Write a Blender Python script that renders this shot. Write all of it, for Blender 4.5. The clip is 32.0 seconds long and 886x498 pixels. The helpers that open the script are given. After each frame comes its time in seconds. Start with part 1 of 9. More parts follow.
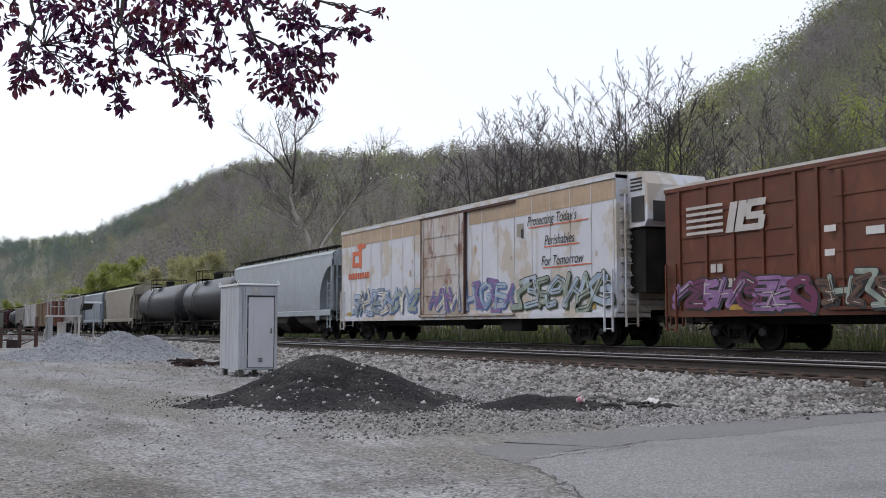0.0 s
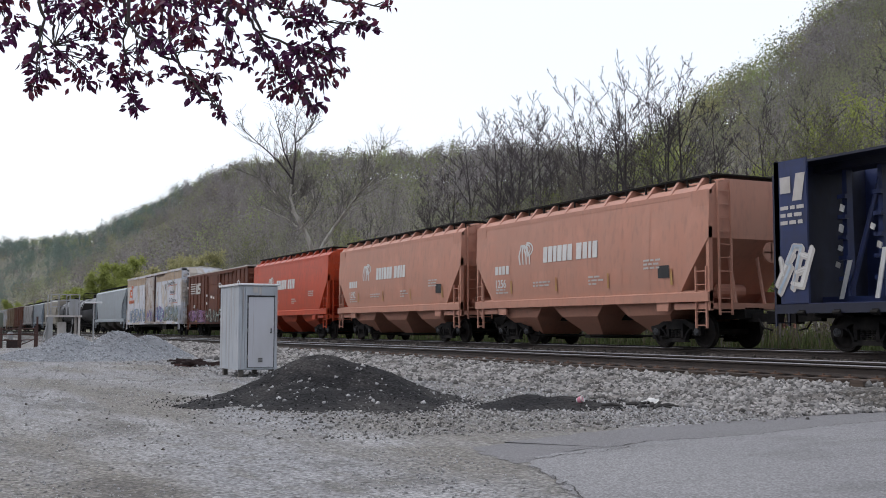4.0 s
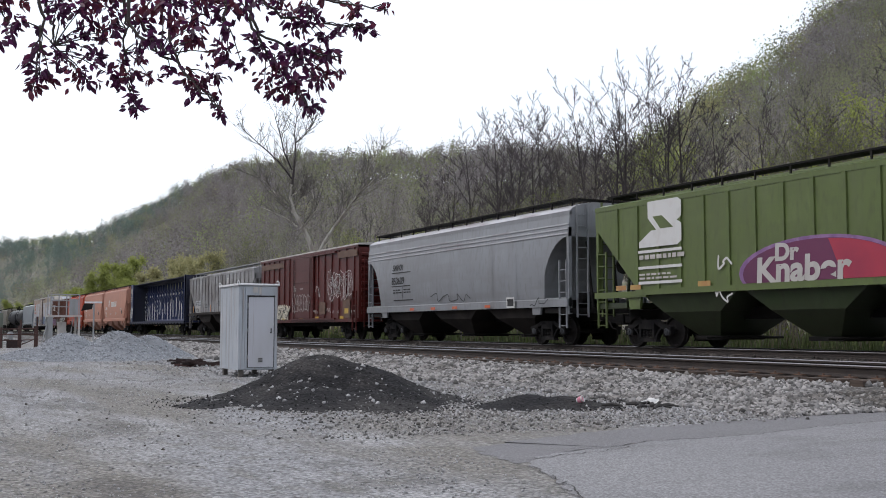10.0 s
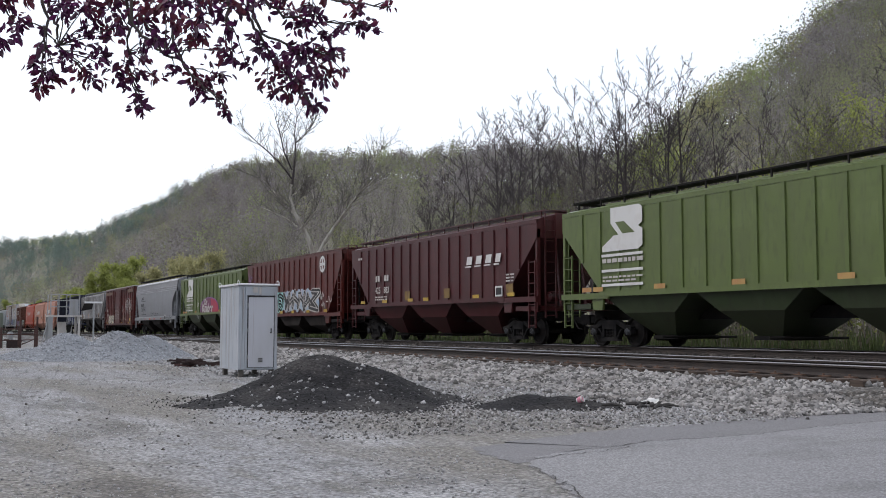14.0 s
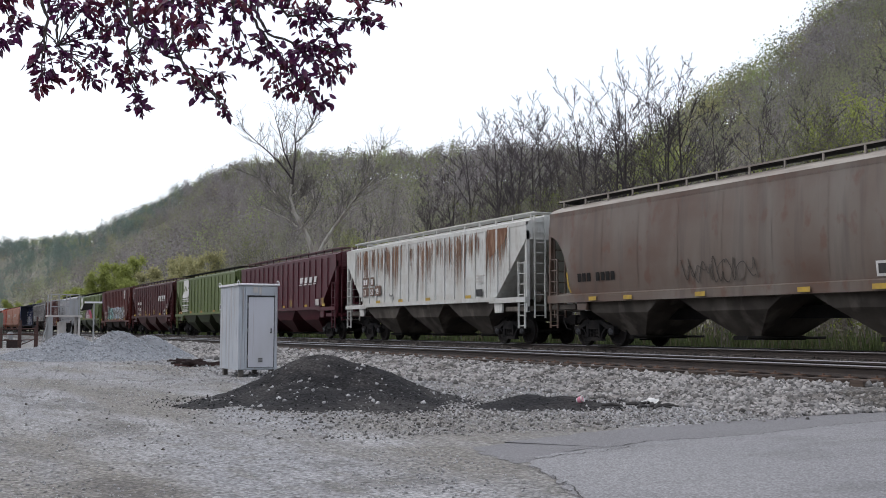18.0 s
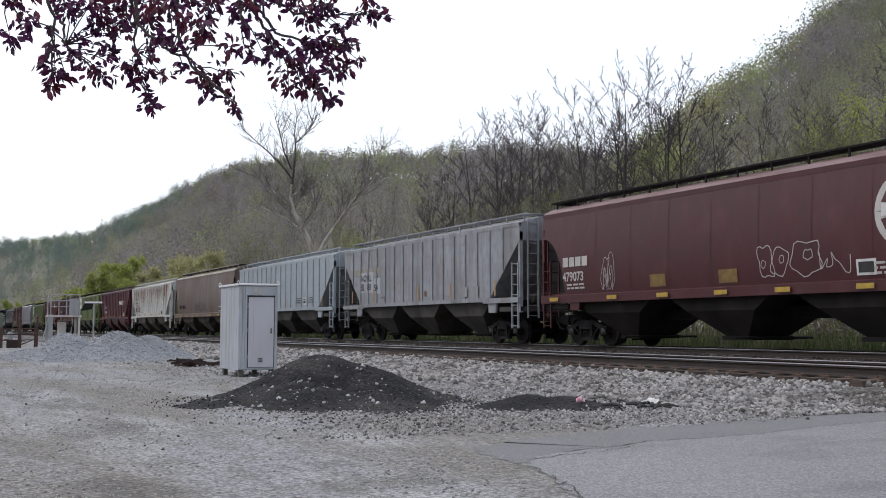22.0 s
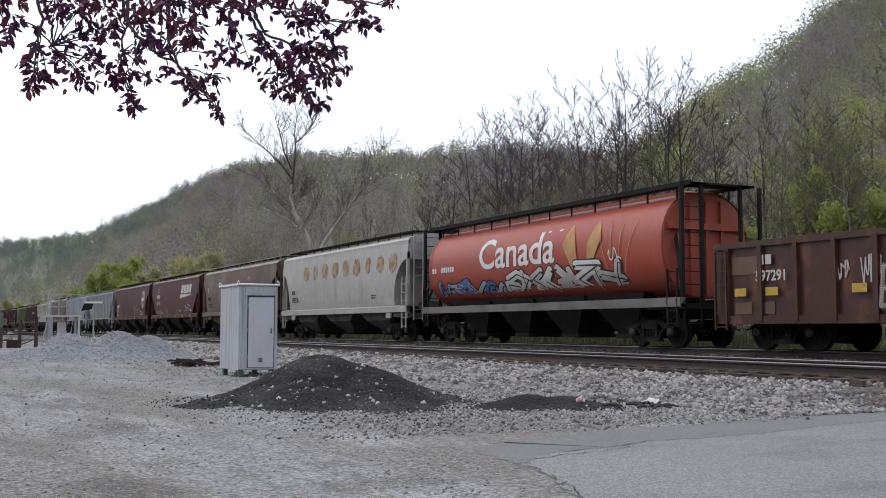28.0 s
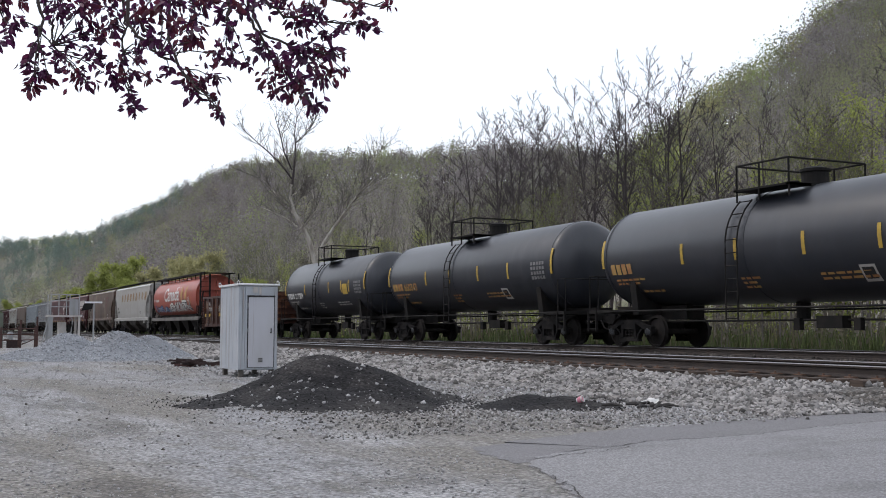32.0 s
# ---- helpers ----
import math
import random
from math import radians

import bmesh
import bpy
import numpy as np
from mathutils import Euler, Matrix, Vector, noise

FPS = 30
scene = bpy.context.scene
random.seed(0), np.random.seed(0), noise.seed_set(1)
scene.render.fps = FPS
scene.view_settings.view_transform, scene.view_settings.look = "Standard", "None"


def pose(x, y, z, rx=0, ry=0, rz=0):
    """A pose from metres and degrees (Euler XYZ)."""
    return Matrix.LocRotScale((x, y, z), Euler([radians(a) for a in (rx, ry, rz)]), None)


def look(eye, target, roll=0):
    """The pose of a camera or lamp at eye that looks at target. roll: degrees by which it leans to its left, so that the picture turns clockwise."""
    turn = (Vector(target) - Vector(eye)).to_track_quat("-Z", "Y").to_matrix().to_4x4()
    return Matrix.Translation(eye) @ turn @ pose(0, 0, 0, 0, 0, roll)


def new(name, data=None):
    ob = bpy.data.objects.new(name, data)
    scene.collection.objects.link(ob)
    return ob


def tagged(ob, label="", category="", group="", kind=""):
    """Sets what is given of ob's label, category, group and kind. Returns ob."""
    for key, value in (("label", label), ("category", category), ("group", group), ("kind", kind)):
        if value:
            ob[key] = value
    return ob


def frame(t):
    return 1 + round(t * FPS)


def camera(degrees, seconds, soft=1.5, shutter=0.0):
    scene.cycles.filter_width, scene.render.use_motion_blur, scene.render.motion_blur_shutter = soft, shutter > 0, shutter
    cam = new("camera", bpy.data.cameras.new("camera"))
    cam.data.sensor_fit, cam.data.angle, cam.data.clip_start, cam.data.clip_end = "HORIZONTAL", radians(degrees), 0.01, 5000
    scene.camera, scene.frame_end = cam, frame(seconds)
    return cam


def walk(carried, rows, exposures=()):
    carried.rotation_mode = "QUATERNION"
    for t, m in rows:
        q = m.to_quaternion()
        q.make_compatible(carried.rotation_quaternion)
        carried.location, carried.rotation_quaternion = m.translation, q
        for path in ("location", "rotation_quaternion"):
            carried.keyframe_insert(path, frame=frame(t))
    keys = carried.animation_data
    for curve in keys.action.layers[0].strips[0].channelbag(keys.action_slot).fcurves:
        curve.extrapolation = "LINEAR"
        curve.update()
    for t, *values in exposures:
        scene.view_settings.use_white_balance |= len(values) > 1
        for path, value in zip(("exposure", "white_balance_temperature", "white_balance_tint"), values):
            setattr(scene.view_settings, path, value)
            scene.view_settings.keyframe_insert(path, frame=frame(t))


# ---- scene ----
# ---- camera: a tripod at the road side, looking up the line ----
YAW, PITCH = radians(26.477), radians(4.209)
EYE = Vector((0.0, 0.0, 1.105))
AHEAD = Vector((-math.cos(YAW) * math.cos(PITCH), math.sin(YAW) * math.cos(PITCH), math.sin(PITCH)))
cam = camera(44.84, 32.0, soft=0.95)
walk(cam, [(0, look(EYE, EYE + AHEAD)), (32, look(EYE, EYE + AHEAD))], [(0, -0.11, 6280, 11), (2, -0.13, 6280, 11), (3.5, -0.11, 6280, 11), (6, -0.04, 6280, 11), (32, 0.0, 6280, 11)])

# ---- world and light: a bright overcast spring day ----
world = bpy.data.worlds.new("overcast_sky")
scene.world = world
world.use_nodes = True
wn, wl = world.node_tree.nodes, world.node_tree.links
wn.clear()
sky = wn.new("ShaderNodeTexSky")
sky.sky_type, sky.sun_disc = "NISHITA", False
sky.sun_elevation, sky.sun_rotation = radians(52), radians(215)
sky.air_density, sky.dust_density, sky.ozone_density = 1.0, 4.0, 1.0
sky_bg = wn.new("ShaderNodeBackground")
sky_bg.inputs["Strength"].default_value = 0.06
wl.new(sky.outputs[0], sky_bg.inputs["Color"])
cloud_map = wn.new("ShaderNodeTexCoord")
cloud_noise = wn.new("ShaderNodeTexNoise")
cloud_noise.inputs["Scale"].default_value, cloud_noise.inputs["Detail"].default_value = 1.3, 4
wl.new(cloud_map.outputs["Generated"], cloud_noise.inputs["Vector"])
cloud_ramp = wn.new("ShaderNodeValToRGB")
cloud_ramp.color_ramp.elements[0].position, cloud_ramp.color_ramp.elements[0].color = 0.38, (0.93, 0.965, 0.99, 1)
cloud_ramp.color_ramp.elements[1].position, cloud_ramp.color_ramp.elements[1].color = 0.60, (0.97, 0.97, 1.0, 1)
wl.new(cloud_noise.outputs["Fac"], cloud_ramp.inputs[0])
cloud_bg = wn.new("ShaderNodeBackground")
cloud_bg.inputs["Strength"].default_value = 0.98
wl.new(cloud_ramp.outputs[0], cloud_bg.inputs["Color"])
both = wn.new("ShaderNodeAddShader")
wl.new(sky_bg.outputs[0], both.inputs[0])
wl.new(cloud_bg.outputs[0], both.inputs[1])
wout = wn.new("ShaderNodeOutputWorld")
wl.new(both.outputs[0], wout.inputs[0])

sun_data = bpy.data.lights.new("sun", "SUN")
sun_data.energy, sun_data.angle, sun_data.color = 0.55, radians(14), (1.0, 0.96, 0.9)
sun = new("sun", sun_data)
sun.matrix_world = look((-20, -25, 45), (0, 8, 0))


# ---- materials ----
def mat(name, base, layers=(), rough=0.75, metal=0.0, bump=(30.0, 0.1), rand=0.0, island=0.0, spec=0.5):
    """base colour; layers of (colour, amount, (sx, sy, sz), low, high, detail): noise of that scale mixes the colour in."""
    m = bpy.data.materials.new(name)
    m.use_nodes = True
    n, l = m.node_tree.nodes, m.node_tree.links
    b = n["Principled BSDF"]
    b.inputs["Roughness"].default_value, b.inputs["Metallic"].default_value, b.inputs["Specular IOR Level"].default_value = rough, metal, spec
    tc = n.new("ShaderNodeTexCoord")
    col = n.new("ShaderNodeRGB")
    col.outputs[0].default_value = (*base, 1)
    out = col.outputs[0]
    for i, (c, amount, scale, low, high, detail) in enumerate(layers):
        mp = n.new("ShaderNodeMapping")
        mp.inputs["Scale"].default_value = scale
        mp.inputs["Location"].default_value = (3.1 * i, 1.7 * i, 2.3 * i)
        l.new(tc.outputs["Object"], mp.inputs[0])
        nz = n.new("ShaderNodeTexNoise")
        nz.inputs["Scale"].default_value, nz.inputs["Detail"].default_value = 1.0, detail
        l.new(mp.outputs[0], nz.inputs["Vector"])
        mr = n.new("ShaderNodeMapRange")
        mr.inputs["From Min"].default_value, mr.inputs["From Max"].default_value = low, high
        mr.inputs["To Max"].default_value = amount
        l.new(nz.outputs["Fac"], mr.inputs["Value"])
        mx = n.new("ShaderNodeMix")
        mx.data_type = "RGBA"
        l.new(mr.outputs[0], mx.inputs[0])
        l.new(out, mx.inputs[6])
        mx.inputs[7].default_value = (*c, 1)
        out = mx.outputs[2]
    if rand or island:
        hs = n.new("ShaderNodeHueSaturation")
        mr = n.new("ShaderNodeMapRange")
        amount = rand or island
        mr.inputs["To Min"].default_value, mr.inputs["To Max"].default_value = 1 - amount, 1 + amount
        if rand:
            info = n.new("ShaderNodeObjectInfo")
            l.new(info.outputs["Random"], mr.inputs["Value"])
        else:
            info = n.new("ShaderNodeNewGeometry")
            l.new(info.outputs["Random Per Island"], mr.inputs["Value"])
        l.new(mr.outputs[0], hs.inputs["Value"])
        l.new(out, hs.inputs["Color"])
        out = hs.outputs[0]
    l.new(out, b.inputs["Base Color"])
    if bump:
        nz = n.new("ShaderNodeTexNoise")
        nz.inputs["Scale"].default_value, nz.inputs["Detail"].default_value = bump[0], 5
        l.new(tc.outputs["Object"], nz.inputs["Vector"])
        bp = n.new("ShaderNodeBump")
        bp.inputs["Strength"].default_value, bp.inputs["Distance"].default_value = bump[1], 0.02
        l.new(nz.outputs["Fac"], bp.inputs["Height"])
        l.new(bp.outputs[0], b.inputs["Normal"])
    return m



def pebbled(m, scale, dark, light, amount, relief):
    """Adds a texture of small packed stones to a material."""
    n, l = m.node_tree.nodes, m.node_tree.links
    b = n["Principled BSDF"]
    src = b.inputs["Base Color"].links[0].from_socket
    tc = n.new("ShaderNodeTexCoord")
    warp = n.new("ShaderNodeTexNoise")
    warp.inputs["Scale"].default_value = scale * 0.7
    l.new(tc.outputs["Object"], warp.inputs["Vector"])
    shift = n.new("ShaderNodeVectorMath")
    shift.operation = "MULTIPLY_ADD"
    shift.inputs[1].default_value = (0.6 / scale,) * 3
    l.new(warp.outputs["Color"], shift.inputs[0])
    l.new(tc.outputs["Object"], shift.inputs[2])
    vo = n.new("ShaderNodeTexVoronoi")
    vo.inputs["Scale"].default_value = scale
    l.new(shift.outputs[0], vo.inputs["Vector"])
    sep = n.new("ShaderNodeSeparateColor")
    l.new(vo.outputs["Color"], sep.inputs[0])
    tone = n.new("ShaderNodeMapRange")
    tone.inputs["To Min"].default_value, tone.inputs["To Max"].default_value = dark, light
    l.new(sep.outputs[0], tone.inputs["Value"])
    joint = n.new("ShaderNodeMapRange")
    joint.inputs["From Min"].default_value, joint.inputs["From Max"].default_value = 0.35, 0.75
    joint.inputs["To Min"].default_value, joint.inputs["To Max"].default_value = 1.0, 0.45
    l.new(vo.outputs["Distance"], joint.inputs["Value"])
    mul = n.new("ShaderNodeMath")
    mul.operation = "MULTIPLY"
    l.new(tone.outputs[0], mul.inputs[0])
    l.new(joint.outputs[0], mul.inputs[1])
    hs = n.new("ShaderNodeHueSaturation")
    hs.inputs["Fac"].default_value = amount
    l.new(mul.outputs[0], hs.inputs["Value"])
    l.new(src, hs.inputs["Color"])
    l.new(hs.outputs[0], b.inputs["Base Color"])
    bp = n.new("ShaderNodeBump")
    bp.invert = True
    bp.inputs["Strength"].default_value, bp.inputs["Distance"].default_value = relief, 0.5 / scale
    l.new(vo.outputs["Distance"], bp.inputs["Height"])
    l.new(bp.outputs[0], b.inputs["Normal"])
    return m


def car_paint(name, base, grime=0.35, streak=0.25, rust=0.0, dirt=(0.16, 0.13, 0.11), rough=0.34):
    base, dirt = tuple(c * 0.60 for c in base), tuple(c * 0.60 for c in dirt)
    layers = [(dirt, grime, (0.5, 0.5, 0.8), 0.35, 0.75, 5), (dirt, streak, (2.6, 2.6, 0.16), 0.5, 0.72, 3),
              (tuple(min(1, c * 1.25 + 0.03) for c in base), 0.4, (1.6, 1.6, 0.9), 0.5, 0.8, 4),
              (tuple(c * 0.75 for c in dirt), 0.45, (7, 7, 2.2), 0.52, 0.72, 7), (tuple(0.5 * c + 0.5 * d for c, d in zip(base, dirt)), 0.6, (0.22, 0.22, 2.6), 0.48, 0.62, 4)]
    if rust:
        layers.append(((0.21, 0.085, 0.04), rust, (1.5, 1.5, 0.9), 0.55, 0.66, 6))
    return mat(name, base, layers, rough, bump=(4.0, 0.05), spec=0.5)


M = {}
M["steel_dark"] = mat("weathered_black_steel", (0.013, 0.0125, 0.0125), [((0.036, 0.030, 0.026), 0.5, (2, 2, 2), 0.45, 0.75, 5)], 0.75, spec=0.15)
M["truck"] = mat("sooty_cast_steel", (0.013, 0.0125, 0.013), [((0.042, 0.038, 0.036), 0.6, (3, 3, 3), 0.45, 0.75, 5)], 0.8, spec=0.08)
M["wheel"] = mat("wheel_steel", (0.017, 0.0155, 0.0155), [((0.04, 0.034, 0.030), 0.5, (5, 5, 5), 0.45, 0.7, 4)], 0.65, 0.0, spec=0.12)
M["bearing"] = mat("bearing_cap_blue_grey", (0.06, 0.064, 0.072), [((0.02, 0.018, 0.017), 0.6, (9, 9, 9), 0.4, 0.7, 4)], 0.5, 0.2, spec=0.3)
M["rail"] = mat("rusty_rail_side", (0.022, 0.016, 0.014), [((0.045, 0.03, 0.023), 0.6, (6, 6, 6), 0.4, 0.7, 5)], 0.75)
M["rail_head"] = mat("polished_rail_head", (0.20, 0.20, 0.215), [((0.11, 0.10, 0.10), 0.6, (3, 20, 20), 0.45, 0.7, 3)], 0.34, 0.9)
M["tie"] = mat("weathered_creosoted_timber", (0.052, 0.037, 0.029), [((0.12, 0.09, 0.07), 0.6, (1.2, 14, 14), 0.45, 0.7, 5)], 0.9, rand=0.3)
M["plate"] = mat("rusty_tie_plate", (0.10, 0.057, 0.038), [((0.17, 0.105, 0.07), 0.5, (20, 20, 20), 0.4, 0.7, 4)], 0.8)
M["asphalt"] = mat("worn_grey_asphalt", (0.212, 0.208, 0.218), [((0.275, 0.270, 0.277), 0.8, (0.35, 0.35, 1), 0.35, 0.7, 5), ((0.12, 0.115, 0.115), 0.5, (1.7, 0.6, 1), 0.55, 0.75, 5),
                   ((0.33, 0.33, 0.34), 0.45, (70, 70, 70), 0.52, 0.7, 2), ((0.07, 0.07, 0.07), 0.4, (48, 48, 48), 0.58, 0.7, 2)], 0.9, bump=(90, 0.35))
M["asphalt_new"] = mat("darker_patched_asphalt", (0.185, 0.18, 0.188), [((0.15, 0.146, 0.15), 0.7, (0.8, 0.5, 1), 0.4, 0.7, 5), ((0.27, 0.26, 0.26), 0.4, (60, 60, 60), 0.55, 0.7, 2)], 0.9, bump=(90, 0.35))
M["crack"] = mat("dark_crack", (0.045, 0.042, 0.04), rough=1.0)
M["stone"] = mat("limestone_ballast", (0.225, 0.216, 0.21), [((0.08, 0.068, 0.058), 0.7, (1.2, 1.2, 1.2), 0.5, 0.75, 5)], 0.95, island=0.75, spec=0.3)
M["oily_stone"] = mat("oil_darkened_ballast", (0.07, 0.063, 0.058), [((0.03, 0.026, 0.024), 0.7, (1.2, 1.2, 1.2), 0.45, 0.7, 5)], 0.95, island=0.6, spec=0.2)
M["pebble"] = mat("grey_gravel", (0.31, 0.305, 0.308), [((0.17, 0.15, 0.13), 0.5, (0.8, 0.8, 0.8), 0.5, 0.75, 5)], 0.95, island=0.4)
M["blue_stone"] = mat("blue_grey_crushed_stone", (0.27, 0.283, 0.305), [((0.17, 0.17, 0.18), 0.5, (1, 1, 1), 0.5, 0.7, 5)], 0.95, island=0.4)
M["cinder"] = mat("black_coal_cinders", (0.0115, 0.0108, 0.0125), [((0.046, 0.042, 0.041), 0.85, (1.3, 1.3, 2.2), 0.47, 0.68, 8), ((0.009, 0.008, 0.009), 0.8, (2.4, 2.4, 2.4), 0.52, 0.66, 7), ((0.10, 0.095, 0.095), 0.5, (30, 30, 30), 0.60, 0.70, 4)], 0.95, bump=(30, 0.9), spec=0.25)
M["box_paint"] = mat("galvanised_grey_sheet", (0.40, 0.43, 0.47), [((0.25, 0.235, 0.225), 0.6, (1.3, 1.3, 0.5), 0.48, 0.72, 5), ((0.22, 0.17, 0.125), 0.6, (9, 9, 0.4), 0.58, 0.72, 4), ((0.50, 0.51, 0.53), 0.4, (0.7, 0.7, 1.5), 0.5, 0.7, 4)], 0.5, 0.15, bump=(14, 0.04))
M["box_door"] = mat("pale_grey_enamel_door", (0.47, 0.48, 0.52), [((0.36, 0.35, 0.35), 0.5, (1.6, 1.6, 0.8), 0.45, 0.75, 5), ((0.25, 0.19, 0.14), 0.4, (14, 14, 0.8), 0.65, 0.78, 4)], 0.45, 0.1, bump=(14, 0.03))
M["white_metal"] = mat("white_painted_metal", (0.68, 0.69, 0.70), [((0.42, 0.40, 0.38), 0.5, (3, 3, 1), 0.5, 0.75, 5)], 0.5)
M["grey_metal"] = mat("dull_grey_steel", (0.30, 0.31, 0.32), [((0.18, 0.16, 0.14), 0.5, (3, 3, 1), 0.45, 0.75, 5)], 0.55, 0.2)
M["rust_red"] = mat("dark_rusty_pipe", (0.075, 0.035, 0.030), [((0.035, 0.026, 0.024), 0.6, (4, 4, 4), 0.4, 0.7, 5)], 0.8)
M["old_wood"] = mat("rotten_dark_timber", (0.06, 0.042, 0.034), [((0.13, 0.10, 0.085), 0.6, (2, 12, 12), 0.45, 0.7, 5)], 0.9)
M["white"] = mat("white_lettering_paint", (0.58, 0.58, 0.57), [((0.45, 0.42, 0.40), 0.5, (3, 3, 2), 0.5, 0.75, 5)], 0.6)
M["dull_white"] = mat("faded_white_paint", (0.46, 0.44, 0.42), [((0.28, 0.25, 0.23), 0.5, (3, 3, 2), 0.45, 0.75, 5)], 0.65)
M["black"] = mat("black_lettering_paint", (0.020, 0.020, 0.022), [((0.08, 0.075, 0.07), 0.5, (3, 3, 2), 0.5, 0.75, 5)], 0.6)
M["yellow"] = mat("yellow_reflective_tape", (0.44, 0.29, 0.035), [((0.24, 0.17, 0.05), 0.7, (6, 6, 6), 0.42, 0.7, 4)], 0.55)
M["gold_dim"] = mat("grimy_yellow_patch", (0.20, 0.125, 0.032), [((0.10, 0.055, 0.03), 0.7, (5, 5, 5), 0.42, 0.66, 4)], 0.6)
M["teal"] = mat("teal_spray_paint", (0.22, 0.47, 0.45), [((0.40, 0.60, 0.60), 0.6, (2, 2, 2), 0.45, 0.7, 4)], 0.55)
M["pale_blue"] = mat("pale_blue_spray_paint", (0.36, 0.44, 0.52), [((0.21, 0.27, 0.38), 0.7, (2.5, 2.5, 2.5), 0.42, 0.62, 5), ((0.5, 0.54, 0.56), 0.5, (5, 5, 5), 0.55, 0.7, 4)], 0.55)
M["lilac"] = mat("lilac_spray_paint", (0.25, 0.135, 0.29), [((0.15, 0.07, 0.19), 0.7, (2.5, 2.5, 2.5), 0.42, 0.62, 5), ((0.36, 0.26, 0.40), 0.5, (5, 5, 5), 0.55, 0.7, 4)], 0.55)
M["purple"] = mat("purple_spray_paint", (0.13, 0.025, 0.075), [((0.07, 0.02, 0.06), 0.6, (1, 1, 1), 0.45, 0.7, 4)], 0.5)
M["crimson"] = mat("crimson_spray_paint", (0.36, 0.03, 0.06), [((0.22, 0.02, 0.06), 0.6, (1, 1, 1), 0.45, 0.7, 4)], 0.5)
M["blue"] = mat("blue_spray_paint", (0.10, 0.17, 0.36), [((0.06, 0.10, 0.24), 0.6, (2, 2, 2), 0.45, 0.7, 4)], 0.55)
M["sage"] = mat("sage_spray_paint", (0.27, 0.32, 0.28), [((0.15, 0.19, 0.17), 0.7, (2.5, 2.5, 2.5), 0.42, 0.62, 5), ((0.42, 0.44, 0.38), 0.5, (5, 5, 5), 0.55, 0.7, 4)], 0.55)
M["gold"] = mat("faded_gold_paint", (0.40, 0.25, 0.085), [((0.34, 0.13, 0.06), 0.7, (2, 2, 2), 0.42, 0.62, 5)], 0.6)
M["orange_mark"] = mat("orange_red_marking", (0.52, 0.12, 0.05), [((0.5, 0.3, 0.2), 0.4, (3, 3, 3), 0.5, 0.7, 4)], 0.6)
M["cream_tag"] = mat("cream_spray_paint", (0.62, 0.58, 0.47), [((0.45, 0.41, 0.33), 0.5, (2, 2, 2), 0.45, 0.7, 4)], 0.6)
M["patch"] = mat("brown_overpaint_patch", (0.12, 0.070, 0.048), [((0.085, 0.05, 0.038), 0.6, (2, 2, 2), 0.42, 0.66, 5)], 0.7)
M["bark"] = mat("grey_brown_bark", (0.105, 0.086, 0.076), [((0.17, 0.145, 0.13), 0.6, (2, 2, 1), 0.45, 0.7, 5)], 0.95, island=0.25)
M["pale_bark"] = mat("pale_sycamore_bark", (0.40, 0.375, 0.335), [((0.17, 0.145, 0.12), 0.7, (1.6, 1.6, 0.7), 0.48, 0.62, 5)], 0.9)
M["sycamore_twig"] = mat("grey_sycamore_twigs", (0.13, 0.116, 0.106), rough=0.95, bump=None, island=0.3)
M["dark_twig"] = mat("dark_bare_twigs", (0.058, 0.048, 0.052), rough=0.95, bump=None, island=0.3)
M["twig"] = mat("bare_twigs", (0.125, 0.112, 0.105), rough=0.95, bump=None, island=0.3)
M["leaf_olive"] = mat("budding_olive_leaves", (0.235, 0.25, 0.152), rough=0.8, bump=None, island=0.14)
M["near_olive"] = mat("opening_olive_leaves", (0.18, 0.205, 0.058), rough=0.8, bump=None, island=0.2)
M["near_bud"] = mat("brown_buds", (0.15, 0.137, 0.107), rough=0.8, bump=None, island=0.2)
M["leaf_spring"] = mat("pale_spring_leaves", (0.28, 0.325, 0.14), rough=0.8, bump=None, island=0.14)
M["leaf_green"] = mat("fresh_yellow_green_leaves", (0.30, 0.335, 0.10), rough=0.8, bump=None, island=0.2)
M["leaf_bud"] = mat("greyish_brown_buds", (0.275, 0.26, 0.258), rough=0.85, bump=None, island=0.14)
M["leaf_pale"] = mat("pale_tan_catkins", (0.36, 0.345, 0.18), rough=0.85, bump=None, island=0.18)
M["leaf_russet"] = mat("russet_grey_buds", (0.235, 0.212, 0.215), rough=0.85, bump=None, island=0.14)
# a darker tone for some crowns: crown shading put into the colour
M["leaf_dark"] = mat("dark_crown_tone", (0.165, 0.148, 0.146), rough=0.9, bump=None, island=0.14)
# distant conifers; distance haze is put into their blue-green
M["leaf_hazed"] = mat("hazed_blue_green_needles", (0.145, 0.195, 0.172), rough=0.85, bump=None, island=0.3)
M["beech"] = mat("deep_purple_beech_leaves", (0.080, 0.015, 0.068), [((0.17, 0.035, 0.045), 0.7, (6, 6, 6), 0.5, 0.62, 3)], 0.4, bump=None, island=0.5)


def thin_leaf(m, share):
    """Lets light through the leaves."""
    n, l = m.node_tree.nodes, m.node_tree.links
    glow = n.new("ShaderNodeBsdfTranslucent")
    l.new(n["Principled BSDF"].inputs["Base Color"].links[0].from_socket, glow.inputs["Color"])
    mix = n.new("ShaderNodeMixShader")
    mix.inputs[0].default_value = share
    l.new(n["Principled BSDF"].outputs[0], mix.inputs[1])
    l.new(glow.outputs[0], mix.inputs[2])
    l.new(mix.outputs[0], n["Material Output"].inputs["Surface"])


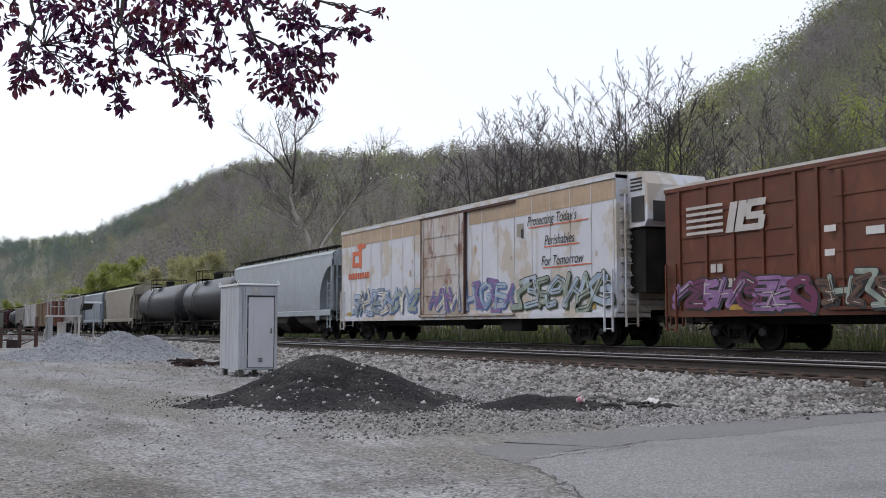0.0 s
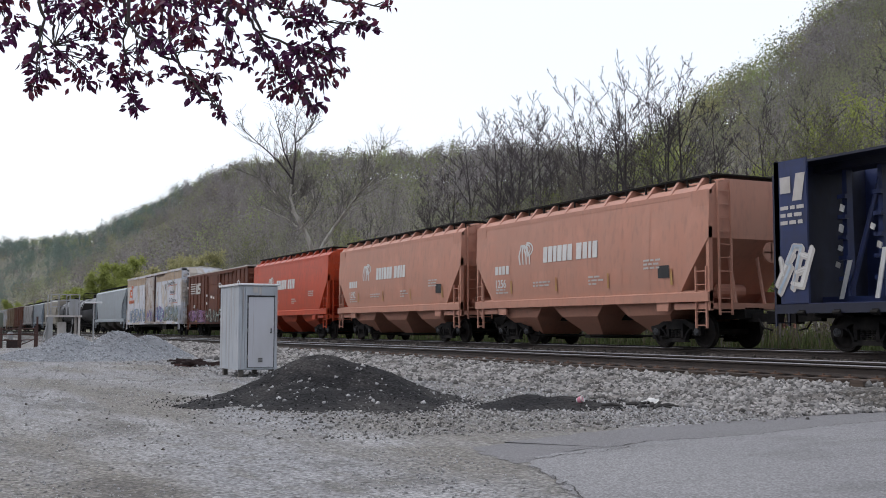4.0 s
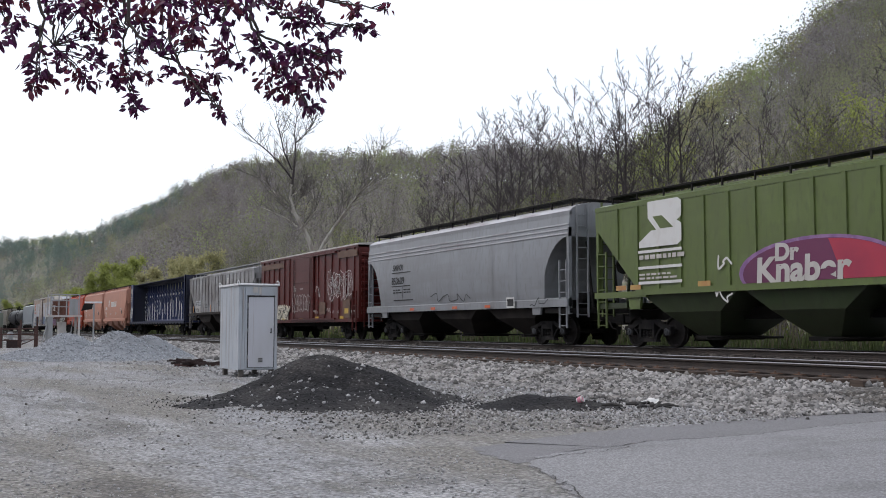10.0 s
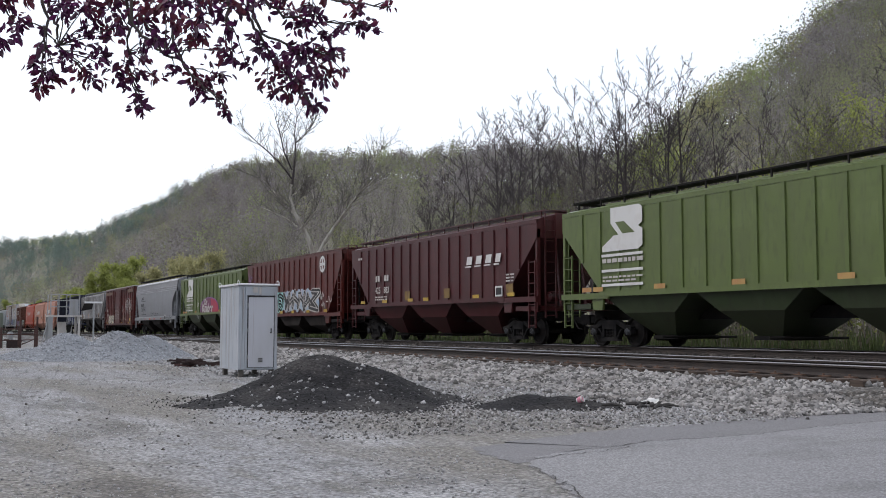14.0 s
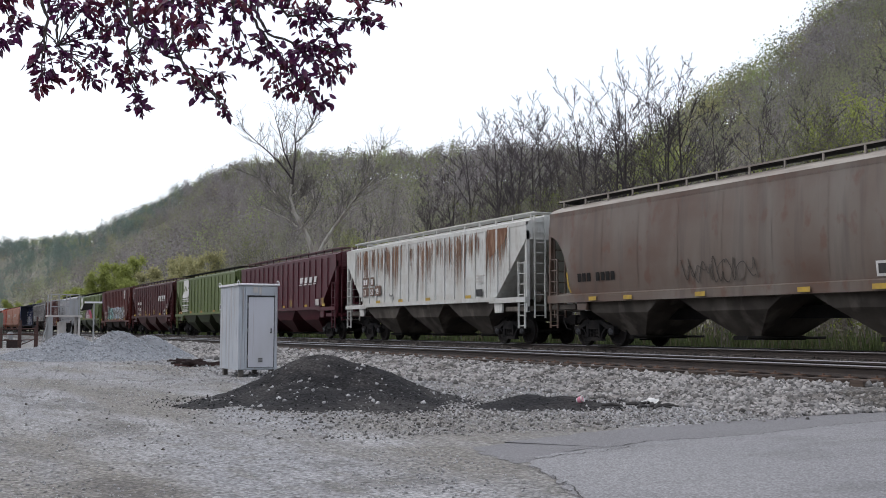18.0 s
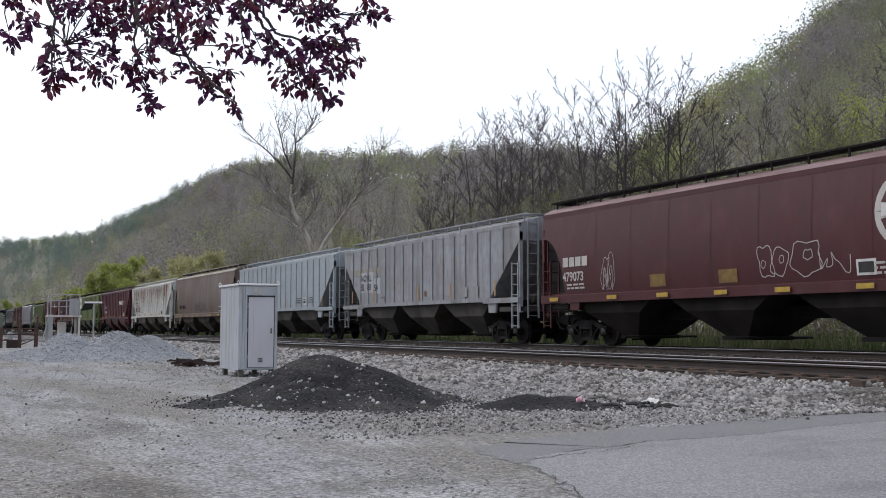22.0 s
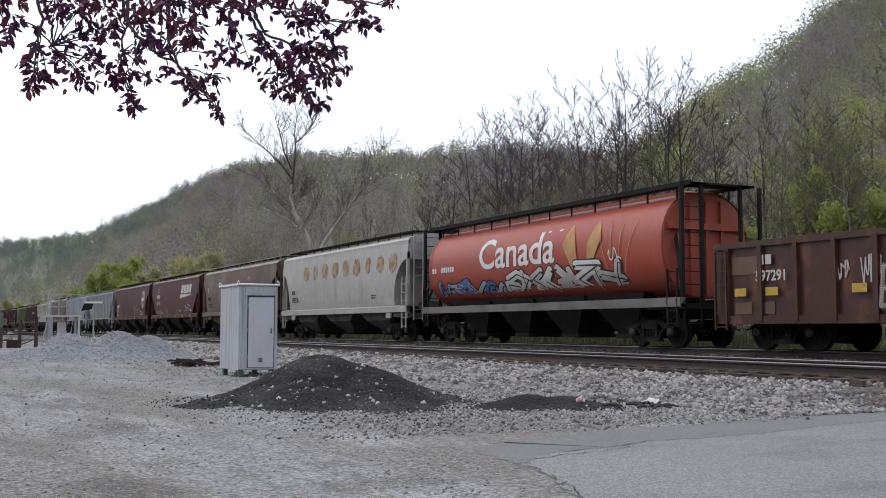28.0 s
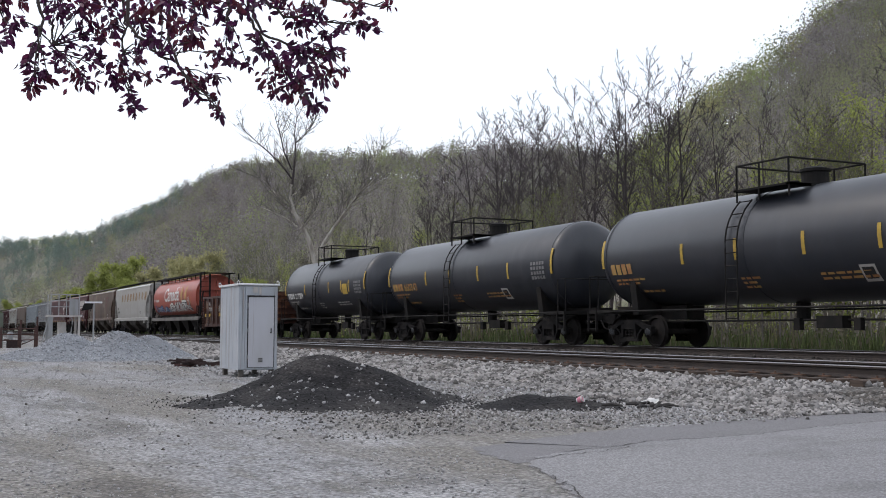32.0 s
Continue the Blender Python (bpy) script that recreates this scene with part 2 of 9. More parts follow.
thin_leaf(M["beech"], 0.5)
for k in ("leaf_olive", "leaf_green", "leaf_bud", "leaf_pale", "leaf_russet", "leaf_hazed", "leaf_spring", "near_olive", "near_bud"):
    thin_leaf(M[k], 0.6)
M["beech_bark"] = mat("smooth_dark_beech_bark", (0.055, 0.042, 0.04), [((0.11, 0.09, 0.085), 0.5, (6, 6, 6), 0.45, 0.7, 4)], 0.85)
M["grass"] = mat("rank_spring_grass", (0.066, 0.088, 0.027), rough=0.85, bump=None, island=0.45)
M["straw"] = mat("dead_straw", (0.115, 0.10, 0.062), rough=0.9, bump=None, island=0.35)


# ---- mesh helpers ----
class Geo:
    """Vertices and faces of one mesh, built from simple solids."""

    def __init__(self):
        self.v, self.f = [], []

    def add(self, verts, faces):
        k = len(self.v)
        self.v.extend(verts)
        self.f.extend([tuple(i + k for i in f) for f in faces])
        return self

    def box(self, x0, x1, y0, y1, z0, z1, c=0.0):
        if c <= 0:
            return self.add([(x0, y0, z0), (x1, y0, z0), (x1, y1, z0), (x0, y1, z0), (x0, y0, z1), (x1, y0, z1), (x1, y1, z1), (x0, y1, z1)],
                            [(0, 3, 2, 1), (4, 5, 6, 7), (0, 1, 5, 4), (1, 2, 6, 5), (2, 3, 7, 6), (3, 0, 4, 7)])
        pts = [(x0 + c, z0), (x1 - c, z0), (x1, z0 + c), (x1, z1 - c), (x1 - c, z1), (x0 + c, z1), (x0, z1 - c), (x0, z0 + c)]
        return self.prism_xz(pts, y0, y1)

    def prism_xz(self, pts, y0, y1):
        n = len(pts)
        v = [(x, y0, z) for x, z in pts] + [(x, y1, z) for x, z in pts]
        return self.add(v, [tuple(range(n)), tuple(range(2 * n - 1, n - 1, -1))] + [(i, i + n, (i + 1) % n + n, (i + 1) % n) for i in range(n)])

    def prism_yz(self, pts, x0, x1):
        n = len(pts)
        v = [(x0, y, z) for y, z in pts] + [(x1, y, z) for y, z in pts]
        return self.add(v, [tuple(range(n)), tuple(range(2 * n - 1, n - 1, -1))] + [(i, i + n, (i + 1) % n + n, (i + 1) % n) for i in range(n)])

    def loft(self, rings, caps=True):
        n = len(rings[0])
        v = [p for r in rings for p in r]
        f = [(a * n + i, a * n + (i + 1) % n, (a + 1) * n + (i + 1) % n, (a + 1) * n + i) for a in range(len(rings) - 1) for i in range(n)]
        if caps:
            f += [tuple(range(n))[::-1], tuple((len(rings) - 1) * n + i for i in range(n))]
        return self.add(v, f)

    def tube(self, path, r, n=6):
        pts = [Vector(p) for p in path]
        rings = []
        for i, p in enumerate(pts):
            d = (pts[min(i + 1, len(pts) - 1)] - pts[max(i - 1, 0)]).normalized()
            u = d.cross(Vector((0, 0, 1)))
            u = d.cross(Vector((0, 1, 0))) if u.length < 0.05 else u
            u.normalize()
            w = d.cross(u)
            rr = r[i] if isinstance(r, (list, tuple)) else r
            rings.append([tuple(p + rr * (math.cos(2 * math.pi * k / n) * u + math.sin(2 * math.pi * k / n) * w)) for k in range(n)])
        return self.loft(rings)

    def lathe(self, profile, seg=20, axis="y", centre=(0, 0, 0)):
        cx, cy, cz = centre
        rings = []
        for r, h in profile:
            ring = []
            for k in range(seg):
                a, b = r * math.cos(2 * math.pi * k / seg), r * math.sin(2 * math.pi * k / seg)
                ring.append({"y": (cx + a, cy + h, cz + b), "x": (cx + h, cy + a, cz + b), "z": (cx + a, cy + b, cz + h)}[axis])
            rings.append(ring)
        return self.loft(rings)

    def mesh(self, name, material, smooth=0):
        me = bpy.data.meshes.new(name)
        me.from_pydata(self.v, [], self.f)
        if len(self.f) < 30000:
            bm = bmesh.new()
            bm.from_mesh(me)
            bmesh.ops.recalc_face_normals(bm, faces=bm.faces)
            bm.to_mesh(me)
            bm.free()
        if smooth:
            me.polygons.foreach_set("use_smooth", [True] * len(me.polygons))
            me.set_sharp_from_angle(angle=radians(smooth))
        for mm in (material if isinstance(material, (list, tuple)) else (material,)):
            me.materials.append(mm)
        return me


pebbled(M["asphalt"], 55, 0.72, 1.22, 0.7, 0.5)
pebbled(M["asphalt_new"], 55, 0.7, 1.25, 0.7, 0.5)
pebbled(M["cinder"], 22, 0.4, 1.7, 0.8, 0.5)


def piece(name, me, parent, m=None, label=""):
    """Links a mesh, which may be shared, as one part under its thing."""
    ob = new(name, me)
    ob.parent = parent
    if m is not None:
        ob.matrix_local = m
    if label:
        ob["label"] = label
    return ob


def part(name, geo, material, parent, label="", smooth=0):
    return piece(name, geo.mesh(name, material, smooth), parent, None, label)


def thing(name, m, label, category, group="", kind=""):
    ob = new(name)
    ob.matrix_world = m
    return tagged(ob, label, category, group, kind)


def quads_mesh(name, verts, quads, mats, index=None):
    """A large mesh of quads alone, from numpy arrays."""
    me = bpy.data.meshes.new(name)
    me.vertices.add(len(verts))
    me.vertices.foreach_set("co", np.asarray(verts, dtype=np.float32).ravel())
    me.loops.add(len(quads) * 4)
    me.loops.foreach_set("vertex_index", np.asarray(quads, dtype=np.int32).ravel())
    me.polygons.add(len(quads))
    me.polygons.foreach_set("loop_start", np.arange(len(quads), dtype=np.int32) * 4)
    for mm in mats:
        me.materials.append(mm)
    if index is not None:
        me.polygons.foreach_set("material_index", np.asarray(index, dtype=np.int32))
    me.update(calc_edges=True)
    return me
# ---- the ground: one sheet with the valley floor and the wooded ridge ----
# direction from the camera (degrees from the line of track), tangent of the ridge's height, distance to the crest
RIDGE = [(1.0, 0.072, 1150), (4.0, 0.080, 1100), (8.0, 0.089, 900), (10.5, 0.112, 800), (13.0, 0.138, 680), (16.0, 0.156, 560),
         (19.5, 0.166, 500), (25.5, 0.170, 440), (30.0, 0.171, 400), (33.0, 0.166, 390), (36.0, 0.163, 370), (38.0, 0.182, 345), (40.2, 0.217, 325), (43.1, 0.240, 305), (45.0, 0.262, 297), (47.0, 0.290, 285),
         (52.0, 0.32, 270), (65.0, 0.33, 260), (100.0, 0.33, 260)]
TREE_TOP = 12.6


def table(phi, k):
    for a, b in zip(RIDGE, RIDGE[1:]):
        if phi <= b[0]:
            s = max(0.0, (phi - a[0]) / (b[0] - a[0]))
            return a[k] + (b[k] - a[k]) * s
    return RIDGE[-1][k]


def terrain(x, y):
    """Height of the ground."""
    r, phi = math.hypot(x, y), math.degrees(math.atan2(y, -x))
    h = 0.0
    if y > 23.0:
        h += 0.45 * min(1.0, (y - 23.0) / 6.0)
    if r > 30:
        fade = 1.0
        if phi < 0 or phi > 120:
            # unseen hill added behind the camera, to cut skylight on the train
            back = phi % 360
            fade = 0.35 + 0.65 * min(1.0, abs(back - 180) / 40) if back < 300 else 0.35 + 0.65 * min(1.0, abs(360 - back) / 40)
            phi = 60.0
        crest = table(phi, 2)
        foot = min(44.0 / math.sin(radians(max(phi, 0.5))), 0.52 * crest)
        top = table(phi, 1) * crest - TREE_TOP
        if r > foot:
            s = (r - foot) / (crest - foot)
            s = s if s < 1 else 1 + 0.12 * (s - 1)
            h += fade * top * min(s, 1.5) ** 1.3
            h += fade * 2.2 * min(1, s * 4) * noise.noise(Vector((x * 0.022, y * 0.022, 0.3)))
    if r < 40 and y < 10 and x < -9.9:
        h += (0.035 * noise.noise(Vector((x * 0.35, y * 0.35, 0.0))) + 0.03 * noise.noise(Vector((x * 0.5, y * 1.9, 3.0)))) * min(1.0, max(0.0, (-x - 9.9) / 2))
    return h


def build_ground():
    radii, r = [0.4], 0.4
    while r < 3600:
        r *= 1.022 if r < 40 else 1.045
        radii.append(r)
    az = [a for a in np.arange(-2.0, 60.0, 0.4)] + [a for a in np.arange(60.0, 358.0, 4.0)]
    v = [(0, 0, 0)]
    for rr in radii:
        for a in az:
            x, y = -rr * math.cos(radians(a)), rr * math.sin(radians(a))
            v.append((x, y, terrain(x, y)))
    n, f = len(az), []
    for i in range(n):
        f.append((0, 1 + i, 1 + (i + 1) % n))
    for k in range(len(radii) - 1):
        for i in range(n):
            f.append((1 + k * n + i, 1 + (k + 1) * n + i, 1 + (k + 1) * n + (i + 1) % n, 1 + k * n + (i + 1) % n))
    me = bpy.data.meshes.new("ground")
    me.from_pydata(v, [], f)
    me.polygons.foreach_set("use_smooth", [True] * len(me.polygons))
    me.materials.append(yard_material())
    return tagged(new("ground", me), "pale grey gravel yard running into wooded hillside", "ground", kind="structure")


def yard_material():
    """Trodden gravel and dust near the line, leaf litter and grass beyond it."""
    m = mat("yard_gravel", (0.282, 0.281, 0.290), [((0.205, 0.19, 0.168), 0.9, (0.14, 0.55, 1), 0.44, 0.58, 6), ((0.37, 0.367, 0.372), 0.85, (0.4, 0.9, 1), 0.52, 0.70, 7),
                                               ((0.105, 0.096, 0.088), 0.75, (0.55, 1.5, 1), 0.56, 0.70, 8), ((0.16, 0.148, 0.125), 0.6, (2.2, 4.5, 1), 0.54, 0.68, 6),
                                               ((0.42, 0.415, 0.42), 0.6, (26, 26, 26), 0.58, 0.70, 3), ((0.08, 0.072, 0.066), 0.7, (17, 17, 17), 0.58, 0.68, 3)], 0.95, bump=(26, 0.8))
    pebbled(m, 31, 0.55, 1.35, 0.78, 0.9)
    n, l = m.node_tree.nodes, m.node_tree.links
    b = n["Principled BSDF"]
    near = b.inputs["Base Color"].links[0].from_socket
    tc = n.new("ShaderNodeTexCoord")
    sep = n.new("ShaderNodeSeparateXYZ")
    l.new(tc.outputs["Object"], sep.inputs[0])
    edge = n.new("ShaderNodeMapRange")
    edge.inputs["From Min"].default_value, edge.inputs["From Max"].default_value = 22.5, 25.0
    l.new(sep.outputs["Y"], edge.inputs["Value"])
    nz = n.new("ShaderNodeTexNoise")
    nz.inputs["Scale"].default_value, nz.inputs["Detail"].default_value = 0.12, 6
    l.new(tc.outputs["Object"], nz.inputs["Vector"])
    ramp = n.new("ShaderNodeValToRGB")
    ramp.color_ramp.elements[0].position, ramp.color_ramp.elements[0].color = 0.4, (0.140, 0.142, 0.085, 1)
    ramp.color_ramp.elements[1].position, ramp.color_ramp.elements[1].color = 0.62, (0.180, 0.165, 0.135, 1)
    l.new(nz.outputs["Fac"], ramp.inputs[0])
    mx = n.new("ShaderNodeMix")
    mx.data_type = "RGBA"
    l.new(edge.outputs[0], mx.inputs[0])
    l.new(near, mx.inputs[6])
    l.new(ramp.outputs[0], mx.inputs[7])
    l.new(mx.outputs[2], b.inputs["Base Color"])
    return m


build_ground()

# ---- road and its worn edge ----
RAIL_TOP = 0.55


def slab(name, pts, z0, z1, material, label):
    g = Geo()
    n = len(pts)
    g.add([(x, y, z1) for x, y in pts] + [(x, y, z0) for x, y in pts],
          [tuple(range(n))] + [(i, i + n, (i + 1) % n + n, (i + 1) % n) for i in range(n)])
    return tagged(new(name, g.mesh(name, material)), label, name.split("_")[0], kind="structure")


def ragged(pts, step, amount, seed):
    rnd, out = random.Random(seed), []
    for (x0, y0), (x1, y1) in zip(pts, pts[1:]):
        k = max(1, int(math.hypot(x1 - x0, y1 - y0) / step))
        for i in range(k):
            s = i / k
            out.append((x0 + (x1 - x0) * s + rnd.uniform(-amount, amount), y0 + (y1 - y0) * s + rnd.uniform(-amount, amount)))
    return out + [pts[-1]]


edge_outer = ragged([(-10.3, 11.72), (-10.2, 10.43), (-10.06, 9.36), (-9.88, 8.33), (-9.77, 7.44), (-9.62, 6.58), (-9.18, 5.29), (-8.85, 4.75), (-8.45, 4.55), (-8.1, 4.52), (-7.72, 4.48)], 0.07, 0.08, 3)
edge_inner = ragged([(-9.2, 11.72), (-9.07, 9.97), (-8.93, 9.13), (-8.58, 7.98), (-8.49, 7.15), (-8.53, 6.49), (-8.34, 6.08), (-8.1, 5.24), (-7.9, 4.85), (-7.67, 4.58), (-7.24, 4.42), (-6.79, 4.27), (-6.0, 3.97), (-5.4, 3.7)], 0.10, 0.04, 4)
slab("road", edge_inner + [(-3.0, 1.5), (-2.5, -9.0), (24.0, -9.0), (24.0, 11.72)], -0.05, 0.012, M["asphalt"], "worn pale grey asphalt road beside the tracks")


def strip(name, one, two, z, material, label):
    """A ribbon of ground between two lines."""
    def even(line, n):
        d = [0.0]
        for p, q in zip(line, line[1:]):
            d.append(d[-1] + math.hypot(q[0] - p[0], q[1] - p[1]))
        return [(float(np.interp(d[-1] * k / n, d, [p[0] for p in line])), float(np.interp(d[-1] * k / n, d, [p[1] for p in line]))) for k in range(n + 1)]
    n = 70
    a, b = even(one, n), even(two, n)
    g = Geo().add([(x, y, z) for x, y in a] + [(x, y, z) for x, y in b], [(i, i + 1, n + 2 + i, n + 1 + i) for i in range(n)])
    return tagged(new(name, g.mesh(name, material)), label, "road", kind="structure")


strip("road_edge", edge_outer, ragged([(-9.1, 11.72), (-8.97, 9.97), (-8.83, 9.13), (-8.48, 7.98), (-8.39, 7.15), (-8.43, 6.49), (-8.24, 6.08), (-8.0, 5.24), (-7.8, 4.85), (-7.66, 4.48)], 0.1, 0.02, 9), 0.003, M["asphalt_new"], "darker asphalt strip along the road edge")


def crack(pts, width, seed):
    line = ragged(pts, 0.09, 0.035, seed)
    rnd, g, v, f = random.Random(seed), Geo(), [], []
    for i, (x, y) in enumerate(line):
        w = width * rnd.uniform(0.3, 1.2)
        v += [(x - w, y - w * 0.6, 0.016), (x + w, y + w * 0.6, 0.016)]
        if i:
            f.append((2 * i - 2, 2 * i - 1, 2 * i + 1, 2 * i))
    g.add(v, f)
    return g.mesh("road_crack", M["crack"])


cracks = tagged(new("road_cracks"), "dark cracks in the asphalt road", "crack", kind="structure")
for k, (pts, w) in enumerate([([(-9.2, 11.7), (-9.07, 9.97), (-8.93, 9.13), (-8.58, 7.98), (-8.49, 7.15), (-8.53, 6.49), (-8.34, 6.08), (-8.1, 5.24)], 0.009), ([(-7.74, 4.62), (-7.92, 5.12), (-8.0, 5.53), (-8.2, 6.0)], 0.007),
                              ([(-7.5, 4.36), (-7.24, 4.42), (-6.79, 4.27), (-6.58, 4.25), (-6.0, 3.97), (-5.5, 3.72)], 0.006), ([(-6.79, 4.27), (-6.72, 4.55), (-6.5, 4.75)], 0.004)]):
    piece("crack", crack(pts, w, 20 + k), cracks)

# ---- ballast bed and two tracks ----
NEAR_TRACK, FAR_TRACK, GAUGE = 13.42, 20.45, 0.7505
bed = Geo()
bed.prism_yz([(11.75, -0.06), (12.0, 0.265), (12.3, 0.30), (14.8, 0.315), (15.5, 0.25), (16.3, 0.16), (17.5, 0.16), (18.4, 0.33), (22.4, 0.33), (24.2, -0.05)], -10.3, 60)
bed.prism_yz([(10.2, -0.06), (10.9, 0.11), (11.5, 0.20), (12.0, 0.265), (12.3, 0.30), (14.8, 0.315), (15.5, 0.25), (16.3, 0.16), (17.5, 0.16), (18.4, 0.33), (22.4, 0.33), (24.2, -0.05)], -620, -11.3)
full = [(10.2, -0.06), (10.9, 0.11), (11.5, 0.20), (12.0, 0.265), (12.3, 0.30), (14.8, 0.315), (15.5, 0.25), (16.3, 0.16), (17.5, 0.16), (18.4, 0.33), (22.4, 0.33), (24.2, -0.05)]
bed.loft([[(-11.3, y, z) for y, z in full], [(-10.25, y, min(z, -0.03) if y < 12 else z) for y, z in full]])
tagged(new("ballast_bed", bed.mesh("ballast_bed", pebbled(mat("packed_ballast", (0.10, 0.095, 0.09), [((0.10, 0.085, 0.072), 0.6, (0.6, 0.6, 0.6), 0.45, 0.7, 6), ((0.36, 0.35, 0.34), 0.6, (22, 22, 22), 0.5, 0.65, 3),
                                                                                   ((0.05, 0.045, 0.04), 0.7, (17, 17, 17), 0.55, 0.65, 3)], 0.95, bump=(24, 1.0)), 17, 0.45, 1.4, 0.9, 1.0))), "raised bed of grey crushed-stone ballast", "ballast", kind="structure")


def rail_profile(y):
    half = [(0.076, 0.0), (0.076, 0.012), (0.02, 0.032), (0.009, 0.05), (0.009, 0.125), (0.036, 0.14), (0.037, 0.168)]
    pts = [(y - a, RAIL_TOP - 0.18 + b) for a, b in half] + [(y + a, RAIL_TOP - 0.18 + b) for a, b in half[::-1]]
    return pts


def build_track(y, label, near):
    t = thing("railway_track", Matrix(), label, "railway track", kind="structure")
    for s in (-1, 1):
        part("rail", Geo().prism_yz(rail_profile(y + s * GAUGE), -620, 60), M["rail"], t)
        part("rail_head", Geo().prism_yz([(y + s * GAUGE - 0.036, RAIL_TOP - 0.012), (y + s * GAUGE - 0.03, RAIL_TOP), (y + s * GAUGE + 0.03, RAIL_TOP), (y + s * GAUGE + 0.036, RAIL_TOP - 0.012)], -620, 60), M["rail_head"], t, "polished running surface")
    rnd = random.Random(int(y))
    tie = Geo().box(-0.115, 0.115, -1.3, 1.3, -0.18, 0.0, 0.012)
    tie_me = tie.mesh("tie", M["tie"])
    plate = Geo().box(-0.09, 0.09, -0.17, 0.17, 0.0, 0.02).box(-0.05, -0.03, -0.12, -0.09, 0.02, 0.05).box(0.03, 0.05, 0.09, 0.12, 0.02, 0.05)
    plate_me = plate.mesh("tie_plate", M["plate"])
    x = -3.0
    far = Geo()
    while x > -330:
        if x > (-62 if near else -3):
            ob = piece("tie", tie_me, t, pose(x, y + rnd.uniform(-0.05, 0.05), RAIL_TOP - 0.18 - rnd.uniform(0, 0.012), 0, rnd.uniform(-0.6, 0.6), rnd.uniform(-1.5, 1.5)))
            for s in (-1, 1):
                piece("tie_plate", plate_me, t, pose(x, y + s * GAUGE, RAIL_TOP - 0.182))
        else:
            far.box(x - 0.115, x + 0.115, y - 1.3, y + 1.3, 0.19, 0.368)
        x -= 0.508
    tagged(part("ties", far, M["tie"], t, "weathered timber ties"), kind="stuff")
    return t


build_track(NEAR_TRACK, "empty near track with polished rails on timber ties", True)
build_track(FAR_TRACK, "far track under the passing freight train", False)
# ---- freight cars: the running gear, shared by all ----
WHEEL_R, WHEELBASE = 0.457, 1.78


def wheel_set_mesh():
    g = Geo()
    for s in (-1, 1):
        y = s * GAUGE
        prof = [(0.09, y - s * 0.05), (0.15, y - s * 0.06), (0.37, y - s * 0.01), (0.40, y - s * 0.03), (0.485, y - s * 0.035), (0.488, y - s * 0.01), (WHEEL_R, y + s * 0.0), (0.452, y + s * 0.085), (0.40, y + s * 0.09),
                (0.37, y + s * 0.03), (0.16, y + s * 0.055), (0.10, y + s * 0.07), (0.09, y + s * 0.07)]
        g.lathe(prof, 28)
        g.lathe([(0.02, y + s * 0.05), (0.085, y + s * 0.05), (0.085, y + s * 0.20), (0.02, y + s * 0.20)], 12)
    g.lathe([(0.08, -0.72), (0.08, 0.72)], 10)
    return g.mesh("wheel_set", M["wheel"], 35)


def bearing_mesh():
    g = Geo()
    for s in (-1,):
        y = s * 0.95
        g.lathe([(0.02, y), (0.115, y), (0.115, y + s * 0.16), (0.085, y + s * 0.19), (0.02, y + s * 0.195)], 14)
        for k in range(3):
            a = 2 * math.pi * k / 3
            g.lathe([(0.02, y + s * 0.18), (0.02, y + s * 0.215)], 6, centre=(0.055 * math.cos(a), 0, 0.055 * math.sin(a)))
    return g.mesh("bearing_cap", M["bearing"], 35)


def side_frame_mesh():
    g = Geo()
    w = WHEELBASE / 2
    for y0, y1 in ((-1.13, -0.99),):
        g.prism_xz([(-w - 0.20, 0.60), (-w + 0.16, 0.66), (-0.42, 0.80), (0.42, 0.80), (w - 0.16, 0.66), (w + 0.20, 0.60), (w + 0.18, 0.50), (w - 0.2, 0.53), (0.38, 0.67), (-0.38, 0.67), (-w + 0.2, 0.53), (-w - 0.18, 0.50)], y0, y1)
        for s in (-1, 1):
            g.prism_xz([(s * (w - 0.2), 0.56), (s * (w - 0.36), 0.52), (s * 0.40, 0.17), (s * 0.34, 0.27)], y0 + 0.01, y1 - 0.01)
            g.box(min(s * 0.26, s * 0.36), max(s * 0.26, s * 0.36), y0 - 0.02, y1, 0.24, 0.72)
            g.box(s * w - 0.17, s * w + 0.17, y0 + 0.02, y1 + 0.03, 0.34, 0.56, 0.04)
        g.prism_xz([(-0.46, 0.16), (0.46, 0.16), (0.38, 0.28), (-0.38, 0.28)], y0 - 0.02, y1 + 0.02)
        g.box(-0.36, 0.36, y0 - 0.03, y1 + 0.2, 0.52, 0.68, 0.03)
    return g.mesh("side_frame", M["truck"])


def spring_mesh():
    g = Geo()
    for k in (-0.16, 0.0, 0.16):
        for j in range(5):
            g.lathe([(0.05, 0), (0.072, 0.012), (0.072, 0.03), (0.05, 0.042)], 10, "z", (k, -1.07, 0.285 + 0.047 * j))
    return g.mesh("spring_group", M["truck"])


def bolster_mesh():
    g = Geo().box(-0.2, 0.2, -0.98, 0.98, 0.48, 0.74, 0.04)
    g.lathe([(0.02, 0.74), (0.28, 0.74), (0.28, 0.84), (0.02, 0.84)], 16, "z")
    for s in (-1, 1):
        g.box(s * 0.52 - 0.05, s * 0.52 + 0.05, -0.9, 0.9, 0.38, 0.50)
        g.box(s * 0.40 - 0.04, s * 0.40 + 0.04, -0.82, -0.68, 0.30, 0.62).box(s * 0.40 - 0.04, s * 0.40 + 0.04, 0.68, 0.82, 0.30, 0.62)
    return g.mesh("truck", M["truck"])


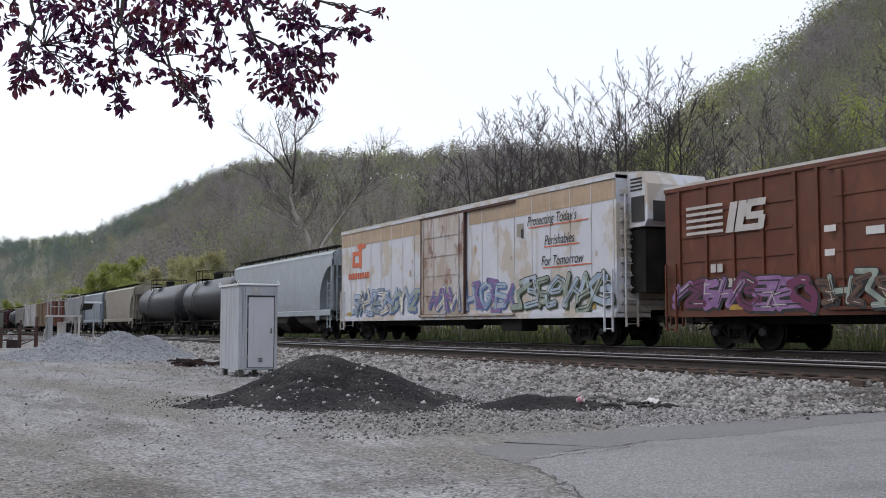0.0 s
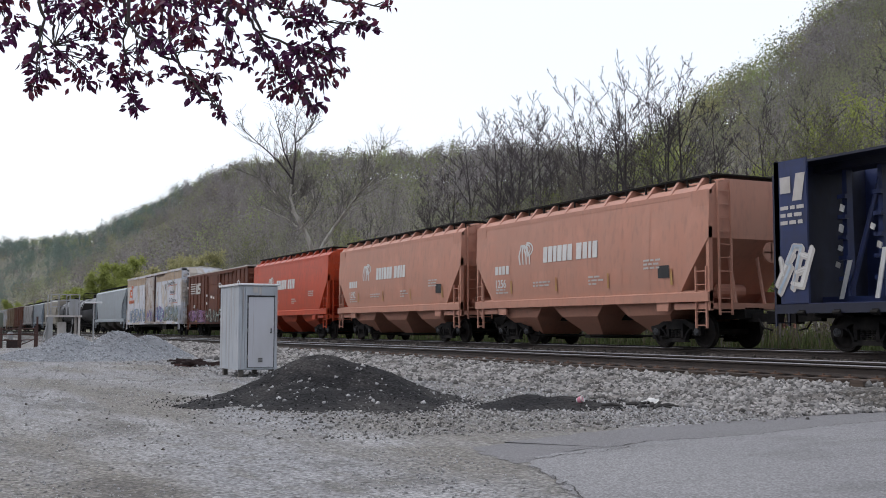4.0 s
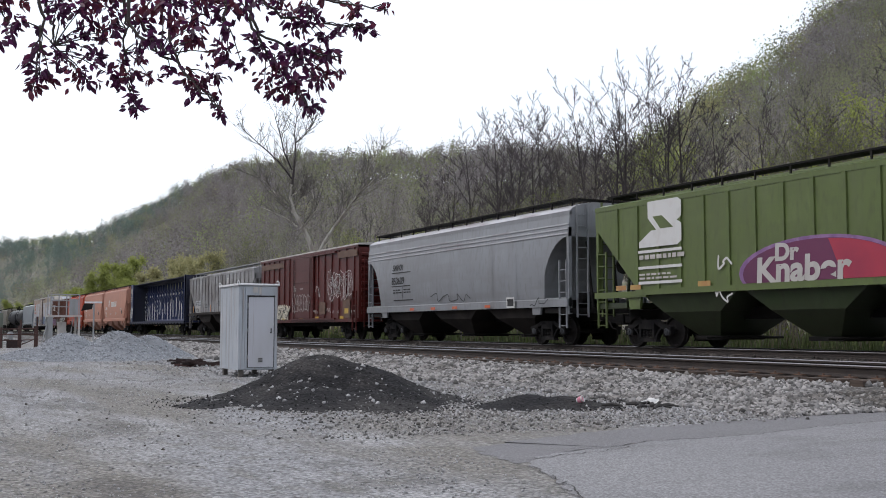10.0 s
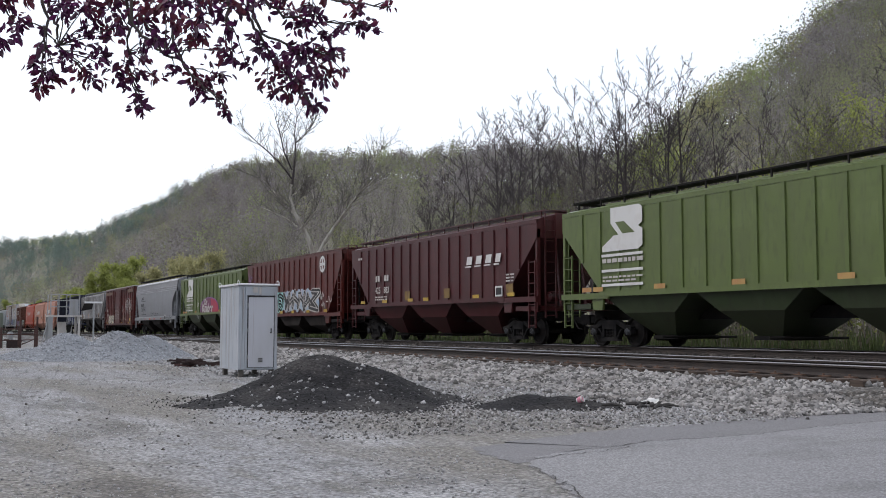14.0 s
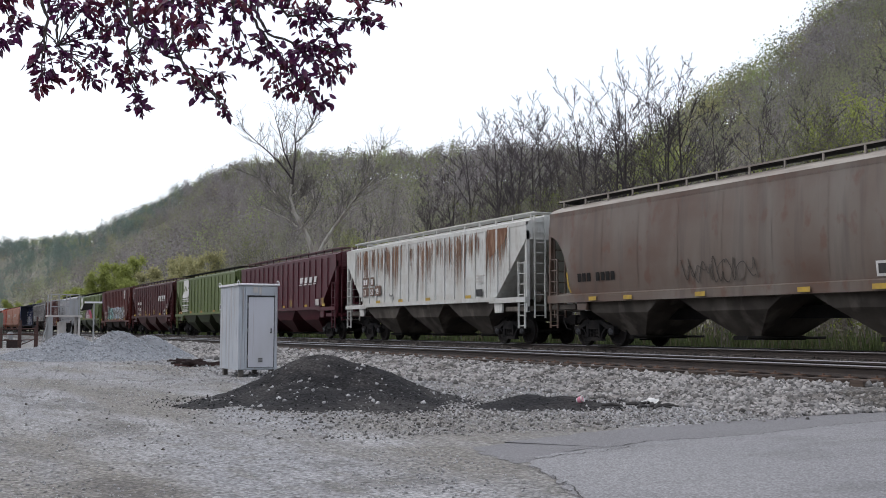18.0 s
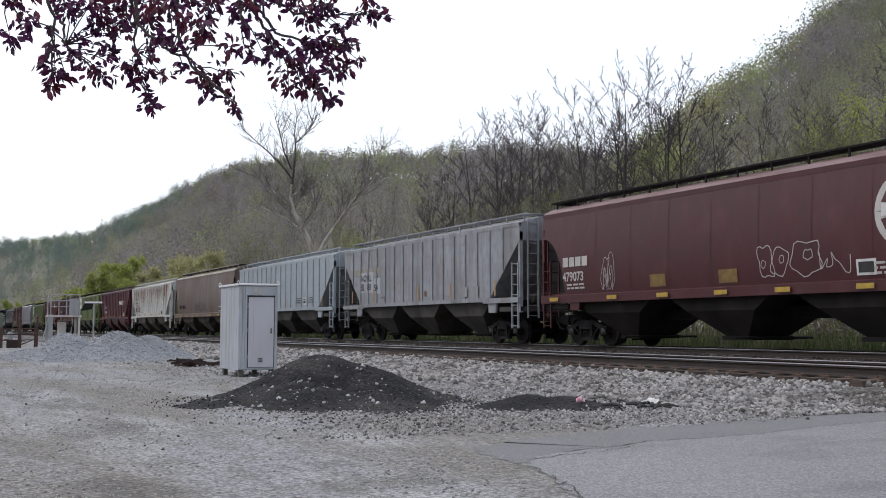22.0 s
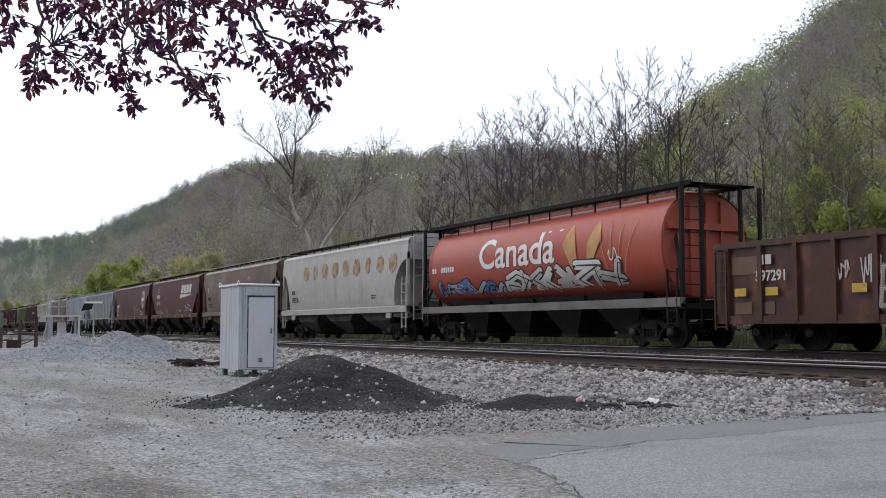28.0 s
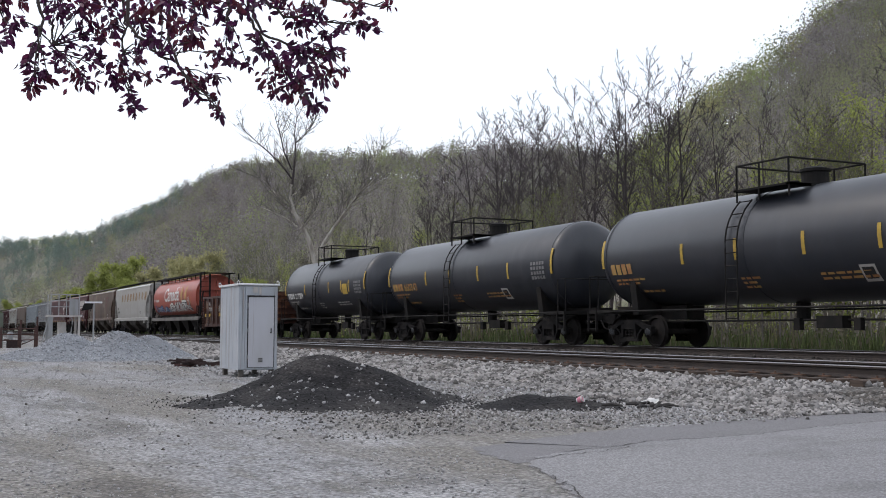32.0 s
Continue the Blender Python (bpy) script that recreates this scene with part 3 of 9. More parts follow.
def coupler_mesh():
    g = Geo().box(-0.95, -0.12, -0.09, 0.09, 0.72, 0.94, 0.02)
    g.prism_xz([(-0.14, 0.66), (0.16, 0.70), (0.2, 0.98), (-0.14, 1.0)], -0.16, 0.15)
    g.tube([(-0.25, -0.35, 0.80), (0.0, -0.38, 0.55), (0.25, -0.35, 0.50)], 0.025, 6)
    return g.mesh("coupler", M["truck"])


WHEELS, BEARINGS, SIDE_FRAME, SPRINGS, BOLSTER, COUPLER = wheel_set_mesh(), bearing_mesh(), side_frame_mesh(), spring_mesh(), bolster_mesh(), coupler_mesh()
ROLLING = []


def running_gear(car, length, pitch, centre, through_sill=True):
    """Trucks, sill and couplers; centre is the trucks' distance from the middle."""
    for s in (-1, 1):
        truck = piece("truck", BOLSTER, car, pose(s * centre, 0, 0))
        for face in (0, 180):
            piece("side_frame", SIDE_FRAME, truck, pose(0, 0, 0, 0, 0, face))
            piece("spring_group", SPRINGS, truck, pose(0, 0, 0, 0, 0, face))
        for a in (-1, 1):
            wheels = new("wheel_set", WHEELS)
            wheels.parent = truck
            wheels.matrix_parent_inverse = pose(a * WHEELBASE / 2, 0, WHEEL_R)
            ROLLING.append(wheels)
            caps = new("bearing_cap", BEARINGS)
            caps.parent = truck
            caps.matrix_parent_inverse = pose(a * WHEELBASE / 2, 0, WHEEL_R)
            ROLLING.append(caps)
        piece("coupler", COUPLER, car, pose(s * pitch / 2, 0, 0, 0, 0, 0 if s > 0 else 180))
    if through_sill:
        part("centre_sill", Geo().box(-length / 2, length / 2, -0.32, 0.32, 0.80, 1.12, 0.02), M["steel_dark"], car)


def ladder(car, x, y, z0, z1, material, width=0.42, step=0.36, along="x", name="ladder"):
    g = Geo()
    for s in (-1, 1):
        o = s * width / 2
        if along == "x":
            g.box(x + o - 0.022, x + o + 0.022, y - 0.03, y + 0.03, z0, z1)
        else:
            g.box(x - 0.03, x + 0.03, y + o - 0.022, y + o + 0.022, z0, z1)
    z = z0 + 0.08
    while z < z1:
        if along == "x":
            g.box(x - width / 2, x + width / 2, y - 0.014, y + 0.014, z - 0.014, z + 0.014)
        else:
            g.box(x - 0.014, x + 0.014, y - width / 2, y + width / 2, z - 0.014, z + 0.014)
        z += step
    return part(name, g, material, car)


# ---- lettering, marks and spray paint on the near side ----
def cut_band(poly, level, above):
    """The part of a polygon above or below a level."""
    out = []
    for (a, b), (c, d) in zip(poly, poly[1:] + poly[:1]):
        if (b >= level) == above:
            out.append((a, b))
        if (b - level) * (d - level) < 0:
            s = (level - b) / (d - b)
            out.append((a + (c - a) * s, level))
    return out


def on_side(polys, hw, lift):
    """Flat shapes laid on the car's side; on a curved side they are cut into bands that follow it."""
    g = Geo()
    if abs(hw(2.0) - hw(3.0)) + abs(hw(3.0) - hw(4.0)) > 1e-6:
        bent = []
        for k, poly in enumerate(polys):
            poly = [tuple(p) for p in poly]
            low, high = min(p[1] for p in poly), max(p[1] for p in poly)
            n = max(1, math.ceil((high - low) / 0.16))
            for i in range(n):
                band = cut_band(poly, low + (high - low) * i / n, True) if i else poly
                band = cut_band(band, low + (high - low) * (i + 1) / n, False) if i < n - 1 and len(band) > 2 else band
                if len(band) > 2:
                    g.add([(u, -(hw(v) + lift + 0.00008 * k), v) for u, v in band], [tuple(range(len(band)))])
        return g
    for k, poly in enumerate(polys):
        g.add([(u, -(hw(v) + lift + 0.00008 * k), v) for u, v in poly], [tuple(range(len(poly)))])
    return g


SINGLE = ("weld_seam", "reflective_tape", "placard", "overpaint_band", "number_panel", "paper_placard", "paint_patch", "stain_patch", "rust_spot", "vent_hatch", "rust_bloom", "yellow_stripe", "paint_scrape", "underline", "top_band")


def mark(car, name, polys, material, hw, lift=0.012, label=""):
    """Paint or tape on the side; patches that one could count are parts of their own."""
    if name in SINGLE:
        return [part(name, on_side([p], hw, lift + 0.00008 * k), material, car, label) for k, p in enumerate(polys)]
    ob = part(name, on_side(polys, hw, lift), material, car, label)
    if name in ("small_print", "rust_streak", "lettering_bar", "graffiti", "emblem_bar", "data_panel", "rivet_tag"):
        ob["kind"] = "stuff"
    return ob


def letters(car, text, u, v, size, material, hw, lift=0.013, stretch=1.0, shear=0.0, label="", bold=0.008):
    cu = bpy.data.curves.new("lettering", "FONT")
    cu.body, cu.size, cu.shear, cu.offset = text, size, shear, bold
    ob = bpy.data.objects.new("lettering", cu)
    me = bpy.data.meshes.new_from_object(ob)
    bpy.data.objects.remove(ob)
    if size > 0.3 and abs(hw(2.0) - hw(3.0)) > 1e-6:
        bm = bmesh.new()
        bm.from_mesh(me)
        for k in range(1, int(size / 0.12)):
            bmesh.ops.bisect_plane(bm, geom=bm.verts[:] + bm.edges[:] + bm.faces[:], plane_co=(0, 0.12 * k - 0.02, 0), plane_no=(0, 1, 0))
        bm.to_mesh(me)
        bm.free()
    for w in me.vertices:
        x, z = u + w.co.x * stretch, v + w.co.y
        w.co = (x, -(hw(z) + lift), z)
    me.materials.clear()
    me.materials.append(material)
    return piece("lettering", me, car, None, label)


def rect(u0, u1, v0, v1, lean=0.0):
    return [(u0, v0), (u1, v0), (u1 + lean * (v1 - v0), v1), (u0 + lean * (v1 - v0), v1)]


def bars(u, v, height, widths, gap=0.06, lean=0.0):
    out = []
    for w in widths:
        out.append(rect(u, u + w, v, v + height, lean))
        u += w + gap
    return out


def small_print(u, v, rows, width, seed, size=0.055):
    rnd, out = random.Random(seed), []
    for r in range(rows):
        x, z = u, v - r * size * 2.0
        while x < u + width * rnd.uniform(0.7, 1.0):
            w = rnd.uniform(0.10, 0.3)
            out.append(rect(x, x + w, z, z + size))
            x += w + 0.06
    return out


def disc(u, v, r, n=20, squash=1.0):
    return [(u + squash * r * math.cos(2 * math.pi * k / n), v + r * math.sin(2 * math.pi * k / n)) for k in range(n)]


def stroke(pts, width):
    polys = []
    for (a, b), (c, d) in zip(pts, pts[1:]):
        length = math.hypot(c - a, d - b) or 1e-6
        nx, nz = -(d - b) / length * width / 2, (c - a) / length * width / 2
        polys.append([(a + nx, b + nz), (a - nx, b - nz), (c - nx, d - nz), (c + nx, d + nz)])
    polys += [disc(a, b, width / 2, 10) for a, b in pts]
    return polys


def blob(rnd, u, v, a, b, lean, n=22):
    """A swollen, boxy shape with a wavering edge, round (u, v)."""
    ph, kk = rnd.uniform(0, 6.28), rnd.choice((3, 4, 5))
    out = []
    for k in range(n):
        t = 2 * math.pi * k / n
        c, s = math.cos(t), math.sin(t)
        r = (abs(c) ** 3.2 + abs(s) ** 3.2) ** (-1 / 3.2) * (1 + 0.13 * math.sin(kk * t + ph)) * rnd.uniform(0.95, 1.03)
        out.append((u + a * r * c + lean * b * r * s, v + b * r * s))
    return out


def grown(poly, by):
    cu, cv = sum(p[0] for p in poly) / len(poly), sum(p[1] for p in poly) / len(poly)
    out = []
    for a, b in poly:
        d = math.hypot(a - cu, b - cv) or 1e-6
        out.append((a + (a - cu) / d * by, b + (b - cv) / d * by))
    return out


BENDS = [[[(-.7, .9), (.6, .85), (-.5, -.1), (.7, -.85), (-.7, -.9)]], [[(-.6, -.9), (-.65, .8), (.2, .95), (.7, .4), (0, 0), (.75, -.9)]],
         [[(.7, .7), (0, .95), (-.7, .4), (-.65, -.5), (0, -.95), (.7, -.6), (.55, 0), (0, -.05)]], [[(-.7, .9), (-.2, -.1), (-.25, -.9)], [(.75, .9), (-.2, -.1)]],
         [[(-.6, .9), (-.65, -.9), (.7, -.8)], [(-.6, .9), (.7, .85)], [(-.6, 0), (.5, .05)]], [[(-.65, -.9), (-.6, .9)], [(.65, -.9), (.6, .9)], [(-.6, .1), (.6, -.1)]]]


def graffiti(car, u0, u1, v0, v1, count, fills, outline, hw, seed, lift, weight=0.30, back=None, label="spray-painted graffiti"):
    """Thick bent strokes with rims and thrown shadows, flipped at random, that spell nothing."""
    rnd = random.Random(seed)
    count = max(3, round(count * 1.9))
    cell, mid, half = (u1 - u0) / count, (v0 + v1) / 2, (v1 - v0) / 2
    wide = min(0.30, weight * cell * 0.95)
    rim_w = 0.04 + 0.16 * wide
    if back:
        mark(car, "graffiti", [grown(blob(rnd, u0 + cell * (k + 0.5), mid, cell * 0.58, half * 0.84, 0.0, 40), 0.05) for k in range(count)], back, hw, lift, label)
    rim, body, inner, shine = [], {}, [], []
    for k in range(count):
        u, v = u0 + cell * (k + 0.5), mid + rnd.uniform(-0.08, 0.08) * half
        a, b, lean = cell * rnd.uniform(0.6, 0.95), half * rnd.uniform(0.70, 0.98), rnd.uniform(-0.5, 0.6)
        fx, fy = rnd.choice((-1, 1)), rnd.choice((-1, 1))
        for line in rnd.choice(BENDS):
            pts = [(u + fx * a * p + lean * b * fy * q + rnd.uniform(-0.25, 0.25) * a, v + fy * b * 0.86 * q * rnd.uniform(0.75, 1.0) + rnd.uniform(-0.15, 0.15) * b) for p, q in line]
            rim += stroke(pts, wide + rim_w)
            rim += stroke([(p + 0.05, q - 0.05) for p, q in pts], wide + rim_w * 0.6)
            body.setdefault(k % len(fills), []).extend(stroke(pts, wide))
            if rnd.random() < 0.7:
                inner += stroke([(p * 0.96 + u * 0.04 + 0.05, q * 0.97 + v * 0.03) for p, q in pts], wide * 0.16)
            shine += stroke([(pts[0][0] - 0.2 * wide, pts[0][1]), (pts[0][0] * 0.5 + pts[1][0] * 0.5 - 0.2 * wide, pts[0][1] * 0.5 + pts[1][1] * 0.5)], wide * 0.13)
    mark(car, "graffiti", rim, outline, hw, lift + 0.004, label)
    top = 0.006 + 0.00008 * len(rim)
    for k, polys in body.items():
        mark(car, "graffiti", polys, fills[k], hw, lift + top, label)
    top += 0.002 + 0.00008 * max(len(p) for p in body.values())
    mark(car, "graffiti", inner, outline, hw, lift + top, label)
    mark(car, "graffiti", shine, M["dull_white"], hw, lift + top + 0.012, label)


def bubble_outline(car, u0, u1, v0, v1, count, material, hw, seed, lift, width=0.04):
    """Thin sprayed contours of swollen shapes."""
    rnd = random.Random(seed)
    cell, mid, half = (u1 - u0) / count, (v0 + v1) / 2, (v1 - v0) / 2
    polys = []
    for k in range(count):
        u, v = u0 + cell * (k + 0.5), mid + rnd.uniform(-0.1, 0.1) * half
        ring = blob(rnd, u, v, cell * rnd.uniform(0.45, 0.62), half * rnd.uniform(0.7, 0.98), rnd.uniform(-0.2, 0.3))
        polys += stroke(ring + ring[:1], width)
        small = blob(rnd, u + rnd.uniform(-0.1, 0.1), v + rnd.uniform(-0.2, 0.2) * half, cell * 0.16, half * 0.22, 0.1, 12)
        polys += stroke(small + small[:1], width * 0.8)
    mark(car, "graffiti", polys, material, hw, lift, "thin white graffiti contours")


def scribble(car, u, v, w, h, material, hw, seed, lift, width=0.035, turns=7):
    rnd = random.Random(seed)
    pts = [(u + w * (k + rnd.uniform(-0.8, 0.8)) / turns, v + h * rnd.random()) for k in range(turns + 1)]
    fine = []
    for k in range(len(pts) - 1):
        p0, p1, p2, p3 = pts[max(k - 1, 0)], pts[k], pts[k + 1], pts[min(k + 2, len(pts) - 1)]
        for j in range(6):
            s = j / 6
            fine.append(tuple(0.5 * (2 * p1[i] + (p2[i] - p0[i]) * s + (2 * p0[i] - 5 * p1[i] + 4 * p2[i] - p3[i]) * s * s + (3 * p1[i] - p0[i] - 3 * p2[i] + p3[i]) * s ** 3) for i in (0, 1)))
    mark(car, "graffiti", stroke(fine, width), material, hw, lift, "spray-painted scribble")


CARS = []
TRAIN_V, TRAIN_A = 13.911, -0.01139


def run(t):
    """How far the train has run along the line at t seconds."""
    return TRAIN_V * t + TRAIN_A * (t - 16) ** 2


def freight_car(name, front, length, label, category):
    """front: how far up the line the body's leading end would be with run() at nought."""
    car = new(name)
    car.matrix_world = pose(-front + length / 2 - run(0), FAR_TRACK, RAIL_TOP)
    tagged(car, label, category, "cars of the freight train")
    CARS.append((car, -front + length / 2))
    return car


# ---- covered hoppers ----
def hopper(front, length, pitch, label, body, ribbed=True, eave=None, zb=1.6, cut=2.15, cut_z=3.6, arc=False, ribs=16, bays=3, sill=None, walk_mat=None, roof=None, dark=None,
           bulge=0.0, end_ladder=None, roof_rise=0.22, stripes=False, round_roof=False, rib_mat=None, walk_rise=None):
    car = freight_car("covered_hopper", front, length, label, "covered hopper")
    half = length / 2
    eave = eave or (4.19 if ribbed else 4.27)
    walk_rise = (0.15 if ribbed else 0.22) if walk_rise is None else walk_rise
    sill, walk_mat, roof, dark = sill or body, walk_mat or M["steel_dark"], roof or body, dark or M["steel_dark"]
    ladder_mat = end_ladder or body

    def hw(z):
        s = (z - zb) / (eave - zb)
        return 1.55 if ribbed else 1.47 + bulge * math.sin(math.pi * min(max(s, 0), 1) ** 0.8) + 0.05 * (1 - s)

    rings = []
    offs = [0.0] + [cut * k / 12 for k in range(1, 13)]
    xs = [(-half + o, o) for o in offs] + [(half - o, o) for o in offs[::-1]]
    for x, o in xs:
        if arc:
            z0 = zb + (cut_z - zb) * math.sqrt(max(0.0, 1 - (o / cut) ** 2))
        else:
            z0 = zb + (cut_z - zb) * (1 - o / cut)
        side = [(-hw(z0 + (eave - z0) * i / 8), z0 + (eave - z0) * i / 8) for i in range(9)]
        top = [(-1.28, eave + roof_rise * 0.55), (-0.75, eave + roof_rise)] if not round_roof else [(-1.36, eave + 0.13), (-1.0, eave + 0.27), (-0.5, eave + 0.34)]
        left = side + top
        ring = [(x, y, z) for y, z in left] + [(x, -y, z) for y, z in left[::-1]]
        rings.append(ring)
    part("body", Geo().loft(rings), body, car, "", 28)
    if round_roof:
        arch = [(-1.49, eave + 0.035), (-1.365, eave + 0.137), (-1.0, eave + 0.277), (-0.5, eave + 0.347), (0.5, eave + 0.347), (1.0, eave + 0.277), (1.365, eave + 0.137), (1.49, eave + 0.035)]
        part("roof", Geo().prism_yz(arch, -half + 0.02, half - 0.02), roof, car, "dusty arched roof")
    for s in (-1, 1):
        y = s * (hw(eave) + 0.015)
        part("top_chord", Geo().box(-half, half, min(y, y - s * 0.09), max(y, y - s * 0.09), eave - 0.10, eave + 0.035, 0.01), body if round_roof else roof, car)
    # side sill, end sills, bolster gussets
    for s in (-1, 1):
        if ribbed:
            part("side_sill", Geo().box(-half + cut - 0.05, half - cut + 0.05, s * 1.59 - 0.03, s * 1.59 + 0.03, zb - 0.10, zb + 0.06), sill, car)
            for e in (-1, 1):
                part("end_sill_beam", Geo().box(min(e * (half - cut - 0.4), e * half), max(e * (half - cut - 0.4), e * half), s * 1.56 - 0.05, s * 1.56 + 0.05, zb - 0.16, zb + 0.02), sill, car)
        else:
            part("side_sill", Geo().prism_yz([(s * 1.42, zb - 0.26), (s * 1.60, zb - 0.26), (s * 1.60, zb - 0.02), (s * 1.42, zb + 0.05)], -half, half), sill, car)
        for e in (-1, 1):
            x = e * (half - 1.95)
            part("bolster_gusset", Geo().prism_xz([(x - 0.32, zb), (x + 0.32, zb), (x + 0.24, zb - 0.5), (x - 0.24, zb - 0.5)], s * 1.52 - 0.04, s * 1.52 + 0.04), sill, car)
            part("corner_post", Geo().box(e * (half - 0.06) - 0.06, e * (half - 0.06) + 0.06, s * 1.47 - 0.06, s * 1.47 + 0.06, zb - 0.5, cut_z + 0.3), ladder_mat, car)
            ladder(car, e * (half - 0.32), s * 1.54, 0.55, cut_z - 0.75, ladder_mat)
            ladder(car, e * (half + 0.08), s * 1.05, 0.9, eave + 0.25, ladder_mat, along="y")
    for e in (-1, 1):
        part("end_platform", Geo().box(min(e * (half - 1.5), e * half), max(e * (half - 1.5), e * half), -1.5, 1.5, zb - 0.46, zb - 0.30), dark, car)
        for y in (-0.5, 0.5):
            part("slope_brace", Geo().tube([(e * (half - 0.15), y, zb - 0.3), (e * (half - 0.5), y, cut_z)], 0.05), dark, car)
    part("brake_wheel", Geo().lathe([(0.24, -0.02), (0.28, -0.02), (0.28, 0.02), (0.24, 0.02)], 18, "x", (half + 0.14, 0.5, 2.6)).box(half + 0.1, half + 0.16, 0.22, 0.78, 2.58, 2.62).box(half + 0.1, half + 0.16, 0.48, 0.52, 2.34, 2.88), dark, car)
    part("air_reservoir", Geo().lathe([(0.05, -0.5), (0.2, -0.45), (0.2, 0.45), (0.05, 0.5)], 14, "y", (half - 1.0, 0.0, zb + 0.05)), dark, car)
    # ribs
    if ribbed:
        me = Geo().prism_xz([(-0.058, zb + 0.02), (0.058, zb + 0.02), (0.058, eave - 0.1), (-0.058, eave - 0.1)], -0.047, 0.0).mesh("side_post", rib_mat or body)
        for k in range(ribs):
            x = -half + 1.15 + (length - 2.3) * k / (ribs - 1)
            o = half - abs(x)
            z0 = zb + (cut_z - zb) * max(0.0, 1 - o / cut)
            if o > cut - 0.05:
                piece("side_post", me, car, pose(x, -1.55, 0))
                piece("side_post", me, car, pose(x, 1.55, 0, 0, 0, 180))
            else:
                gap = Geo().prism_xz([(-0.058, z0 + 0.05), (0.058, z0 + 0.05), (0.058, eave - 0.1), (-0.058, eave - 0.1)], -0.047, 0.0).mesh("side_post", rib_mat or body)
                piece("side_post", gap, car, pose(x, -1.55, 0))
                piece("side_post", gap, car, pose(x, 1.55, 0, 0, 0, 180))
    if stripes:
        for k in range(3):
            part("side_flange", Geo().box(-half + 0.02, half - 0.02, -(hw(eave - 0.4 - 0.15 * k) + 0.03), -(hw(eave - 0.4 - 0.15 * k) - 0.01), eave - 0.42 - 0.15 * k, eave - 0.375 - 0.15 * k), roof, car)
    if not ribbed:
        count = 8
        for k in range(1, count):
            u = -half + cut + (length - 2 * cut) * k / count
            mark(car, "weld_seam", [rect(u - 0.012, u + 0.012, zb + 0.08, eave - 0.12)], body, hw, 0.007)
    # hopper bays
    run_len = length - 2 * cut + 0.1
    step = run_len / bays
    for k in range(bays):
        x = -run_len / 2 + step * (k + 0.5)
        yt = hw(zb) - 0.06
        ringt = [(x - step / 2, -yt, zb), (x + step / 2, -yt, zb), (x + step / 2, yt, zb), (x - step / 2, yt, zb)]
        ringm = [(x - step * 0.28, -yt * 0.90, zb - 0.6), (x + step * 0.28, -yt * 0.90, zb - 0.6), (x + step * 0.28, yt * 0.90, zb - 0.6), (x - step * 0.28, yt * 0.90, zb - 0.6)]
        ringb = [(x - 0.42, -0.70, 0.34), (x + 0.42, -0.70, 0.34), (x + 0.42, 0.70, 0.34), (x - 0.42, 0.70, 0.34)]
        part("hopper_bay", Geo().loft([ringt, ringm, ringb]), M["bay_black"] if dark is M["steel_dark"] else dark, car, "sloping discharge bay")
        part("outlet_gate", Geo().box(x - 0.55, x + 0.55, -0.75, 0.75, 0.24, 0.35, 0.02).lathe([(0.03, -1.35), (0.035, 1.35)], 8, "y", (x + 0.62, 0, 0.30)), M["steel_dark"], car)
    # roof walk with stanchions and hatches
    zw = eave + roof_rise + walk_rise
    g = Geo()
    for s in (-1, 1):
        g.box(-half + 0.1, half - 0.1, s * 0.92 - 0.22, s * 0.92 + 0.22, zw - 0.035, zw)
        part("walk_edge", Geo().box(-half + 0.1, half - 0.1, s * 1.155 - 0.012, s * 1.155 + 0.012, zw - 0.015, zw + 0.03), walk_mat, car)
    for e in (-1, 1):
        g.box(min(e * half, e * (half - 0.5)), max(e * half, e * (half - 0.5)), -1.15, 1.15, zw - 0.03, zw + 0.005)
    # under a dust-grey edge the grating is dark: its shadow put into the colour
    part("roof_walk", g, M["steel_dark"] if walk_mat is M["dust_roof"] else walk_mat, car, "grating roof walk")
    stanchion = Geo().box(-0.022, 0.022, -0.022, 0.022, eave + 0.05, zw).mesh("stanchion", walk_mat)
    count = 14
    for k in range(count):
        x = -half + 0.35 + (length - 0.7) * k / (count - 1)
        for s in (-1, 1):
            piece("stanchion", stanchion, car, pose(x, s * 1.14, 0))
    part("hatch_cover", Geo().prism_yz([(-0.36, eave + roof_rise * 0.6), (0.36, eave + roof_rise * 0.6), (0.34, eave + roof_rise + 0.14), (0.0, eave + roof_rise + 0.18), (-0.34, eave + roof_rise + 0.14)], -half + 0.7, half - 0.7), roof, car)
    running_gear(car, length, pitch, half - 1.95)
    return car, hw


def tape(car, hw, us, v, w, h, material, lift=0.03):
    mark(car, "reflective_tape", [rect(u, u + w, v, v + h) for u in us], material, hw, lift, "reflective tape patches")


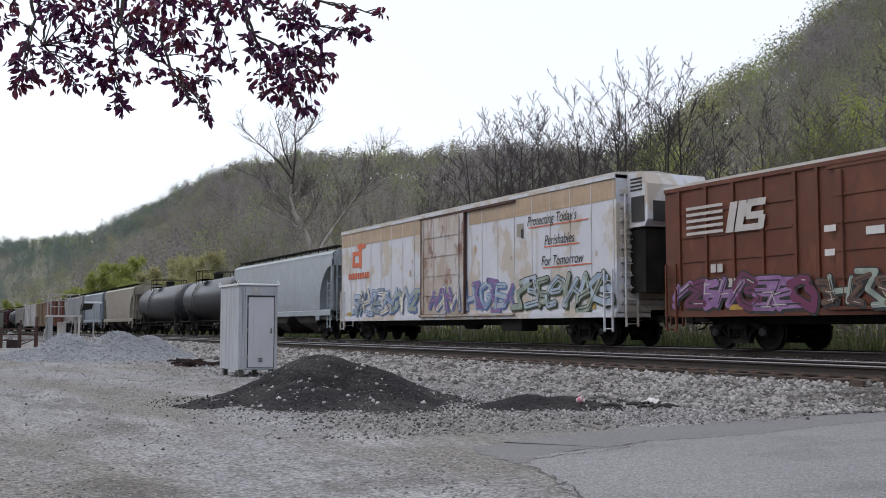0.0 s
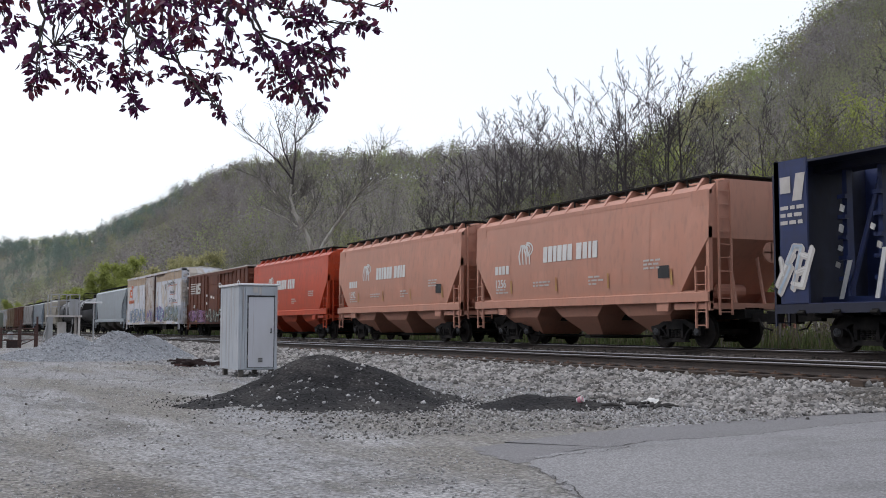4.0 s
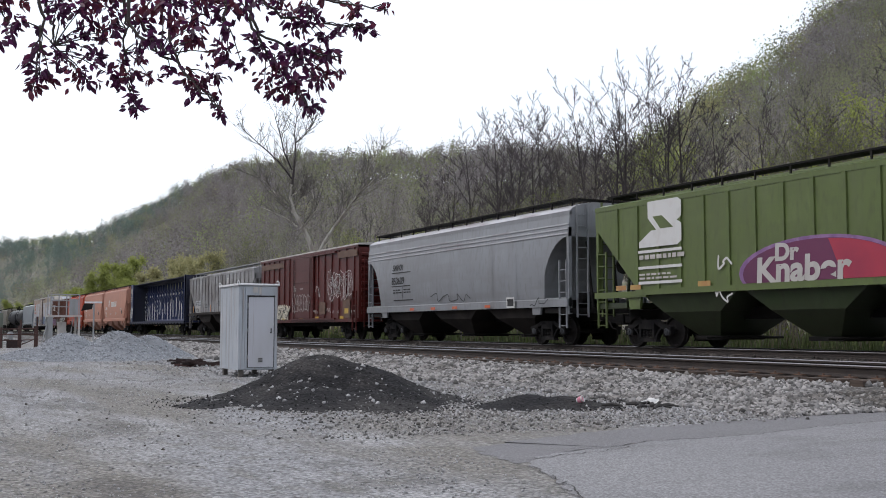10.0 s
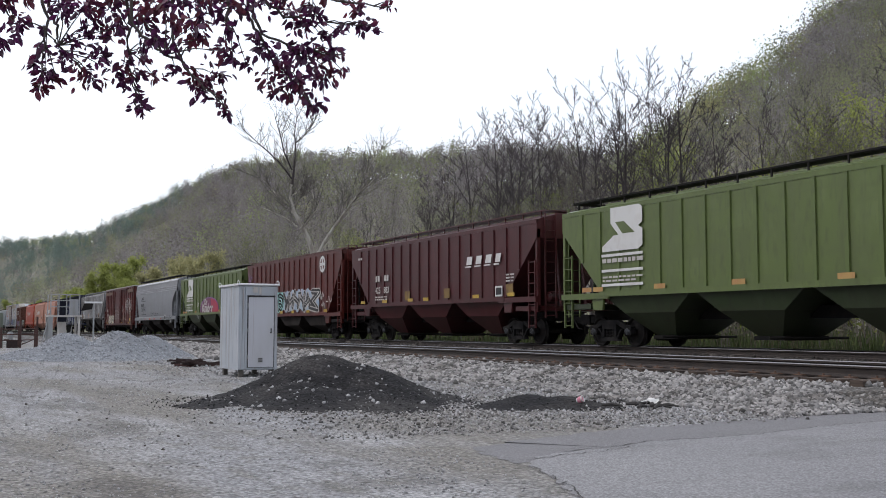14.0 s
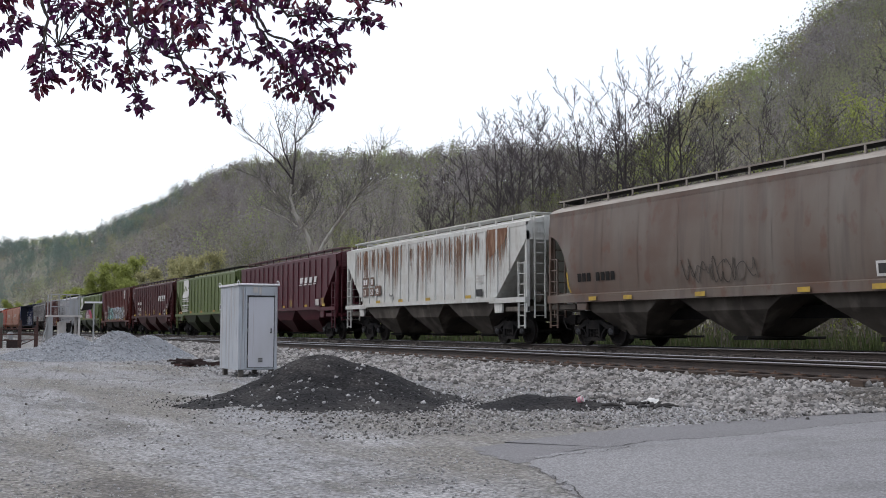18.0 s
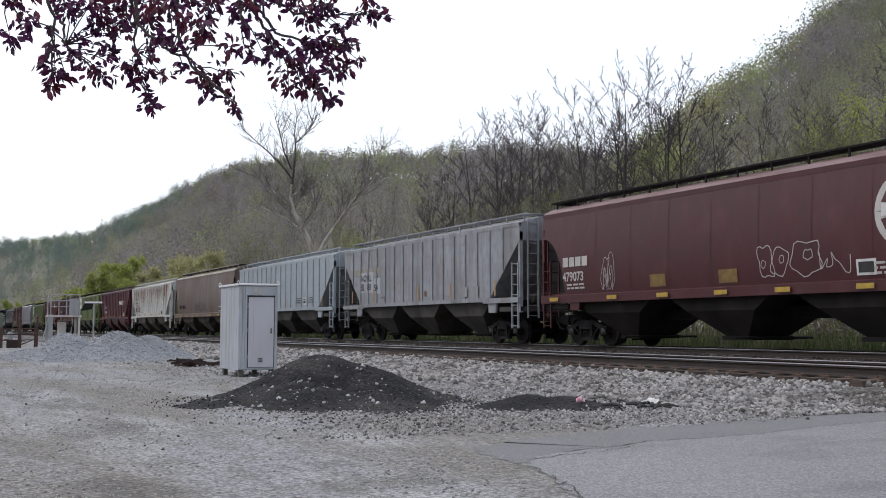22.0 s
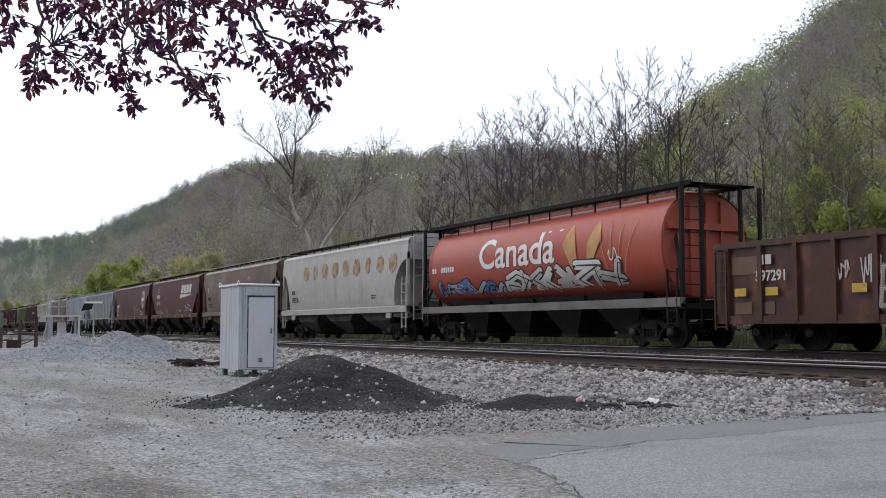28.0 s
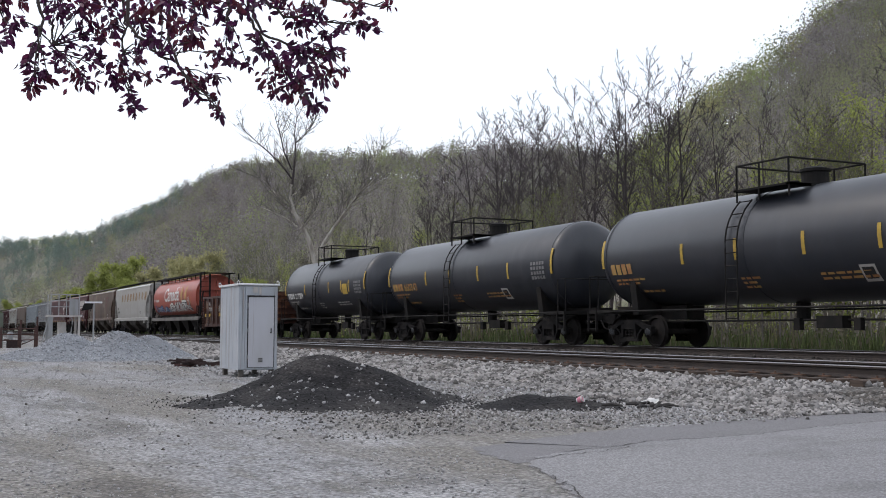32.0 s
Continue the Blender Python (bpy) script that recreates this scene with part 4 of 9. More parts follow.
# ---- boxcars and the refrigerator car ----
def boxcar(front, length, pitch, label, body, ribs=(), door=(-1.2, 1.8), z0=0.95, eave=4.5, name="boxcar", category="boxcar", roof=None, door_mat=None, panels=True):
    car = freight_car(name, front, length, label, category)
    half = length / 2
    hw = lambda z: 1.55
    part("body", Geo().box(-half, half, -1.55, 1.55, z0, eave, 0.02), body, car)
    part("roof", Geo().prism_yz([(-1.58, eave - 0.02), (1.58, eave - 0.02), (1.58, eave + 0.05), (0, eave + 0.17), (-1.58, eave + 0.05)], -half - 0.03, half + 0.03), roof or M["roof"], car, "galvanised roof")
    rib = Geo().box(-half, half, -1.62, 1.62, z0 - 0.10, z0 + 0.06)
    part("side_sill", rib, body, car)
    post = Geo().prism_xz([(-0.05, z0 + 0.06), (0.05, z0 + 0.06), (0.05, eave - 0.1), (-0.05, eave - 0.1)], -0.055, 0.0).mesh("side_post", body)
    for u in ribs:
        piece("side_post", post, car, pose(u, -1.55, 0))
        piece("side_post", post, car, pose(u, 1.55, 0, 0, 0, 180))
    part("top_chord", Geo().box(-half, half, -1.60, 1.60, eave - 0.13, eave - 0.025), body, car)
    # horizontally ribbed ends
    for e in (-1, 1):
        rib_me = Geo().prism_xz([(-0.02 * e, -0.11), (0.07 * e, -0.04), (0.07 * e, 0.06), (-0.02 * e, 0.13)], -1.42, 1.42).mesh("end_rib", body)
        for k in range(9):
            piece("end_rib", rib_me, car, pose(e * half, 0, z0 + 0.35 + k * (eave - z0 - 0.5) / 9))
        ladder(car, e * (half + 0.12), -1.1, 0.6, eave - 0.6 if e > 0 else 2.4, body, along="y")
        ladder(car, e * (half - 0.32), -1.64, 0.45, 2.3, body)
    d0, d1 = door
    dr = part("door", Geo().box(d0, d1, -1.66, -1.58, z0 + 0.12, eave - 0.22, 0.015), door_mat or body, car, "sliding side door")
    for k in range(1, 5):
        z = z0 + 0.12 + (eave - z0 - 0.34) * k / 5
        part("door_rib", Geo().box(d0 + 0.05, d1 - 0.05, -1.685, -1.655, z - 0.03, z + 0.03), door_mat or body, dr)
    for u in (d0 + 0.25, d1 - 0.35):
        part("lock_rod", Geo().tube([(u, -1.70, z0 + 0.1), (u, -1.70, eave - 0.3)], 0.025), door_mat or body, dr)
    part("door_track", Geo().box(d0 - 0.2, d1 + (d1 - d0), -1.68, -1.58, eave - 0.24, eave - 0.16), M["rust_red"] if door_mat is M["reefer_door"] else door_mat or body, car)
    if door_mat is M["reefer_door"]:
        for u in (d0 - 0.03, d1 + 0.03):
            part("door_edge", Geo().box(u - 0.035, u + 0.035, -1.68, -1.57, z0 + 0.1, eave - 0.22), M["rust_red"], car, "rusty door edge")
    part("door_sill", Geo().box(d0 - 0.2, d1 + (d1 - d0), -1.70, -1.60, z0 + 0.02, z0 + 0.10), door_mat or body, car)
    g = Geo()
    for s in (-1, 1):
        g.box(-half + 2.9, half - 2.9, s * 1.0 - 0.04, s * 1.0 + 0.04, z0 - 0.30, z0 - 0.05)
    part("underframe", g.box(-half + 0.1, half - 0.1, -1.4, 1.4, z0 - 0.02, z0 + 0.02), M["steel_dark"], car)
    part("air_reservoir", Geo().lathe([(0.05, -0.5), (0.2, -0.45), (0.2, 0.45), (0.05, 0.5)], 14, "x", (0.8, -0.75, z0 - 0.28)), M["steel_dark"], car)
    part("brake_pipe", Geo().tube([(-half + 0.3, -0.5, 0.68), (half - 0.3, -0.5, 0.68)], 0.03), M["steel_dark"], car)
    running_gear(car, length, pitch, half - 2.35)
    return car, hw


# ---- centrebeam flatcar ----
def centrebeam(front, length, pitch, label, paint_blue):
    car = freight_car("centrebeam_flatcar", front, length, label, "flatcar")
    half = length / 2
    hw = lambda z: 1.5
    part("deck", Geo().box(-half, half, -1.5, 1.5, 0.98, 1.14, 0.02), paint_blue, car)
    for s in (-1, 1):
        part("side_sill", Geo().box(-half, half, s * 1.52 - 0.04, s * 1.52 + 0.04, 0.90, 1.12), M["navy_dark"], car, "dark navy side sill")
    for e in (-1, 1):
        g = Geo().box(min(e * half, e * (half - 0.16)), max(e * half, e * (half - 0.16)), -1.5, 1.5, 1.1, 4.62, 0.02)
        # bulkheads in the dark navy that carries the ends' shade
        part("bulkhead", g, M["navy_dark"], car, "ribbed end bulkhead in shade-dark navy")
        stiff = Geo().box(-0.05, 0.05, -1.4, 1.4, -0.07, 0.07).mesh("bulkhead_rib", M["navy_dark"])
        for k in range(7):
            piece("bulkhead_rib", stiff, car, pose(e * (half + 0.03), 0, 1.5 + 0.45 * k))
        part("bulkhead_gusset", Geo().box(min(e * (half - 1.05), e * half), max(e * (half - 1.05), e * half), -1.5, -1.44, 1.1, 4.6).box(min(e * (half - 1.05), e * half), max(e * (half - 1.05), e * half), 1.44, 1.5, 1.1, 4.6) if e < 0 else
             Geo().box(half - 0.35, half, -1.5, -1.44, 1.1, 4.6), paint_blue, car)
        ladder(car, e * (half + 0.1), -1.2, 0.6, 4.3, M["navy_dark"], along="y")
    part("top_beam", Geo().box(-half, half, -0.36, 0.36, 4.40, 4.66, 0.03).box(-half, half, -1.02, 1.02, 4.58, 4.64), M["navy_dark"], car, "top chord of the centre beam")
    part("lower_panel", Geo().box(-half, half, -0.14, 0.14, 1.14, 1.32), paint_blue, car)
    n = 20
    post = Geo().prism_yz([(-0.13, 1.14), (0.13, 1.14), (0.09, 4.42), (-0.09, 4.42)], -0.07, 0.07)
    for k in range(5):
        post.box(-0.12, 0.12, -0.22, -0.10, 1.7 + 0.5 * k, 1.80 + 0.5 * k)
    post_me = post.mesh("upright", paint_blue)
    for k in range(n):
        piece("upright", post_me, car, pose(-half + 0.9 + (length - 1.8) * k / (n - 1), 0, 0))
    rnd = random.Random(8)
    for k in (0, 4, 5, 9, 10, 14, 15, 18):
        a, b = -half + 0.9 + (length - 1.8) * k / (n - 1), -half + 0.9 + (length - 1.8) * (k + 1) / (n - 1)
        part("diagonal_brace", Geo().tube([(a, 0, 4.3 if k % 2 else 1.3), (b, 0, 1.3 if k % 2 else 4.3)], 0.07), paint_blue, car)
    for k in range(n):
        x = -half + 0.9 + (length - 1.8) * k / (n - 1)
        g = Geo()
        h = rnd.uniform(0.7, 1.7)
        d = rnd.uniform(-0.3, 0.3)
        low = rnd.choice((1.25, 1.25, 1.5, 1.8))
        g.prism_xz([(x - 0.06, low), (x + 0.06, low), (x + 0.08 + d, low + h), (x - 0.05 + d, low + h)], -0.30, -0.27)
        part("tie_down_strap", g, M["white"], car, "loose white tie-down strap")
        # pale patches drawn for the light holes of the uprights
        for z in (2.05, 2.45, 2.9, 3.4):
            if rnd.random() < 0.6:
                a, e = x + rnd.uniform(-0.12, 0.12), rnd.uniform(0.05, 0.12)
                part("strap_end", Geo().prism_xz([(a - 0.06, z), (a + 0.05, z - 0.05), (a + 0.09, z + e), (a - 0.02, z + e + 0.06)], -0.29, -0.25), M["white"] if rnd.random() < 0.6 else M["dull_white"], car)
        part("winch", Geo().box(x - 0.09, x + 0.09, -1.58, -1.50, 0.84, 0.98).lathe([(0.02, -0.1), (0.045, -0.1), (0.045, 0.1), (0.02, 0.1)], 8, "x", (x, -1.60, 0.91)), M["steel_dark"], car)
    running_gear(car, length, pitch, half - 2.4)
    return car, hw


# ---- cylindrical grain hopper ----
def cylinder_hopper(front, length, pitch, label, body, dark):
    car = freight_car("cylindrical_hopper", front, length, label, "covered hopper")
    half = length / 2
    zc, rz, ry = 2.92, 1.54, 1.55

    def hw(z):
        s = min(1.0, abs(z - zc) / rz)
        return ry * math.sqrt(max(0.02, 1 - s ** 2.4))

    def ring(x, k):
        out = []
        for i in range(40):
            a = 2 * math.pi * i / 40
            c, s = math.cos(a), math.sin(a)
            out.append((x, k * ry * math.copysign(abs(c) ** 0.85, c), zc + k * rz * math.copysign(abs(s) ** 0.85, s)))
        return out

    tank_half = half - 0.75
    part("body", Geo().loft([ring(-tank_half, 0.97), ring(-tank_half + 0.05, 1.0), ring(tank_half - 0.05, 1.0), ring(tank_half, 0.97)]), body, car, "", 30)
    for e in (-1, 1):
        part("end_rim", Geo().loft([ring(e * tank_half, 1.012), ring(e * (tank_half - 0.12), 1.012)], False), body, car)
        for y in (-0.55, 0.0, 0.55):
            part("end_stiffener", Geo().box(e * (tank_half + 0.05) - 0.06, e * (tank_half + 0.05) + 0.06, y - 0.05, y + 0.05, 1.5, 4.2), body, car)
        part("end_beam", Geo().box(e * (tank_half + 0.08) - 0.1, e * (tank_half + 0.08) + 0.1, -1.35, 1.35, 3.35, 3.55), body, car)
        for y in (-1.42, -0.7, 0.7, 1.42):
            part("end_post", Geo().box(e * (half - 0.05) - 0.045, e * (half - 0.05) + 0.045, y - 0.045, y + 0.045, 1.2, 4.58), dark, car)
        ladder(car, e * (half - 0.05), -1.06, 0.6, 4.6, dark, along="y", width=0.6)
        ladder(car, e * (half - 0.35), -1.52, 0.6, 2.2, dark)
        part("end_platform", Geo().box(min(e * (tank_half - 0.8), e * half), max(e * (tank_half - 0.8), e * half), -1.5, 1.5, 1.08, 1.24), dark, car)
        part("brace", Geo().tube([(e * half, -1.4, 1.2), (e * (tank_half - 0.1), -1.0, 3.4)], 0.05), dark, car)
    part("roof_walk", Geo().box(-half - 0.05, half + 0.05, -1.15, -0.62, 4.56, 4.60).box(-half - 0.05, half + 0.05, 0.62, 1.15, 4.56, 4.60).box(-half - 0.05, -half + 0.7, -1.15, 1.15, 4.56, 4.61).box(half - 0.7, half + 0.05, -1.15, 1.15, 4.56, 4.61)
         .box(-half - 0.05, half + 0.05, -1.18, -1.14, 4.53, 4.66), dark, car)
    st = Geo().box(-0.022, 0.022, -0.022, 0.022, 4.2, 4.56).mesh("stanchion", dark)
    for k in range(12):
        for y in (-0.95, 0.95):
            piece("stanchion", st, car, pose(-half + 0.8 + (length - 1.6) * k / 11, y, 0))
    part("hatch_cover", Geo().box(-tank_half + 0.4, tank_half - 0.4, -0.4, 0.4, 4.40, 4.53, 0.03), body, car)
    for s in (-1, 1):
        part("side_sill", Geo().box(-half, half, s * 1.46 - 0.09, s * 1.46 + 0.09, 1.14, 1.40), M["pale_sill"], car, "grimy pale side sill")
    for k in range(4):
        x = -4.65 + 3.1 * k
        rt = [(x - 1.55, -1.2, 1.6), (x + 1.55, -1.2, 1.6), (x + 1.55, 1.2, 1.6), (x - 1.55, 1.2, 1.6)]
        rb = [(x - 0.4, -0.7, 0.36), (x + 0.4, -0.7, 0.36), (x + 0.4, 0.7, 0.36), (x - 0.4, 0.7, 0.36)]
        part("hopper_bay", Geo().loft([rt, rb]), M["steel_dark"], car)
        part("outlet_gate", Geo().box(x - 0.5, x + 0.5, -0.75, 0.75, 0.24, 0.37, 0.02), M["steel_dark"], car)
    running_gear(car, length, pitch, half - 1.9)
    return car, hw


# ---- gondola ----
def gondola(front, length, pitch, label, body):
    car = freight_car("gondola_car", front, length, label, "gondola")
    half = length / 2
    hw = lambda z: 1.5
    z0, z1 = 0.72, 2.62
    part("floor", Geo().box(-half, half, -1.45, 1.45, z0 + 0.1, z0 + 0.25), body, car)
    for s in (-1, 1):
        part("side_wall", Geo().box(-half, half, s * 1.47 - 0.03, s * 1.47 + 0.03, z0, z1), body, car)
        part("top_chord", Geo().box(-half - 0.04, half + 0.04, s * 1.5 - 0.08, s * 1.5 + 0.08, z1 - 0.04, z1 + 0.11, 0.02), body, car)
        part("side_sill", Geo().box(-half, half, s * 1.53 - 0.05, s * 1.53 + 0.05, z0 - 0.06, z0 + 0.14), body, car)
    post = Geo().prism_xz([(-0.07, z0), (0.07, z0), (0.07, z1), (-0.07, z1)], -0.11, 0.0).mesh("side_post", body)
    for k in range(14):
        x = -half + 0.5 + (length - 1.0) * k / 13
        piece("side_post", post, car, pose(x, -1.5, 0))
        piece("side_post", post, car, pose(x, 1.5, 0, 0, 0, 180))
    for e in (-1, 1):
        part("end_wall", Geo().box(e * half - 0.04, e * half + 0.04, -1.45, 1.45, z0 + 0.1, z1 + 0.05), body, car)
        stiff = Geo().box(-0.06, 0.06, -1.4, 1.4, -0.07, 0.07).mesh("end_rib", body)
        for k in range(5):
            piece("end_rib", stiff, car, pose(e * (half + 0.07), 0, z0 + 0.35 + 0.36 * k))
        ladder(car, e * (half - 0.3), -1.62, 0.5, z1 - 0.1, body)
    running_gear(car, length, pitch, half - 1.9)
    return car, hw


# ---- tank cars ----
def tank_car(front, length, pitch, label, body, radius=1.48, dome=0.0, platform=True, zc=2.68):
    car = freight_car("tank_car", front, length, label, "tank car")
    half = length / 2

    def hw(z):
        return math.sqrt(max(0.05, radius ** 2 - (z - zc) ** 2))

    prof = []
    for k in range(7):
        a = math.pi / 2 * k / 6
        prof.append((max(0.05, radius * math.sin(a)), -half + 0.62 * (1 - math.cos(a))))
    prof += [(r, -h) for r, h in prof[::-1]]
    part("tank", Geo().lathe(prof, 40, "x", (0, 0, zc)), body, car, "glossy steel tank shell", 40)
    for k, u in enumerate((-half + 0.66, dome - 0.55, half - 0.66)):
        part("weld_seam", Geo().lathe([(radius - 0.02, u - 0.03), (radius + 0.012, u - 0.02), (radius + 0.012, u + 0.02), (radius - 0.02, u + 0.03)], 40, "x", (0, 0, zc)), body, car)
    part("manway", Geo().lathe([(0.05, radius - 0.1), (0.34, radius - 0.1), (0.34, radius + 0.32), (0.38, radius + 0.33), (0.38, radius + 0.40), (0.2, radius + 0.46), (0.05, radius + 0.46)], 18, "z", (dome + 0.5, 0, zc)), M["steel_dark"], car)
    part("valve", Geo().lathe([(0.04, radius - 0.1), (0.13, radius - 0.1), (0.13, radius + 0.22), (0.04, radius + 0.22)], 12, "z", (dome - 0.4, 0.2, zc)), M["steel_dark"], car)
    if platform:
        zt = zc + radius + 0.02
        part("platform", Geo().box(dome - 0.97, dome + 0.97, -1.35, -0.62, zt - 0.12, zt - 0.07).box(dome - 0.97, dome + 0.97, 0.62, 1.35, zt - 0.12, zt - 0.07).box(dome - 0.97, dome - 0.87, -1.35, 1.35, zt - 0.12, zt - 0.06).box(dome + 0.87, dome + 0.97, -1.35, 1.35, zt - 0.12, zt - 0.06), M["steel_dark"], car)
        for s in (-1, 1):
            g = Geo()
            for u in (-0.92, -0.1, 0.92):
                g.tube([(dome + u, s * 1.3, zt - 0.4), (dome + u, s * 1.3, zt + 0.55)], 0.028)
            g.tube([(dome - 0.92, s * 1.3, zt + 0.55), (dome + 0.92, s * 1.3, zt + 0.55)], 0.028)
            part("safety_railing", g, M["steel_dark"], car)
        for e in (-1, 1):
            part("safety_railing", Geo().tube([(dome + e * 0.92, -1.3, zt + 0.55), (dome + e * 0.92, 1.3, zt + 0.55)], 0.028), M["steel_dark"], car)
        g = Geo()
        for u in (-0.22, 0.22):
            pts = [(dome - 0.9 + u, -(math.sqrt(max(0.0, (radius + 0.08) ** 2 - (z - zc) ** 2))), z) for z in np.linspace(zc + radius * 0.8, zc - 0.1, 6)] + [(dome - 0.9 + u, -(radius + 0.08), 0.75)]
            g.tube(pts, 0.022)
        for z in np.linspace(0.8, zc + radius * 0.78, 10):
            y = -(math.sqrt(max(0.0, (radius + 0.08) ** 2 - (z - zc) ** 2)) if z > zc else radius + 0.08)
            g.tube([(dome - 1.12, y, z), (dome - 0.68, y, z)], 0.016)
        part("ladder", g, M["steel_dark"], car)
    for e in (-1, 1):
        part("stub_sill", Geo().box(min(e * (half - 3.0), e * (half + 0.35)), max(e * (half - 3.0), e * (half + 0.35)), -0.32, 0.32, 0.80, 1.22), M["steel_dark"], car)
        part("saddle", Geo().prism_yz([(-1.15, 0.95), (1.15, 0.95), (1.3, zc - 0.55), (-1.3, zc - 0.55)], e * (half - 1.7) - 0.14, e * (half - 1.7) + 0.14), M["steel_dark"], car)
        part("end_platform", Geo().box(min(e * (half - 0.9), e * (half + 0.3)), max(e * (half - 0.9), e * (half + 0.3)), -1.5, 1.5, 1.0, 1.10), M["steel_dark"], car)
        g = Geo()
        for y in (-1.45, 1.45):
            g.tube([(e * (half + 0.25), y, 1.1), (e * (half + 0.25), y, 2.15), (e * (half - 0.2), y, 2.15), (e * (half - 0.2), y, 1.1)], 0.022)
        g.tube([(e * (half + 0.25), -1.45, 2.15), (e * (half + 0.25), 1.45, 2.15)], 0.022)
        part("hand_rail", g, M["steel_dark"], car)
        ladder(car, e * (half + 0.05), -1.5, 0.45, 1.1, M["steel_dark"])
    part("bottom_outlet", Geo().lathe([(0.05, -0.5), (0.18, -0.5), (0.18, 0), (0.3, 0.1), (0.05, 0.1)], 12, "z", (0, 0, zc - radius + 0.05)), M["steel_dark"], car)
    part("running_bar", Geo().tube([(-half + 0.5, -1.48, 1.05), (half - 0.5, -1.48, 1.05)], 0.03).tube([(-half + 0.5, 1.48, 1.05), (half - 0.5, 1.48, 1.05)], 0.03), M["steel_dark"], car)
    part("brake_pipe", Geo().tube([(-half + 1, -0.6, 0.75), (half - 1, -0.6, 0.75)], 0.03).box(1.2, 2.0, -0.8, -0.5, 0.55, 0.85).box(2.3, 2.5, -0.75, -0.6, 0.5, 0.8).box(0.4, 0.6, -0.75, -0.6, 0.5, 0.8), M["steel_dark"], car)
    running_gear(car, length + 0.6, pitch, half - 1.3, False)
    return car, hw
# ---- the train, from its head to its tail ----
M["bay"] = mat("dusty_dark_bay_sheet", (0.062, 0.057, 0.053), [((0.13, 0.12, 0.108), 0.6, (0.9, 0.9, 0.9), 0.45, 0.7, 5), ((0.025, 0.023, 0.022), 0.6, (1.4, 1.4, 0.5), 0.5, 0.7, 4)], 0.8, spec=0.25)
# near-black sheet for bays of cars with black gear, and one sill
M["bay_black"] = mat("near_black_bay_sheet", (0.022, 0.019, 0.018), [((0.055, 0.045, 0.040), 0.6, (0.9, 0.9, 0.9), 0.48, 0.72, 5)], 0.8, spec=0.2)
M["bay_dust"] = mat("dust_whitened_bay_sheet", (0.105, 0.093, 0.080), [((0.045, 0.038, 0.034), 0.8, (0.9, 0.9, 0.9), 0.40, 0.60, 5), ((0.19, 0.17, 0.145), 0.7, (1.4, 1.4, 0.7), 0.54, 0.68, 5)], 0.85, spec=0.25)
M["dust_roof"] = mat("dust_grey_roof", (0.30, 0.275, 0.245), [((0.17, 0.14, 0.12), 0.7, (0.7, 3, 3), 0.42, 0.65, 5)], 0.8)
M["roof"] = mat("galvanised_roof", (0.50, 0.49, 0.47), [((0.28, 0.22, 0.17), 0.6, (0.9, 2, 2), 0.45, 0.7, 5)], 0.55, 0.2)
M["pale_sill"] = mat("grimy_pale_sill", (0.14, 0.13, 0.125), [((0.045, 0.04, 0.038), 0.7, (0.8, 2, 2), 0.45, 0.7, 5)], 0.75)
M["reefer_white"] = mat("mottled_white_reefer_paint", (0.53, 0.55, 0.60), [((0.44, 0.38, 0.31), 0.85, (0.75, 0.75, 0.6), 0.50, 0.55, 6), ((0.30, 0.25, 0.20), 0.55, (3, 3, 0.22), 0.55, 0.7, 4), ((0.58, 0.59, 0.62), 0.6, (1.7, 1.7, 1.2), 0.52, 0.6, 6)], 0.5, bump=(4, 0.05))
M["peel"] = car_paint("peeling_off_white_paint", (0.78, 0.74, 0.68), 0.3, 0.3, dirt=(0.6, 0.5, 0.4))
M["reefer_tan"] = car_paint("tan_band_paint", (0.72, 0.53, 0.36), 0.3, 0.2, dirt=(0.40, 0.30, 0.2))
M["reefer_door"] = mat("rust_stained_white_door", (0.46, 0.44, 0.43), [((0.36, 0.29, 0.23), 0.8, (0.9, 0.9, 0.7), 0.46, 0.56, 6), ((0.17, 0.075, 0.05), 0.8, (2.2, 2.2, 1.2), 0.55, 0.64, 6), ((0.2, 0.12, 0.09), 0.6, (5, 5, 0.25), 0.54, 0.68, 4)], 0.6, bump=(4, 0.05))
M["box_red"] = car_paint("oxide_red_boxcar_paint", (0.195, 0.045, 0.014), 0.4, 0.45, 0.3, dirt=(0.095, 0.04, 0.026), rough=0.6)
M["dull_red"] = car_paint("dull_red_boxcar_paint", (0.140, 0.019, 0.016), 0.35, 0.35, dirt=(0.095, 0.032, 0.026))
M["dull_red_door"] = car_paint("faded_red_door_paint", (0.128, 0.021, 0.019), 0.35, 0.25, dirt=(0.12, 0.05, 0.042))
M["orange"] = car_paint("bright_orange_red_paint", (0.78, 0.100, 0.032), 0.25, 0.25, dirt=(0.42, 0.12, 0.07), rough=0.34)
M["orange_dusty"] = car_paint("dust_faded_orange_paint", (0.74, 0.35, 0.245), 0.4, 0.3, dirt=(0.60, 0.35, 0.27), rough=0.55)
M["navy"] = car_paint("navy_blue_paint", (0.040, 0.064, 0.20), 0.35, 0.3, dirt=(0.05, 0.048, 0.06))
